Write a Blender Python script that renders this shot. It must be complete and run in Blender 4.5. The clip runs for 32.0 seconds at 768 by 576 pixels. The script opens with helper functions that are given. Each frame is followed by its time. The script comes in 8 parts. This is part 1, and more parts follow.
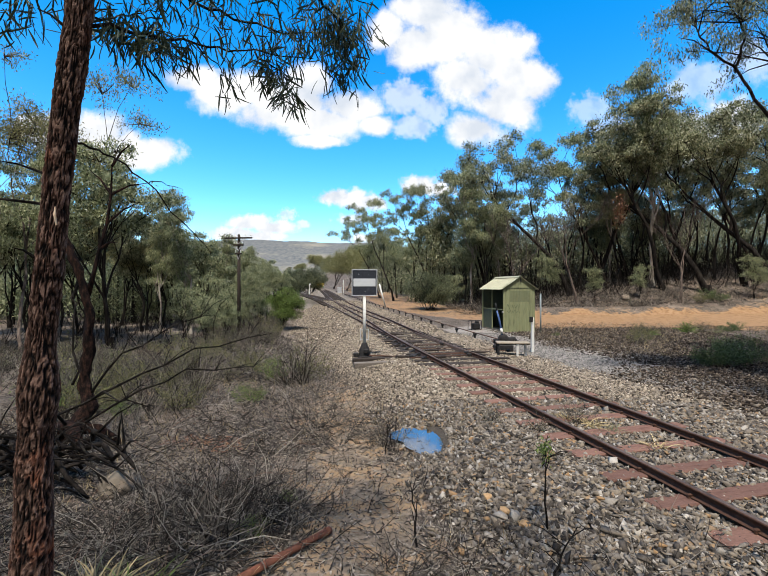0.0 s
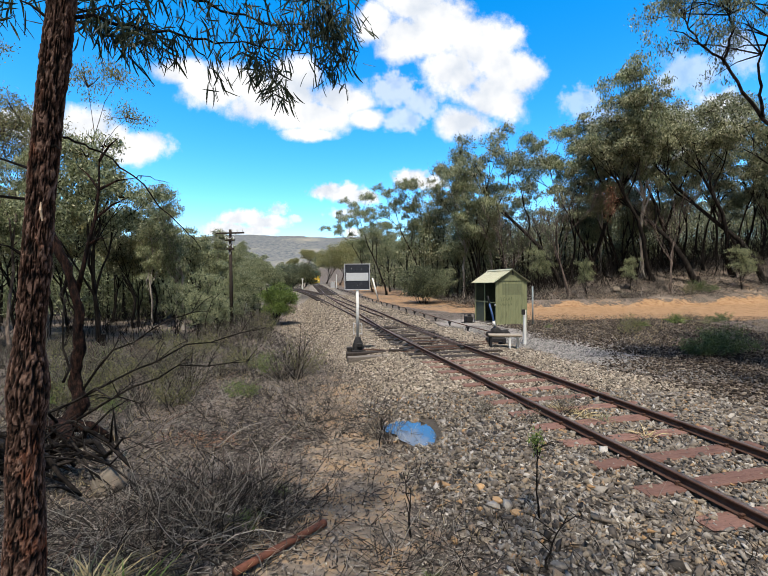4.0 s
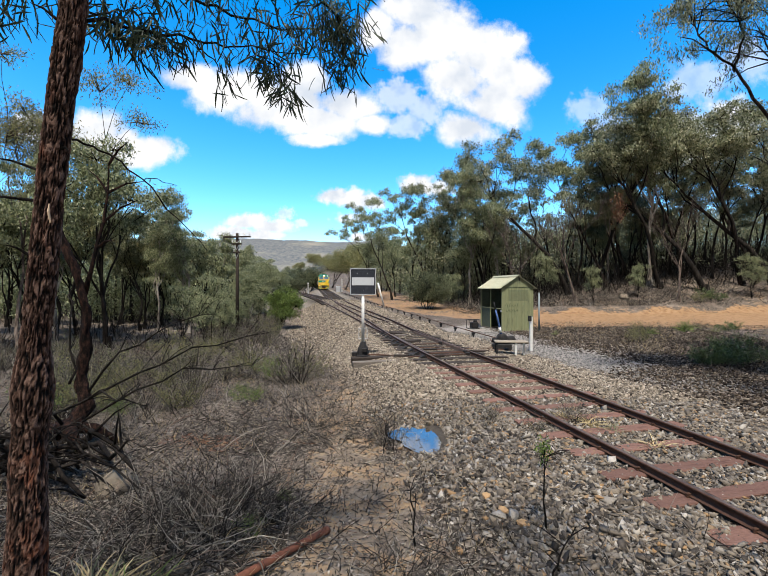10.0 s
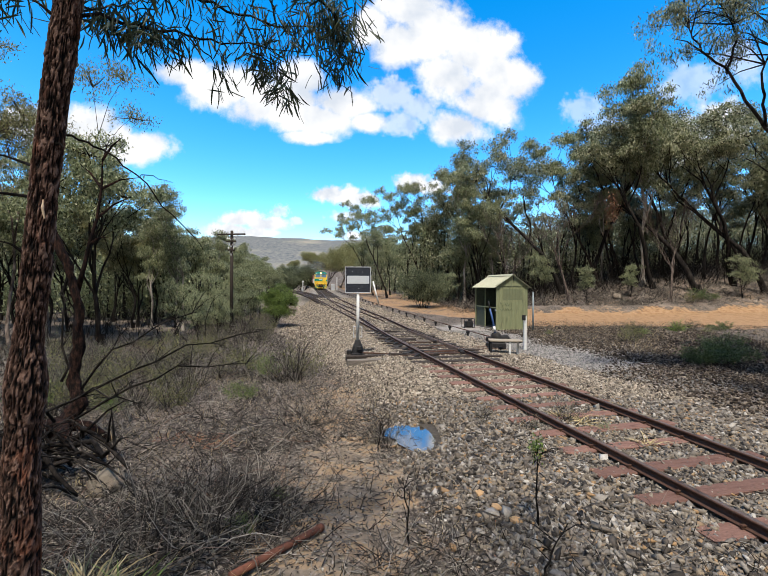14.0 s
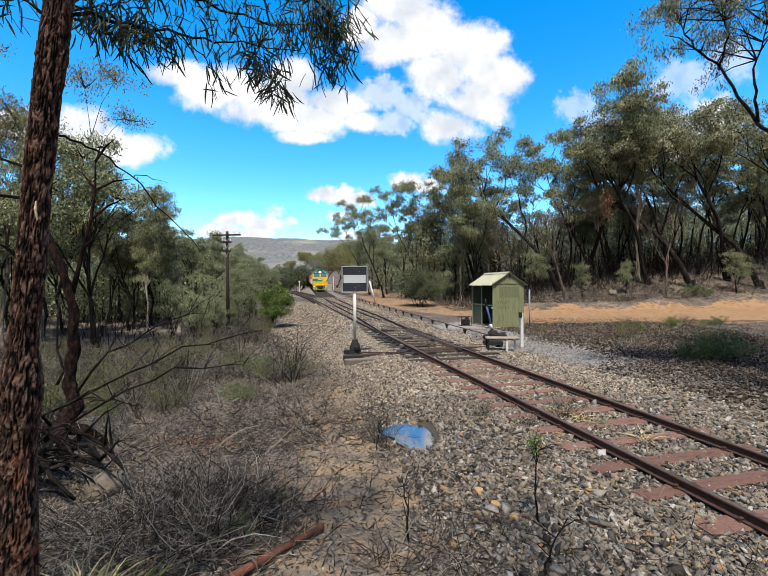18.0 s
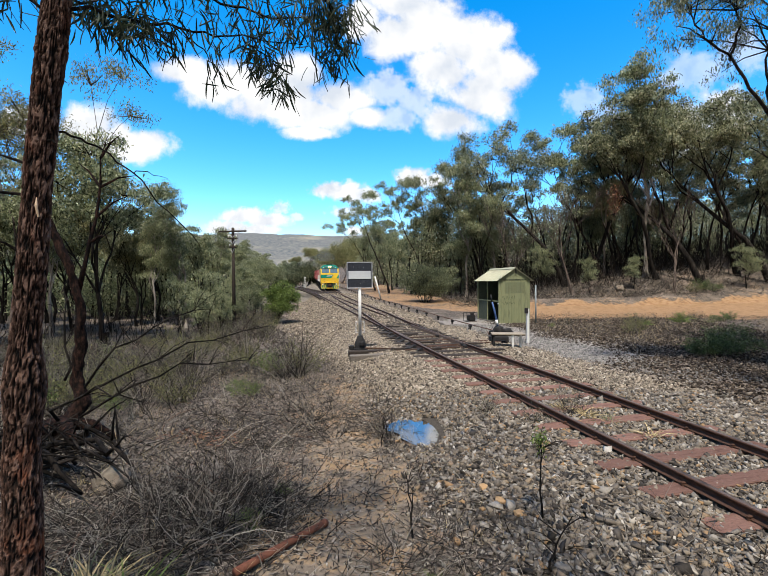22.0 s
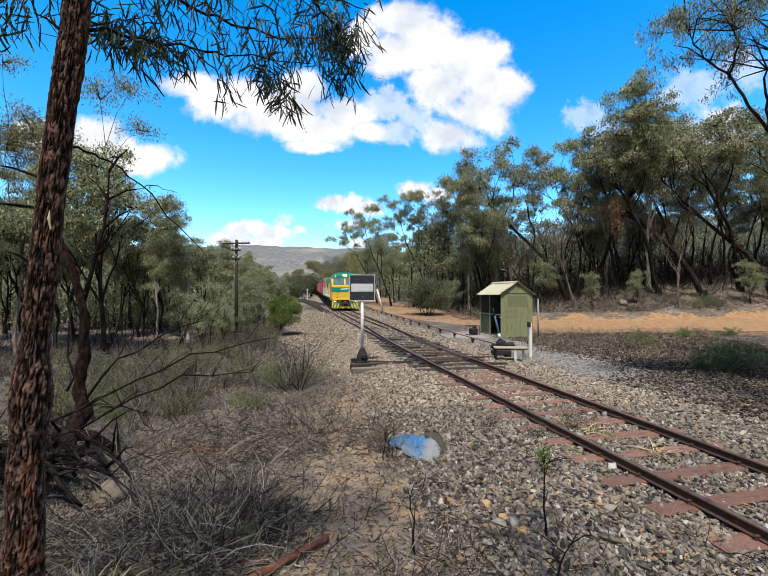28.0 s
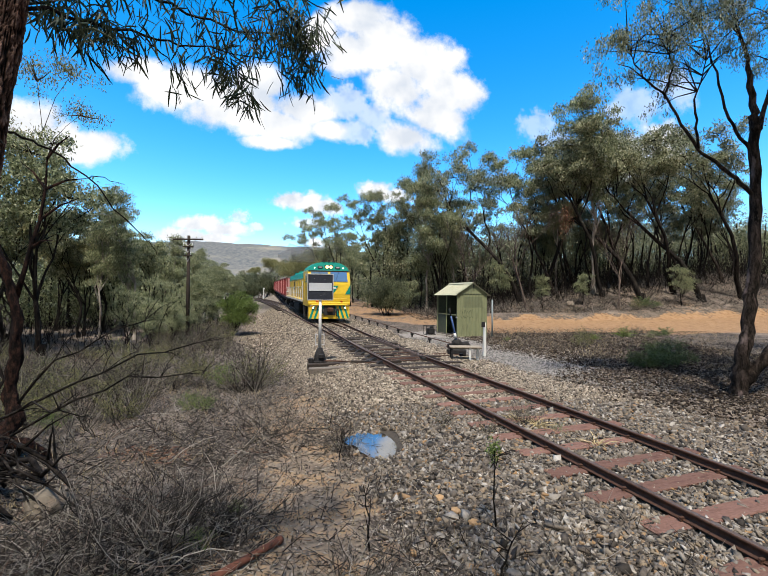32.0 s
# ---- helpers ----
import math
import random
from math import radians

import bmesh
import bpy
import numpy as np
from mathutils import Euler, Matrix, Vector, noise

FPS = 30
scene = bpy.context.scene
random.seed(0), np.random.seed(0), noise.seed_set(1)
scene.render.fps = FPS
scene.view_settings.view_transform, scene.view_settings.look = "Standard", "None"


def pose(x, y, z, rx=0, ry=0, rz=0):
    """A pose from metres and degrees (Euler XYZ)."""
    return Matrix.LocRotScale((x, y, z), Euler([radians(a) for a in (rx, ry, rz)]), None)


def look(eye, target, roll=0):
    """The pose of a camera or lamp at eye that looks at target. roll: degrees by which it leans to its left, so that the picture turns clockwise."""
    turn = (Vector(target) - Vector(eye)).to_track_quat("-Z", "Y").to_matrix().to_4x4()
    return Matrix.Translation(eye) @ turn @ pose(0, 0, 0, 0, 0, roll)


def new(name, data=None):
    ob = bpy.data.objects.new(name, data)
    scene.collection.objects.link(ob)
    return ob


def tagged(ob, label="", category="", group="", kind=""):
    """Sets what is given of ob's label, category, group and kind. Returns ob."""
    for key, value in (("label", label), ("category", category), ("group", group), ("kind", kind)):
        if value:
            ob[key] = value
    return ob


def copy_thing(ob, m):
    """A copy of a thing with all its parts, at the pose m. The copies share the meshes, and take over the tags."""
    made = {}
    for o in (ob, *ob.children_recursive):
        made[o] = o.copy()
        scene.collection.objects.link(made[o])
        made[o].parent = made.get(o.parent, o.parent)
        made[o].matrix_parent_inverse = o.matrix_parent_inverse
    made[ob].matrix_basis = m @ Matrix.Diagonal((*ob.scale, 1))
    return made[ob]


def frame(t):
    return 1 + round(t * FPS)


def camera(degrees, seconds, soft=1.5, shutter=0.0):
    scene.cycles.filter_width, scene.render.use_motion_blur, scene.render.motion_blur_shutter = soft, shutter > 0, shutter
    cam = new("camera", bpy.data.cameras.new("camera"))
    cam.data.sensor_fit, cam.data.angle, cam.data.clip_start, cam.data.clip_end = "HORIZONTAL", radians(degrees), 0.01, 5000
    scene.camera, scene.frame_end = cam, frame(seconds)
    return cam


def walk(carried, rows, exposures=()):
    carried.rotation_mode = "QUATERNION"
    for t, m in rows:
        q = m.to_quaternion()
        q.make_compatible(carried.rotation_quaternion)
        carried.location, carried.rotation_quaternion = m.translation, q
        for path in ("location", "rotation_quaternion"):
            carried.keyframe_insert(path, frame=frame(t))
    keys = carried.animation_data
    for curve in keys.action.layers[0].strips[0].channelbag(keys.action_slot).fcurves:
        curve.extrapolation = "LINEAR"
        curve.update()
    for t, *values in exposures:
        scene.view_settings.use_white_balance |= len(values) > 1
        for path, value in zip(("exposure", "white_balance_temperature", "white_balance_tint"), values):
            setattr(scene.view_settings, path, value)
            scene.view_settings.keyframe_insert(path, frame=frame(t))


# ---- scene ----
cam = camera(86.8, 32.0, soft=0.5)
walk(cam, [
    (0, pose(-0.000, 0.000, 2.060, 90.000, 0.000, 0.001)),
    (0.5, pose(0.003, 0.007, 2.056, 89.560, -0.022, -0.267)),
    (1, pose(0.008, 0.010, 2.054, 89.097, 0.001, -0.766)),
    (1.5, pose(0.011, 0.010, 2.052, 88.809, -0.021, -1.564)),
    (2, pose(0.010, 0.006, 2.053, 88.627, -0.010, -2.050)),
    (2.5, pose(0.011, 0.001, 2.054, 88.736, 0.170, -1.902)),
    (3, pose(0.010, -0.002, 2.055, 88.966, 0.393, -1.463)),
    (3.5, pose(0.010, -0.007, 2.056, 89.115, 0.605, -1.133)),
    (5.5, pose(0.008, 0.001, 2.057, 89.336, 0.153, -0.502)),
    (6, pose(0.006, 0.001, 2.056, 89.588, 0.209, -0.518)),
    (6.5, pose(0.004, -0.002, 2.057, 89.723, 0.172, -0.517)),
    (7, pose(0.002, 0.000, 2.056, 89.477, -0.058, -0.358)),
    (7.5, pose(-0.001, 0.001, 2.057, 89.202, -0.173, 0.039)),
    (8, pose(-0.001, -0.002, 2.059, 89.560, -0.048, 0.365)),
    (8.5, pose(0.001, 0.003, 2.056, 90.071, 0.038, 0.446)),
    (9, pose(0.003, 0.013, 2.056, 90.003, 0.000, 0.225)),
    (9.5, pose(0.003, 0.019, 2.057, 89.874, 0.018, 0.018)),
    (10, pose(0.002, 0.019, 2.056, 89.872, -0.024, -0.194)),
    (10.5, pose(0.002, 0.016, 2.058, 89.878, -0.100, -0.317)),
    (11, pose(0.002, 0.011, 2.056, 89.774, -0.067, -0.345)),
    (11.5, pose(0.003, 0.003, 2.057, 89.605, -0.085, -0.453)),
    (12, pose(0.001, 0.008, 2.054, 89.431, -0.093, -0.599)),
    (12.5, pose(-0.002, 0.010, 2.059, 89.456, -0.153, -0.692)),
    (13, pose(0.005, 0.008, 2.056, 89.646, -0.151, -0.701)),
    (13.5, pose(-0.002, 0.012, 2.053, 89.608, -0.207, -0.883)),
    (14, pose(-0.001, 0.009, 2.055, 89.661, -0.338, -0.905)),
    (14.5, pose(-0.002, 0.009, 2.053, 89.617, -0.333, -0.987)),
    (16.5, pose(-0.008, 0.006, 2.049, 89.712, 0.056, -1.284)),
    (17, pose(-0.007, 0.010, 2.048, 89.569, 0.150, -1.312)),
    (17.5, pose(-0.004, 0.014, 2.051, 89.517, 0.220, -1.314)),
    (18, pose(-0.005, 0.014, 2.050, 89.547, 0.348, -1.402)),
    (18.5, pose(-0.003, 0.017, 2.047, 89.471, 0.542, -1.174)),
    (19, pose(-0.001, 0.021, 2.048, 89.371, 0.737, -0.926)),
    (19.5, pose(0.002, 0.026, 2.048, 89.391, 0.861, -0.591)),
    (20, pose(0.005, 0.022, 2.050, 89.494, 0.946, -0.401)),
    (20.5, pose(0.004, 0.031, 2.048, 89.442, 0.923, -0.452)),
    (21, pose(0.007, 0.039, 2.048, 89.280, 0.690, -0.617)),
    (21.5, pose(0.010, 0.045, 2.047, 89.056, 0.535, -0.681)),
    (22, pose(0.014, 0.036, 2.051, 88.964, 0.455, -0.610)),
    (22.5, pose(0.015, 0.031, 2.052, 89.050, 0.484, -0.339)),
    (23, pose(0.013, 0.029, 2.050, 89.205, 0.411, -0.310)),
    (23.5, pose(0.008, 0.029, 2.049, 89.464, 0.261, -0.523)),
    (24, pose(0.003, 0.028, 2.053, 89.767, 0.127, -0.698)),
    (24.5, pose(0.004, 0.035, 2.054, 89.925, 0.007, -0.672)),
    (25, pose(0.005, 0.035, 2.052, 89.962, -0.063, -0.585)),
    (25.5, pose(0.003, 0.027, 2.055, 90.007, -0.107, -0.508)),
    (27.5, pose(0.002, 0.012, 2.058, 90.745, -0.004, -0.301)),
    (28, pose(0.003, 0.012, 2.055, 90.755, 0.047, -0.310)),
    (28.5, pose(0.004, 0.007, 2.058, 90.792, 0.083, -0.336)),
    (29, pose(0.001, 0.008, 2.059, 90.864, -0.005, -0.435)),
    (29.5, pose(-0.000, 0.008, 2.057, 90.906, -0.213, -0.634)),
    (30, pose(0.005, 0.003, 2.056, 90.923, -0.398, -1.174)),
    (30.5, pose(0.006, 0.001, 2.057, 90.868, -0.516, -2.140)),
    (31, pose(0.007, -0.009, 2.058, 90.951, -0.491, -3.239)),
    (31.5, pose(0.008, -0.014, 2.055, 90.862, -0.458, -4.635)),
    (32, pose(0.011, -0.021, 2.051, 90.762, -0.513, -6.103)),
], [(0, 1.0), (32, 1.0)])

# ---- sky, sun ----
SUN_DIR = Vector((-0.05, -0.42, 0.91)).normalized()          # towards the sun
world = bpy.data.worlds.new("sky")
scene.world = world
world.use_nodes = True
wn, wl = world.node_tree.nodes, world.node_tree.links
wn.clear()
sky = wn.new("ShaderNodeTexSky")
sky.sky_type = "NISHITA"
sky.sun_disc = False
sky.sun_elevation = math.asin(SUN_DIR.z)
sky.sun_rotation = math.atan2(SUN_DIR.x, SUN_DIR.y)
sky.altitude = 300
sky.air_density, sky.dust_density, sky.ozone_density = 1.0, 0.15, 2.0
deep = wn.new("ShaderNodeHueSaturation")
deep.inputs["Hue"].default_value = 0.496
deep.inputs["Saturation"].default_value = 1.46
deep.inputs["Value"].default_value = 1.08
background = wn.new("ShaderNodeBackground")
background.inputs["Strength"].default_value = 0.15
world_out = wn.new("ShaderNodeOutputWorld")
wl.new(sky.outputs[0], deep.inputs["Color"])
# broken white cloud added to the unseen sky behind and overhead, as neutral fill
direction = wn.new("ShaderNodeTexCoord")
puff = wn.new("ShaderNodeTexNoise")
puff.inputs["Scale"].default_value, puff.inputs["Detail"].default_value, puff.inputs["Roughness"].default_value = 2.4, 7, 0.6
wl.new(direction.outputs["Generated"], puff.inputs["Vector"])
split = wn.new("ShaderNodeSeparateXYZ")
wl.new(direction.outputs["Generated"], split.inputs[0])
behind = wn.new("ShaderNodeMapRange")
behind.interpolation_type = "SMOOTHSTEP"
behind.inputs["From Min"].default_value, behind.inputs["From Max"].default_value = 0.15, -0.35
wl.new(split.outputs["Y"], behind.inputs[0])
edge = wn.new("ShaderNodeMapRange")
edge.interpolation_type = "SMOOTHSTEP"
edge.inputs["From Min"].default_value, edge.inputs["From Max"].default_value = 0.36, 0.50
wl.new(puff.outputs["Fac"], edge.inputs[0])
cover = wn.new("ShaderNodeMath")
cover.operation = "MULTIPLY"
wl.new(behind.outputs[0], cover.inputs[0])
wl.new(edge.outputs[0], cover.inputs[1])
sky_fill = wn.new("ShaderNodeMix")
sky_fill.data_type = "RGBA"
sky_fill.inputs[7].default_value = (1.7, 1.62, 1.52, 1)
wl.new(cover.outputs[0], sky_fill.inputs[0])
wl.new(deep.outputs[0], sky_fill.inputs[6])
wl.new(sky_fill.outputs[2], background.inputs["Color"])
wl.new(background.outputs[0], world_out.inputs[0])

sun = new("sun", bpy.data.lights.new("sun", "SUN"))
sun.data.energy, sun.data.angle, sun.data.color = 4.1, radians(4.5), (1.0, 0.935, 0.83)
sun.matrix_world = look(SUN_DIR * 50, (0, 0, 0))


# ---- materials ----
def nodes_of(name):
    m = bpy.data.materials.new(name)
    m.use_nodes = True
    return m, m.node_tree.nodes, m.node_tree.links, m.node_tree.nodes["Principled BSDF"]


def tex_noise(nt, links, coord, scale, detail=4, rough=0.6, stretch=None):
    if stretch:
        mp = nt.new("ShaderNodeMapping")
        mp.inputs["Scale"].default_value = stretch
        links.new(coord, mp.inputs["Vector"])
        coord = mp.outputs[0]
    n = nt.new("ShaderNodeTexNoise")
    n.inputs["Scale"].default_value, n.inputs["Detail"].default_value, n.inputs["Roughness"].default_value = scale, detail, rough
    links.new(coord, n.inputs["Vector"])
    return n.outputs["Fac"]


def ramp(nt, links, fac, stops):
    r = nt.new("ShaderNodeValToRGB")
    while len(r.color_ramp.elements) < len(stops):
        r.color_ramp.elements.new(0.5)
    for e, (p, c) in zip(r.color_ramp.elements, stops):
        e.position, e.color = p, (*c, 1)
    links.new(fac, r.inputs[0])
    return r.outputs[0]


def mix(nt, links, fac, a, b, mode="MIX"):
    m = nt.new("ShaderNodeMix")
    m.data_type, m.blend_type = "RGBA", mode
    for sock, v in ((m.inputs[0], fac), (m.inputs[6], a), (m.inputs[7], b)):
        if isinstance(v, (int, float)):
            sock.default_value = v
        elif isinstance(v, tuple):
            sock.default_value = (*v, 1)
        else:
            links.new(v, sock)
    return m.outputs[2]


def math_node(nt, links, op, a, b=None, clamp=False):
    m = nt.new("ShaderNodeMath")
    m.operation, m.use_clamp = op, clamp
    for sock, v in zip(m.inputs, (a, b)):
        if isinstance(v, (int, float)):
            sock.default_value = v
        elif v is not None:
            links.new(v, sock)
    return m.outputs[0]


def bumped(nt, links, bsdf, fac, strength, dist):
    b = nt.new("ShaderNodeBump")
    b.inputs["Strength"].default_value, b.inputs["Distance"].default_value = strength, dist
    links.new(fac, b.inputs["Height"])
    links.new(b.outputs[0], bsdf.inputs["Normal"])


def surface(name, base, other, scale, rough=0.7, metal=0.0, dirt=None, dirt_scale=1.5, dirt_from=0.55, bump=0.3, depth=0.004,
            stretch=None, vary=0.0):
    """Base and other mixed by fine noise; dirt laid over by coarse noise; vary: brightness from piece to piece."""
    m, nt, links, bsdf = nodes_of(name)
    co = nt.new("ShaderNodeTexCoord").outputs["Object"]
    fine = tex_noise(nt, links, co, scale, 5, 0.65, stretch)
    col = ramp(nt, links, fine, [(0.3, base), (0.7, other)])
    if dirt:
        big = tex_noise(nt, links, co, dirt_scale, 4, 0.65, stretch)
        k = math_node(nt, links, "MULTIPLY", math_node(nt, links, "SUBTRACT", big, dirt_from), 6.0, True)
        col = mix(nt, links, k, col, dirt)
    if vary:
        info = nt.new("ShaderNodeObjectInfo")
        v = nt.new("ShaderNodeMapRange")
        v.inputs["To Min"].default_value, v.inputs["To Max"].default_value = 1 - vary, 1 + vary
        links.new(info.outputs["Random"], v.inputs[0])
        hs = nt.new("ShaderNodeHueSaturation")
        links.new(v.outputs[0], hs.inputs["Value"])
        links.new(col, hs.inputs["Color"])
        col = hs.outputs[0]
    links.new(col, bsdf.inputs["Base Color"])
    bsdf.inputs["Roughness"].default_value, bsdf.inputs["Metallic"].default_value = rough, metal
    bsdf.inputs["Specular IOR Level"].default_value = 0.5 if rough < 0.45 else 0.15
    if bump:
        bumped(nt, links, bsdf, fine, bump, depth)
    return m


def foliage(name, dark, light, warm, glow=0.25):
    """Leaves: colour from clump to clump and leaf to leaf, a waxy gloss and some light through the blade."""
    m, nt, links, bsdf = nodes_of(name)
    geo = nt.new("ShaderNodeNewGeometry")
    co = nt.new("ShaderNodeTexCoord").outputs["Object"]
    col = ramp(nt, links, geo.outputs["Random Per Island"], [(0.0, dark), (0.6, light), (1.0, warm)])
    big = tex_noise(nt, links, co, 0.5, 3)
    col = mix(nt, links, math_node(nt, links, "MULTIPLY", math_node(nt, links, "SUBTRACT", big, 0.46), 1.6, True), col, dark)
    links.new(col, bsdf.inputs["Base Color"])
    bsdf.inputs["Roughness"].default_value = 0.5
    bsdf.inputs["Specular IOR Level"].default_value = 0.3
    tr = nt.new("ShaderNodeBsdfTranslucent")
    links.new(col, tr.inputs["Color"])
    ms = nt.new("ShaderNodeMixShader")
    ms.inputs[0].default_value = glow
    links.new(bsdf.outputs[0], ms.inputs[1])
    links.new(tr.outputs[0], ms.inputs[2])
    links.new(ms.outputs[0], nt["Material Output"].inputs[0])
    return m


def island_colours(name, stops, rough=0.85, bump=0.4, scale=60, depth=0.003):
    """One colour for each loose piece of a joined mesh, with grain."""
    m, nt, links, bsdf = nodes_of(name)
    geo = nt.new("ShaderNodeNewGeometry")
    co = nt.new("ShaderNodeTexCoord").outputs["Object"]
    col = ramp(nt, links, geo.outputs["Random Per Island"], stops)
    fine = tex_noise(nt, links, co, scale, 4)
    col = mix(nt, links, 0.45, col, ramp(nt, links, fine, [(0.3, (0.35, 0.33, 0.3)), (0.7, (1, 1, 1))]), "MULTIPLY")
    links.new(col, bsdf.inputs["Base Color"])
    bsdf.inputs["Roughness"].default_value = rough
    bsdf.inputs["Specular IOR Level"].default_value = 0.12
    bumped(nt, links, bsdf, fine, bump, depth)
    return m


def lamp_glow(name, colour, strength):
    m, nt, links, bsdf = nodes_of(name)
    bsdf.inputs["Base Color"].default_value = (*colour, 1)
    bsdf.inputs["Emission Color"].default_value = (*colour, 1)
    bsdf.inputs["Emission Strength"].default_value = strength
    return m


M_RUST = surface("rail_rust", (0.048, 0.025, 0.018), (0.095, 0.050, 0.034), 30, 0.7, 0.3, (0.03, 0.018, 0.014), 2.0)
M_RAILTOP = surface("rail_head_worn_steel", (0.085, 0.060, 0.050), (0.145, 0.108, 0.092), 25, 0.5, 0.4, (0.05, 0.034, 0.028), 3.0, 0.5, bump=0.1)
M_SLEEPER = surface("sleeper_red_brown", (0.105, 0.056, 0.044), (0.165, 0.094, 0.075), 14, 0.9, 0, (0.085, 0.044, 0.035), 3, 0.5, 0.6, 0.008, (1, 6, 6), 0.25)
M_TIMBER = surface("old_dark_timber", (0.013, 0.010, 0.009), (0.042, 0.034, 0.029), 12, 0.9, 0, (0.085, 0.074, 0.064), 2.2, 0.66, 0.7, 0.01, (1, 8, 8), 0.3)
M_GREYTIMBER = surface("weathered_grey_timber", (0.065, 0.055, 0.047), (0.17, 0.148, 0.128), 14, 0.9, 0, (0.08, 0.07, 0.06), 2.5, 0.55, 0.6, 0.006, (1, 9, 9))
M_WHITE = surface("worn_white_paint", (0.54, 0.54, 0.54), (0.45, 0.44, 0.43), 12, 0.6, 0, (0.38, 0.34, 0.3), 5, 0.62, 0.2, 0.001)
M_BAR = surface("weathered_white_bar", (0.40, 0.42, 0.45), (0.35, 0.37, 0.40), 10, 0.6, 0, (0.30, 0.31, 0.33), 4, 0.6, 0.1, 0.001)
M_BLACK = surface("black_board_paint", (0.016, 0.018, 0.025), (0.026, 0.03, 0.04), 20, 0.55, 0, (0.045, 0.05, 0.06), 4, 0.62, 0.1, 0.001)
M_GREYFRAME = surface("galvanised_grey", (0.30, 0.31, 0.33), (0.4, 0.41, 0.43), 25, 0.5, 0.4, None, bump=0.1)
M_IRON = surface("black_cast_iron", (0.010, 0.010, 0.011), (0.026, 0.025, 0.026), 18, 0.7, 0.1, (0.06, 0.03, 0.02), 6, 0.62)
M_BLUE = surface("faded_blue_grip", (0.035, 0.07, 0.18), (0.06, 0.105, 0.23), 20, 0.5)
M_SHED = surface("shed_green_paint", (0.145, 0.158, 0.090), (0.185, 0.195, 0.112), 3.0, 0.6, 0.0, (0.105, 0.112, 0.068), 1.8, 0.54, 0.1, 0.002, (3, 3, 0.6))
M_SCRAWL = surface("scratched_scrawl", (0.06, 0.068, 0.04), (0.085, 0.095, 0.055), 20, 0.7, bump=0)
M_GREYPOST = surface("grey_blue_post_paint", (0.15, 0.18, 0.20), (0.20, 0.23, 0.25), 9, 0.6, 0, (0.12, 0.13, 0.13), 3, 0.6, 0.1, 0.001)
M_SHED_PATCH = surface("shed_overpaint_patch", (0.110, 0.120, 0.072), (0.135, 0.146, 0.086), 6, 0.6, bump=0.1)
M_SHED_ROOF = surface("shed_roof_sheet", (0.25, 0.245, 0.17), (0.31, 0.30, 0.21), 4, 0.5, 0.1, (0.22, 0.19, 0.115), 1.8, 0.58, 0.1, 0.002)
# darker shed green: inner shade, shade dashes under the gable, mesh panel
M_SHED_DARK = surface("shed_inner_sheet", (0.05, 0.06, 0.045), (0.075, 0.085, 0.06), 6, 0.6)
M_CONCRETE = surface("pale_concrete", (0.28, 0.26, 0.23), (0.34, 0.32, 0.28), 18, 0.85, 0, (0.24, 0.21, 0.17), 2)
M_BLEACHED = surface("bleached_planks", (0.15, 0.125, 0.098), (0.29, 0.25, 0.20), 9, 0.9, 0, (0.10, 0.078, 0.058), 3.5, 0.55, 0.5, 0.005, (1, 8, 8))
M_POLE = surface("telegraph_pole_timber", (0.016, 0.012, 0.010), (0.040, 0.031, 0.026), 10, 0.9, 0, None, 1, 0.5, 0.6, 0.01, (8, 8, 0.8))
M_PORCELAIN = surface("porcelain", (0.7, 0.7, 0.68), (0.6, 0.6, 0.58), 20, 0.25, bump=0)
M_STONE = surface("pale_field_stone", (0.10, 0.083, 0.065), (0.155, 0.132, 0.105), 14, 0.9, 0, (0.22, 0.17, 0.13), 6, 0.5, 0.7, 0.01)
M_OCHRE = surface("ochre_stone", (0.26, 0.16, 0.08), (0.34, 0.225, 0.125), 20, 0.9, 0, (0.33, 0.25, 0.18), 9, 0.55, 0.6, 0.006)
M_PIPE = surface("rusty_pipe", (0.075, 0.031, 0.022), (0.125, 0.052, 0.034), 35, 0.85, 0.1, (0.085, 0.036, 0.026), 8, 0.5, 0.5, 0.003)
M_TWIG = island_colours("dry_twigs", [(0, (0.009, 0.007, 0.006)), (0.4, (0.036, 0.030, 0.026)), (0.68, (0.115, 0.102, 0.090)), (0.94, (0.30, 0.272, 0.24)), (1, (0.10, 0.045, 0.028))], 0.9, 0.2)
M_STRAW = island_colours("dry_grass", [(0, (0.24, 0.19, 0.11)), (0.6, (0.36, 0.29, 0.16)), (1, (0.45, 0.37, 0.22))], 0.8, 0.1)
M_BALLAST = island_colours("ballast_stones", [(0, (0.022, 0.020, 0.019)), (0.22, (0.080, 0.068, 0.058)), (0.5, (0.155, 0.133, 0.111)), (0.66, (0.19, 0.155, 0.115)), (0.70, (0.25, 0.155, 0.08)), (0.74, (0.135, 0.120, 0.107)), (0.92, (0.24, 0.217, 0.19)), (1, (0.36, 0.335, 0.305))], 0.85, 0.5)
M_GRIT = island_colours("grey_yard_gravel", [(0, (0.07, 0.067, 0.066)), (0.5, (0.165, 0.159, 0.155)), (1, (0.28, 0.268, 0.257))], 0.9, 0.4)
M_SHOULDER = island_colours("weathered_ballast_stones", [(0, (0.030, 0.025, 0.021)), (0.25, (0.112, 0.094, 0.075)), (0.6, (0.230, 0.192, 0.152)), (0.92, (0.345, 0.293, 0.235)), (1, (0.46, 0.42, 0.36))], 0.9, 0.5)
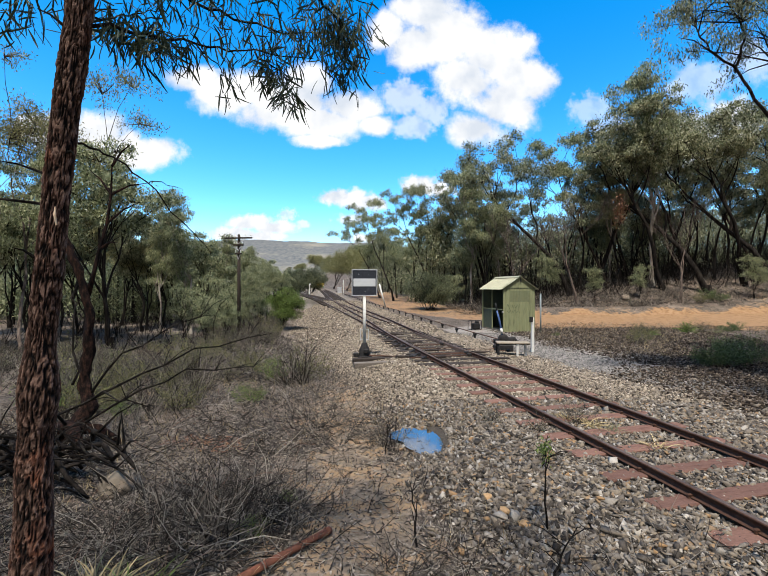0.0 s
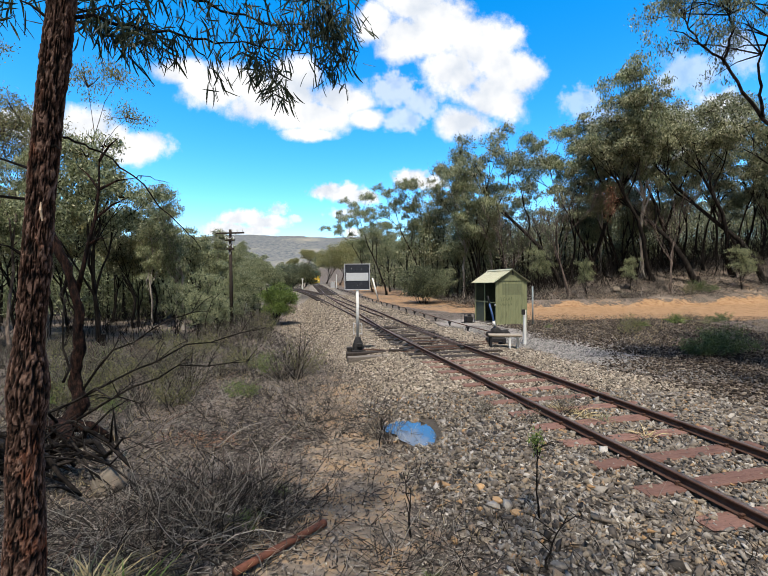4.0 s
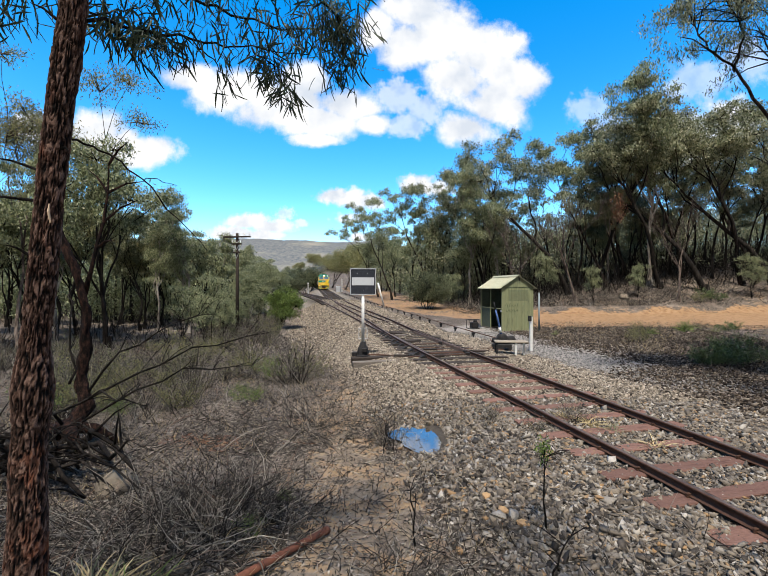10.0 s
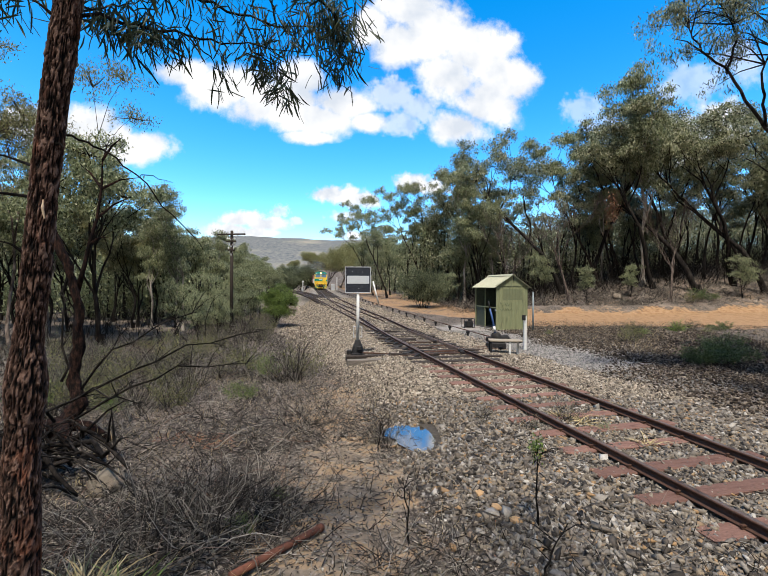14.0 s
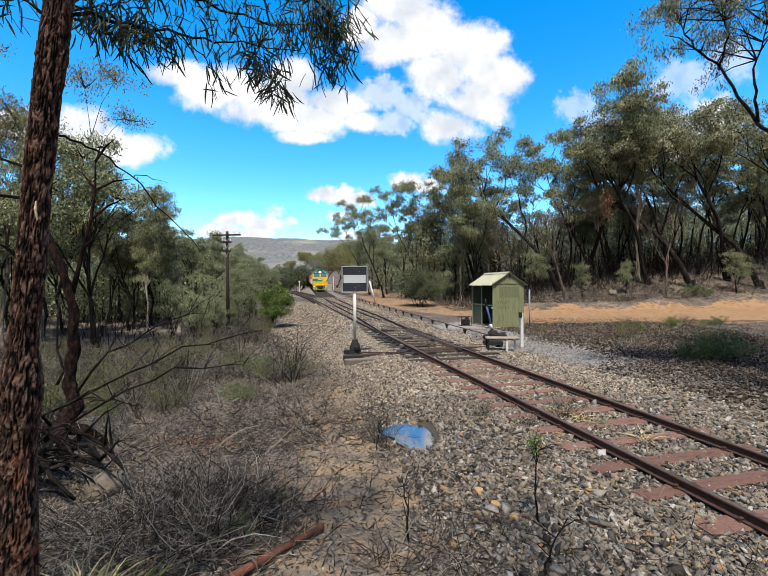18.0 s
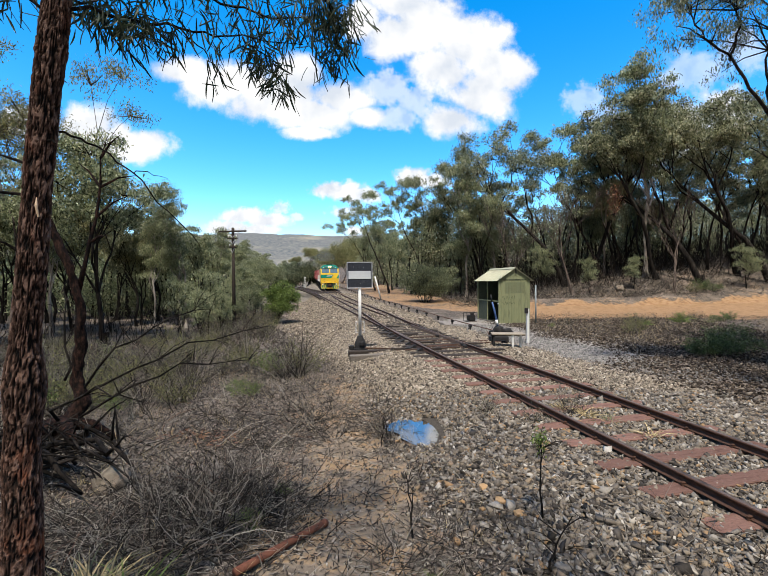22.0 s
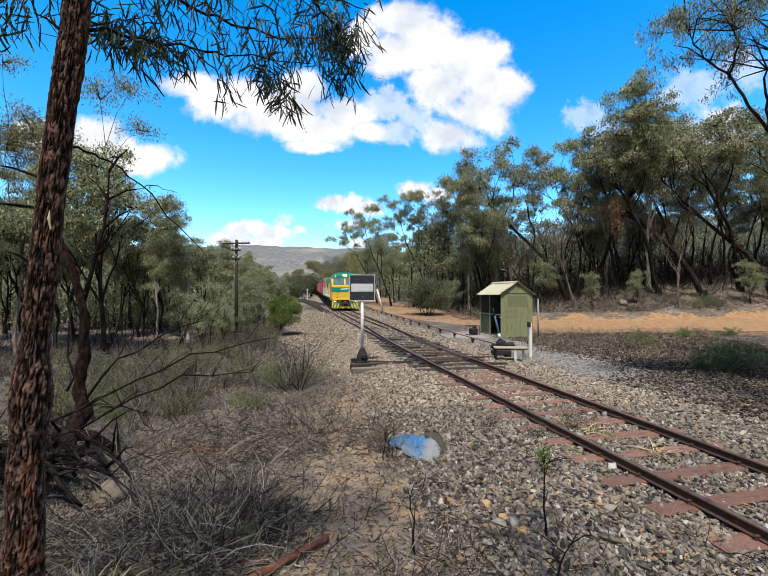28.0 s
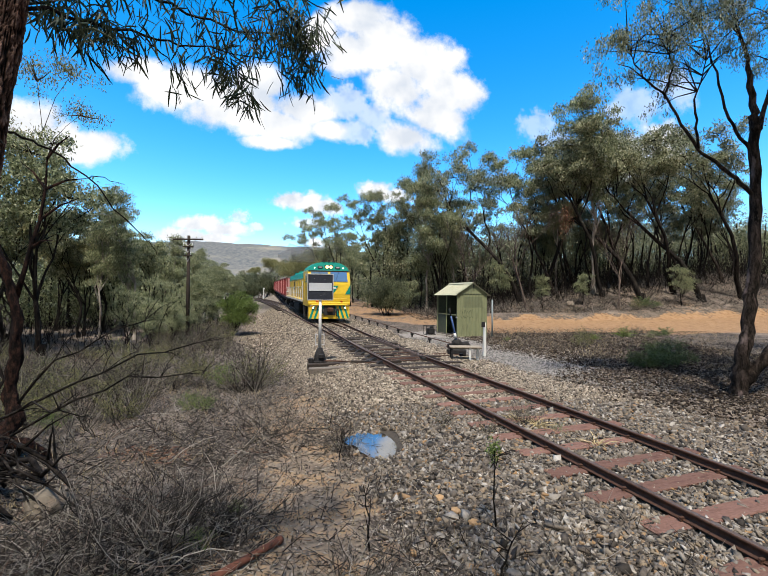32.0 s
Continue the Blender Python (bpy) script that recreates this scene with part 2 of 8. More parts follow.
M_CHIPS = island_colours("brown_bark_chips", [(0, (0.011, 0.008, 0.007)), (0.45, (0.038, 0.029, 0.022)), (0.8, (0.095, 0.074, 0.056)), (1, (0.24, 0.20, 0.16))], 0.95, 0.3)


# ---- mesh tools ----
class Shape:
    """Collects faces, then becomes one mesh."""

    def __init__(self):
        self.v, self.f = [], []

    def add(self, verts, faces):
        n = len(self.v)
        self.v.extend(verts)
        self.f.extend(tuple(i + n for i in f) for f in faces)

    def box(self, c, s, b=0.0, m=None):
        """A box at c of size s with edges cut by b."""
        hx, hy, hz = s[0] / 2, s[1] / 2, s[2] / 2
        b = min(b, hx * 0.9, hy * 0.9, hz * 0.9)
        vs, idx = [], {}
        if b <= 0:
            for i in (-1, 1):
                for j in (-1, 1):
                    for k in (-1, 1):
                        vs.append(Vector((c[0] + i * hx, c[1] + j * hy, c[2] + k * hz)))
            fs = [(0, 1, 3, 2), (4, 6, 7, 5), (0, 4, 5, 1), (2, 3, 7, 6), (0, 2, 6, 4), (1, 5, 7, 3)]
        else:
            for i in (-1, 1):
                for j in (-1, 1):
                    for k in (-1, 1):
                        for a in range(3):
                            p = [i * (hx - b), j * (hy - b), k * (hz - b)]
                            p[a] = (i * hx, j * hy, k * hz)[a]
                            idx[i, j, k, a] = len(vs)
                            vs.append(Vector((c[0] + p[0], c[1] + p[1], c[2] + p[2])))
            fs = []
            q = (-1, 1)
            for i in q:
                fs.append(tuple(idx[i, j, k, 0] for j, k in ((-1, -1), (1, -1), (1, 1), (-1, 1))))
                fs.append(tuple(idx[j, i, k, 1] for j, k in ((-1, -1), (1, -1), (1, 1), (-1, 1))))
                fs.append(tuple(idx[j, k, i, 2] for j, k in ((-1, -1), (1, -1), (1, 1), (-1, 1))))
            for i in q:
                for j in q:
                    fs.append((idx[i, j, -1, 0], idx[i, j, 1, 0], idx[i, j, 1, 1], idx[i, j, -1, 1]))
                    fs.append((idx[i, -1, j, 0], idx[i, 1, j, 0], idx[i, 1, j, 2], idx[i, -1, j, 2]))
                    fs.append((idx[-1, i, j, 1], idx[1, i, j, 1], idx[1, i, j, 2], idx[-1, i, j, 2]))
                    for k in q:
                        fs.append((idx[i, j, k, 0], idx[i, j, k, 1], idx[i, j, k, 2]))
        if m:
            vs = [m @ p for p in vs]
        self.add(vs, fs)
        return self

    def tube(self, pts, radii, n=8, caps=True):
        pts = [Vector(p) for p in pts]
        if isinstance(radii, (int, float)):
            radii = [radii] * len(pts)
        vs, fs = [], []
        side = None
        for i, p in enumerate(pts):
            d = (pts[min(i + 1, len(pts) - 1)] - pts[max(i - 1, 0)])
            d = d.normalized() if d.length > 1e-9 else Vector((0, 0, 1))
            if side is None:
                side = d.orthogonal().normalized()
            side = (side - d * side.dot(d))
            side = side.normalized() if side.length > 1e-6 else d.orthogonal().normalized()
            up = d.cross(side)
            for k in range(n):
                a = 2 * math.pi * k / n
                vs.append(p + (side * math.cos(a) + up * math.sin(a)) * radii[i])
        for i in range(len(pts) - 1):
            for k in range(n):
                k2 = (k + 1) % n
                fs.append((i * n + k, i * n + k2, (i + 1) * n + k2, (i + 1) * n + k))
        if caps:
            fs.append(tuple(range(n - 1, -1, -1)))
            fs.append(tuple(range((len(pts) - 1) * n, len(pts) * n)))
        self.add(vs, fs)
        return self

    def prism(self, poly, a, b):
        """The polygon of 3D points poly, carried from offset a to offset b."""
        a, b, n = Vector(a), Vector(b), len(poly)
        vs = [Vector(p) + a for p in poly] + [Vector(p) + b for p in poly]
        fs = [tuple(range(n - 1, -1, -1)), tuple(range(n, 2 * n))]
        fs += [(i, (i + 1) % n, n + (i + 1) % n, n + i) for i in range(n)]
        self.add(vs, fs)
        return self

    def data(self, name, material, smooth=False):
        me = bpy.data.meshes.new(name)
        me.from_pydata([tuple(p) for p in self.v], [], self.f)
        if material:
            me.materials.append(material)
        bm = bmesh.new()
        bm.from_mesh(me)
        bmesh.ops.recalc_face_normals(bm, faces=bm.faces)
        bm.to_mesh(me)
        bm.free()
        if smooth:
            me.polygons.foreach_set("use_smooth", [True] * len(me.polygons))
        me.update()
        return me


def part(name, shape, material, parent, label="", smooth=False, at=None):
    """One mesh object under a thing or under a part."""
    ob = new(name, shape if isinstance(shape, bpy.types.Mesh) else shape.data(name, material, smooth))
    ob.parent = parent
    if at is not None:
        ob.matrix_basis = at
    if label:
        tagged(ob, label)
    return ob


def thing(name, label, category, at=None, group="", kind=""):
    ob = new(name)
    ob.empty_display_size = 0.1
    if at is not None:
        ob.matrix_basis = at
    return tagged(ob, label, category, group, kind)


def raw_mesh(name, verts, faces, material, smooth=False):
    """Quick mesh from arrays; faces: (n, 3) or (n, 4)."""
    me = bpy.data.meshes.new(name)
    verts, faces = np.asarray(verts, dtype=np.float32), np.asarray(faces, dtype=np.int32)
    k = faces.shape[1]
    me.vertices.add(len(verts))
    me.vertices.foreach_set("co", verts.ravel())
    me.loops.add(faces.size)
    me.loops.foreach_set("vertex_index", faces.ravel())
    me.polygons.add(len(faces))
    me.polygons.foreach_set("loop_start", np.arange(0, faces.size, k, dtype=np.int32))
    if smooth:
        me.polygons.foreach_set("use_smooth", np.ones(len(faces), dtype=bool))
    me.materials.append(material)
    me.update(calc_edges=True)
    me.validate()
    return me


# ---- the plan: lines of the tracks, lie of the land ----
RISE_FROM, RISE = 36.0, 0.0175


def rail_height(y):
    """Level to about 36 m, then a gentle climb."""
    y = np.asarray(y, dtype=float)
    return RISE * np.log1p(np.exp(np.clip((y - RISE_FROM) / 6.0, -40, 40))) * 6.0


MAIN_Y = np.array([-40, 0, 14, 28, 41.4, 55.6, 84, 119, 153, 180, 205, 235, 270, 320])
MAIN_X = np.array([13.72, 4.895, 1.84, -0.66, -3.36, -6.12, -11.2, -17.5, -24.2, -30.6, -38.5, -51, -70, -103])
SIDE_Y = np.array([-40, 0, 14, 28, 45, 60, 75, 93, 115, 145, 180])
SIDE_X = np.array([13.72, 4.895, 1.80, -1.29, -5.20, -9.0, -13.6, -20.5, -31.0, -50.0, -80.0])


def smooth_line(y, ys, xs):
    """Cubic through the plan's points."""
    m = np.gradient(xs, ys)
    m[:3] = (xs[1] - xs[0]) / (ys[1] - ys[0])
    y = np.asarray(y, dtype=float)
    i = np.clip(np.searchsorted(ys, y) - 1, 0, len(ys) - 2)
    h = ys[i + 1] - ys[i]
    u = (y - ys[i]) / h
    return ((2 * u**3 - 3 * u**2 + 1) * xs[i] + (u**3 - 2 * u**2 + u) * h * m[i]
            + (-2 * u**3 + 3 * u**2) * xs[i + 1] + (u**3 - u**2) * h * m[i + 1])


def main_x(y):
    return smooth_line(y, MAIN_Y, MAIN_X)


def side_x(y):
    return smooth_line(y, SIDE_Y, SIDE_X)


def sstep(a, b, x):
    u = np.clip((np.asarray(x, dtype=float) - a) / (b - a), 0, 1)
    return u * u * (3 - 2 * u)


def road_side(x, y):
    """Distance from the middle of the dirt road, which comes along the line and bends away to the east."""
    along = np.interp(y, [30, 36, 46, 65, 100, 150, 230], [9.0, 6.3, 3.4, 1.0, -4.5, -13.0, -32.0])
    a = (x - along) * 0.97
    b = (y - (27.6 + 0.06 * (x - 9))) * 0.70
    bend = np.where(x > 8.0, b, np.hypot(np.minimum(a, 0) + 0, 0) * 0 + 99)
    lane = np.where(y > 30, a, 99)
    return np.where(np.abs(bend) < np.abs(lane), bend, lane)


def wobble(x, y, s, seed=0.0):
    """Cheap smooth unevenness between -1 and 1."""
    return (np.sin(x * s * 1.3 + 1.7 + seed) * np.cos(y * s * 1.1 - 0.6 + seed * 2)
            + 0.6 * np.sin(x * s * 2.7 - y * s * 2.1 + seed * 3) + 0.4 * np.cos(x * s * 4.3 + y * s * 5.1 + seed)) / 2.0


def ground_z(x, y):
    x, y = np.asarray(x, dtype=float), np.asarray(y, dtype=float)
    up = rail_height(y)
    sm = (x - main_x(y)) * 0.976
    ss = (x - side_x(y)) * 0.976
    left = np.minimum(np.where(y < 180, ss, sm), sm)       # how far left of the western track
    right = sm
    z = np.full(np.broadcast(x, y).shape, -0.182)
    z = z + 0.034 * (1 - sstep(1.5, 2.5, np.abs(sm)))      # the crown of the ballast between the rails
    # western shoulder and the low ground beyond
    low = 0.30 + 0.9 * sstep(8, 26, y)
    z = z - low * sstep(-1.9, -4.6, left) - 0.35 * sstep(-5.5, -14, left) * sstep(6, 20, y)
    # the mound on which one stands
    z = z + 0.95 * np.exp(-(((x + 0.6) / 2.0) ** 2 + ((y + 0.6) / 2.9) ** 2))
    # bank of earth left of the path
    z = z + 0.25 * np.exp(-(((x + 4.0) / 2.5) ** 2 + ((y - 4.0) / 3.0) ** 2))
    # puddle
    z = z - 0.15 * np.exp(-(((x - 0.66) / 0.60) ** 2 + ((y - 6.45) / 0.90) ** 2))
    # eastern side: flat, then a wooded rise behind the road
    z = z - 0.10 * sstep(2.0, 4.0, right)
    z = z + 0.55 * sstep(33.2, 34.6, y - 0.06 * (x - 9) + 0.5 * wobble(x, y, 0.5, 3)) * sstep(9, 14, x) * (1 - sstep(60, 90, x))
    z = z + 1.5 * sstep(34.5, 46, y) * sstep(3, 16, right) * sstep(8, 30, x) + 1.5 * sstep(34, 44, y) * sstep(14, 42, x)
    z = z + 1.6 * sstep(20, 60, x) * sstep(20, 50, y) + 9.0 * sstep(48, 150, y) * sstep(6, 40, right) * (1 - sstep(300, 700, y))
    z = z + 3.0 * sstep(-30, -80, left) * sstep(45, 130, y) * (1 - sstep(200, 500, y))
    # east road lies a hand lower
    r = road_side(x, y)
    z = z - 0.06 * (1 - sstep(2.0, 3.6, np.abs(r)))
    z = z + 0.05 * wobble(x, y, 0.45) * sstep(2.4, 4.5, np.abs(sm)) + 0.02 * wobble(x, y, 2.3, 1.0) * sstep(1.9, 3.0, np.abs(sm))
    return z + up * (1 - sstep(250, 600, y)) + 2.0 * sstep(250, 600, y)


def gz(x, y):
    return float(ground_z(np.array([x]), np.array([y]))[0])


# ---- ground ----
def ground_material():
    m, nt, links, bsdf = nodes_of("bush_ground")
    co = nt.new("ShaderNodeTexCoord").outputs["Object"]
    zone = nt.new("ShaderNodeAttribute")
    zone.attribute_name = "zone"
    sep = nt.new("ShaderNodeSeparateColor")
    links.new(zone.outputs["Color"], sep.inputs[0])
    fine = tex_noise(nt, links, co, 22, 6, 0.75)
    mid = tex_noise(nt, links, co, 3.0, 5, 0.65)
    big = tex_noise(nt, links, co, 0.45, 4, 0.6)
    speck = nt.new("ShaderNodeTexVoronoi")
    speck.inputs["Scale"].default_value = 26
    links.new(co, speck.inputs["Vector"])
    litter = ramp(nt, links, fine, [(0.40, (0.010, 0.008, 0.006)), (0.5, (0.055, 0.044, 0.036)), (0.64, (0.20, 0.166, 0.138))])
    litter = mix(nt, links, math_node(nt, links, "MULTIPLY", math_node(nt, links, "SUBTRACT", big, 0.49), 5, True), litter,
                 ramp(nt, links, mid, [(0.35, (0.105, 0.080, 0.062)), (0.65, (0.215, 0.176, 0.145))]))
    earth = ramp(nt, links, mid, [(0.3, (0.09, 0.070, 0.052)), (0.48, (0.19, 0.150, 0.112)), (0.6, (0.28, 0.185, 0.104)), (0.72, (0.17, 0.140, 0.110))])
    earth = mix(nt, links, 0.5, earth, ramp(nt, links, fine, [(0.3, (0.45, 0.42, 0.4)), (0.65, (1, 1, 1))]), "MULTIPLY")
    road = ramp(nt, links, mid, [(0.3, (0.13, 0.078, 0.045)), (0.45, (0.215, 0.125, 0.062)), (0.6, (0.275, 0.172, 0.096)), (0.75, (0.165, 0.120, 0.084))])
    road = mix(nt, links, 0.6, road, ramp(nt, links, fine, [(0.3, (0.5, 0.47, 0.45)), (0.6, (1, 1, 1))]), "MULTIPLY")
    gravel = ramp(nt, links, speck.outputs["Color"], [(0.1, (0.11, 0.093, 0.078)), (0.5, (0.195, 0.168, 0.14)), (0.9, (0.32, 0.28, 0.225))])
    # stone pattern darkened toward its cell edges, painting shade into the gaps
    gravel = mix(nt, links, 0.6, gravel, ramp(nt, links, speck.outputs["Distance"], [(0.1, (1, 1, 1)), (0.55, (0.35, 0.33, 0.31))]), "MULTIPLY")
    edge = math_node(nt, links, "MULTIPLY", math_node(nt, links, "SUBTRACT", mid, 0.5), 1.2)

    def mask(sock):
        s = math_node(nt, links, "ADD", sock, edge)
        return math_node(nt, links, "MULTIPLY", math_node(nt, links, "SUBTRACT", s, 0.4), 5, True)
    col = mix(nt, links, mask(sep.outputs[2]), litter, earth)
    col = mix(nt, links, mask(sep.outputs[1]), col, road)
    grit = ramp(nt, links, fine, [(0.32, (0.10, 0.088, 0.08)), (0.5, (0.19, 0.172, 0.158)), (0.68, (0.29, 0.265, 0.24))])
    col = mix(nt, links, mask(zone.outputs["Alpha"]), col, grit)
    # near-black earth colour stands in for shade between the loose stones
    gap_shade = nt.new("ShaderNodeAttribute")
    gap_shade.attribute_name = "gap_shade"
    gravel = mix(nt, links, gap_shade.outputs["Fac"], gravel, ramp(nt, links, fine, [(0.35, (0.014, 0.012, 0.010)), (0.65, (0.055, 0.046, 0.038))]))
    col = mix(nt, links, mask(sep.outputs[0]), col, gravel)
    links.new(col, bsdf.inputs["Base Color"])
    bsdf.inputs["Roughness"].default_value = 0.95
    bsdf.inputs["Specular IOR Level"].default_value = 0.2
    h = math_node(nt, links, "ADD", fine, math_node(nt, links, "MULTIPLY", mid, 1.5))
    bumped(nt, links, bsdf, h, 0.6, 0.03)
    return m


def build_ground():
    def axis(near, far, step, grow):
        out, s, p = [near], step, near
        while p < far:
            s *= grow
            p += s
            out.append(min(p, far))
        return out
    xs = np.array(sorted({*np.round(np.arange(-9, 12, 0.14), 3), *axis(12, 3800, 0.2, 1.055), *[-a for a in axis(9, 3800, 0.2, 1.055)]}))
    ys = np.array(sorted({*np.round(np.arange(-3, 20, 0.16), 3), *axis(20, 4200, 0.2, 1.035), *[-a for a in axis(3, 400, 0.3, 1.15)]}))
    X, Y = np.meshgrid(xs, ys)
    Z = ground_z(X, Y)
    verts = np.stack([X, Y, Z], -1).reshape(-1, 3)
    nx, ny = len(xs), len(ys)
    i = (np.arange(ny - 1)[:, None] * nx + np.arange(nx - 1)[None, :]).ravel()
    faces = np.stack([i, i + 1, i + nx + 1, i + nx], 1)
    me = raw_mesh("ground", verts, faces, ground_material(), True)
    sm, ss = (X - main_x(Y)) * 0.976, (X - side_x(Y)) * 0.976
    left = np.minimum(np.where(Y < 180, ss, sm), sm)
    wide = 2.6 + 1.2 * sstep(9, 20, Y) + 1.3 * sstep(20, 30, Y) + 0.5 * sstep(40, 70, Y)
    ballast = sstep(-wide - 0.8, -wide, left) * (1 - sstep(2.2, 3.0, sm - 0.7 * (1 - sstep(8, 13, Y))))
    yard = (1 - sstep(2.4, 4.2, np.hypot((X - 6.4) / 1.25, (Y - 18) / 2.2))) * (sm > 0)
    yard = np.maximum(yard, (1 - sstep(0.8, 1.6, np.abs(sm - 3.2))) * (1 - sstep(15, 20, Y)) * sstep(9, 12, Y))
    yard = np.maximum(yard, sstep(2.0, 2.8, sm) * (1 - sstep(3.8, 5.2, sm + 0.6 * wobble(X, Y, 0.8, 5))) * (1 - sstep(20, 25, Y)) * sstep(9.5, 13, Y))
    road = 1 - sstep(3.4, 4.9, np.abs(road_side(X, Y) - 0.4) + 0.5 * wobble(X, Y, 0.7, 6))
    road = road * (0.66 + 0.34 * sstep(6.5, 12, X)) * (0.86 + 0.2 * wobble(X, Y, 0.6, 2))
    path = np.exp(-(((X + 0.3 + 0.10 * (Y - 4)) / 1.05) ** 2)) * (1 - sstep(9, 13, Y)) * (0.86 + 0.4 * wobble(X, Y, 1.1, 8))
    verge = 1.0 * sstep(18, 30, Y) * sstep(4, 7, sm) * (1 - sstep(36, 60, Y)) * (0.75 + 0.5 * wobble(X, Y, 0.35, 7))
    earth = np.maximum(path * 0.9, verge * 0.42)
    earth = np.maximum(earth, 0.3 * sstep(-6, -10, left) * sstep(14, 24, Y))
    far = sstep(120, 260, np.hypot(X, Y))
    col = np.stack([ballast * (1 - far), road * (1 - far), earth * (1 - far), 0.85 * yard * (1 - ballast)], -1).reshape(-1, 4).astype(np.float32)
    at = me.color_attributes.new("zone", "FLOAT_COLOR", "POINT")
    at.data.foreach_set("color", col.ravel())
    gap_shade = me.attributes.new("gap_shade", "FLOAT", "POINT")       # earth under the loose stones, darkened for the shade in their gaps
    gap_shade.data.foreach_set("value", (0.9 * (1 - sstep(30, 45, Y))).ravel().astype(np.float32))
    return tagged(new("ground", me), "dry bush ground with leaf litter, bare orange earth and gravel", "ground", kind="structure")


build_ground()


# ---- tracks ----
def rail_shape(line, y0, y1, off, step):
    """A rail of head, web and foot, swept along a line of the plan at a sideways offset."""
    ys = np.arange(y0, y1 + step / 2, step)
    xs = line(ys)
    d = np.gradient(xs, ys)
    n = np.stack([np.ones_like(d), -d], 1) / np.hypot(1, d)[:, None]
    zs = rail_height(ys)
    prof = [(-0.027, 0), (0.027, 0), (0.029, -0.026), (0.009, -0.034), (0.008, -0.084), (0.052, -0.094), (0.052, -0.102),
            (-0.052, -0.102), (-0.052, -0.094), (-0.008, -0.084), (-0.009, -0.034), (-0.029, -0.026)]
    k = len(prof)
    verts = []
    for i in range(len(ys)):
        for a, h in prof:
            verts.append((xs[i] + n[i, 0] * (off + a), ys[i] + n[i, 1] * (off + a), zs[i] + h))
    faces = [(i * k + j, i * k + (j + 1) % k, (i + 1) * k + (j + 1) % k, (i + 1) * k + j) for i in range(len(ys) - 1) for j in range(k)]
    me = raw_mesh("rail", verts, faces, M_RUST)
    me.materials.append(M_RAILTOP)
    idx = np.zeros(len(faces), dtype=np.int32)
    idx[np.arange(len(faces)) % k == 0] = 1
    me.polygons.foreach_set("material_index", idx)
    return me


GAUGE = 1.505
track = thing("railway_track", "single railway track of rusty rails on red-brown sleepers", "railway track", kind="structure")
siding = thing("siding_track", "railway siding curving away from the main track", "railway track", kind="structure")
for off in (-GAUGE / 2, GAUGE / 2):
    part("rail", rail_shape(main_x, -30, 300, off, 1.0), None, track)
part("rail", rail_shape(side_x, 19, 160, -GAUGE / 2, 1.0), None, siding)
part("rail", rail_shape(side_x, 24, 160, GAUGE / 2, 1.0), None, siding)


def heading(line, y):
    return math.atan2(float(line(y + 0.1)) - float(line(y - 0.1)), 0.2)


def on_line(line, y, off=0.0, dz=0.0):
    """Pose on a track: x across it, y along it."""
    a = heading(line, y)
    return Matrix.Translation((float(line(y)) + off * math.cos(a), y - off * math.sin(a), float(rail_height(y)) + dz)) @ Matrix.Rotation(-a, 4, "Z")


sleeper_meshes = []
for k in range(4):
    s = Shape()
    s.box((0, 0, -0.065), (2.5, 0.235, 0.13), 0.012)
    rnd = random.Random(k)
    s.v = [Vector((p.x + rnd.uniform(-0.012, 0.012), p.y + rnd.uniform(-0.01, 0.01), p.z + rnd.uniform(-0.006, 0.006))) for p in s.v]
    sleeper_meshes.append(s.data("sleeper", M_SLEEPER))
timber_meshes = []
for k in range(3):
    s = Shape()
    s.box((0, 0, -0.065), (2.7, 0.24, 0.13), 0.015)
    rnd = random.Random(k + 9)
    s.v = [Vector((p.x + rnd.uniform(-0.05, 0.05), p.y + rnd.uniform(-0.014, 0.014), p.z + rnd.uniform(-0.01, 0.006))) for p in s.v]
    timber_meshes.append(s.data("timber", M_TIMBER))
spike = Shape()
spike.tube([(0, 0, 0), (0, 0, 0.035)], 0.014, 6)
spike.box((0.012, 0, 0.038), (0.05, 0.03, 0.016), 0.004)
spike = spike.data("dog_spike", M_RUST)
rnd = random.Random(4)
y = -8.0
SLEEPER_Y = []
while y < 120:
    SLEEPER_Y.append(y)
    dark = y > 11.6
    rows = [(main_x, track)] if y < 46 else [(main_x, track), (side_x, siding)]
    for line, owner in rows:
        m = on_line(line, y, rnd.uniform(-0.05, 0.05) - (0.35 * sstep(24, 45, y) if y < 46 else 0), -0.112 if not dark else -0.103)
        m = m @ Matrix.Rotation(rnd.uniform(-0.02, 0.02), 4, "Z") @ Matrix.Diagonal((1 + 0.35 * (sstep(24, 44, y) if y < 46 else 0), 1, 1, 1))
        part("timber" if dark else "sleeper", rnd.choice(timber_meshes if dark else sleeper_meshes), None, owner, at=m)
        if y < 13:
            for off in (-GAUGE / 2, GAUGE / 2):
                for q in (-1, 1):
                    part("dog_spike", spike, None, owner, at=on_line(line, y, off + q * 0.060, -0.113) @ Matrix.Rotation(math.pi if q > 0 else 0, 4, "Z"))
    y += 0.62 + rnd.uniform(-0.02, 0.02)


# ---- switch indicator on its stand ----
def place_on(x, y, rz=0.0, dz=0.0):
    return pose(x, y, gz(x, y) + dz, 0, 0, rz)


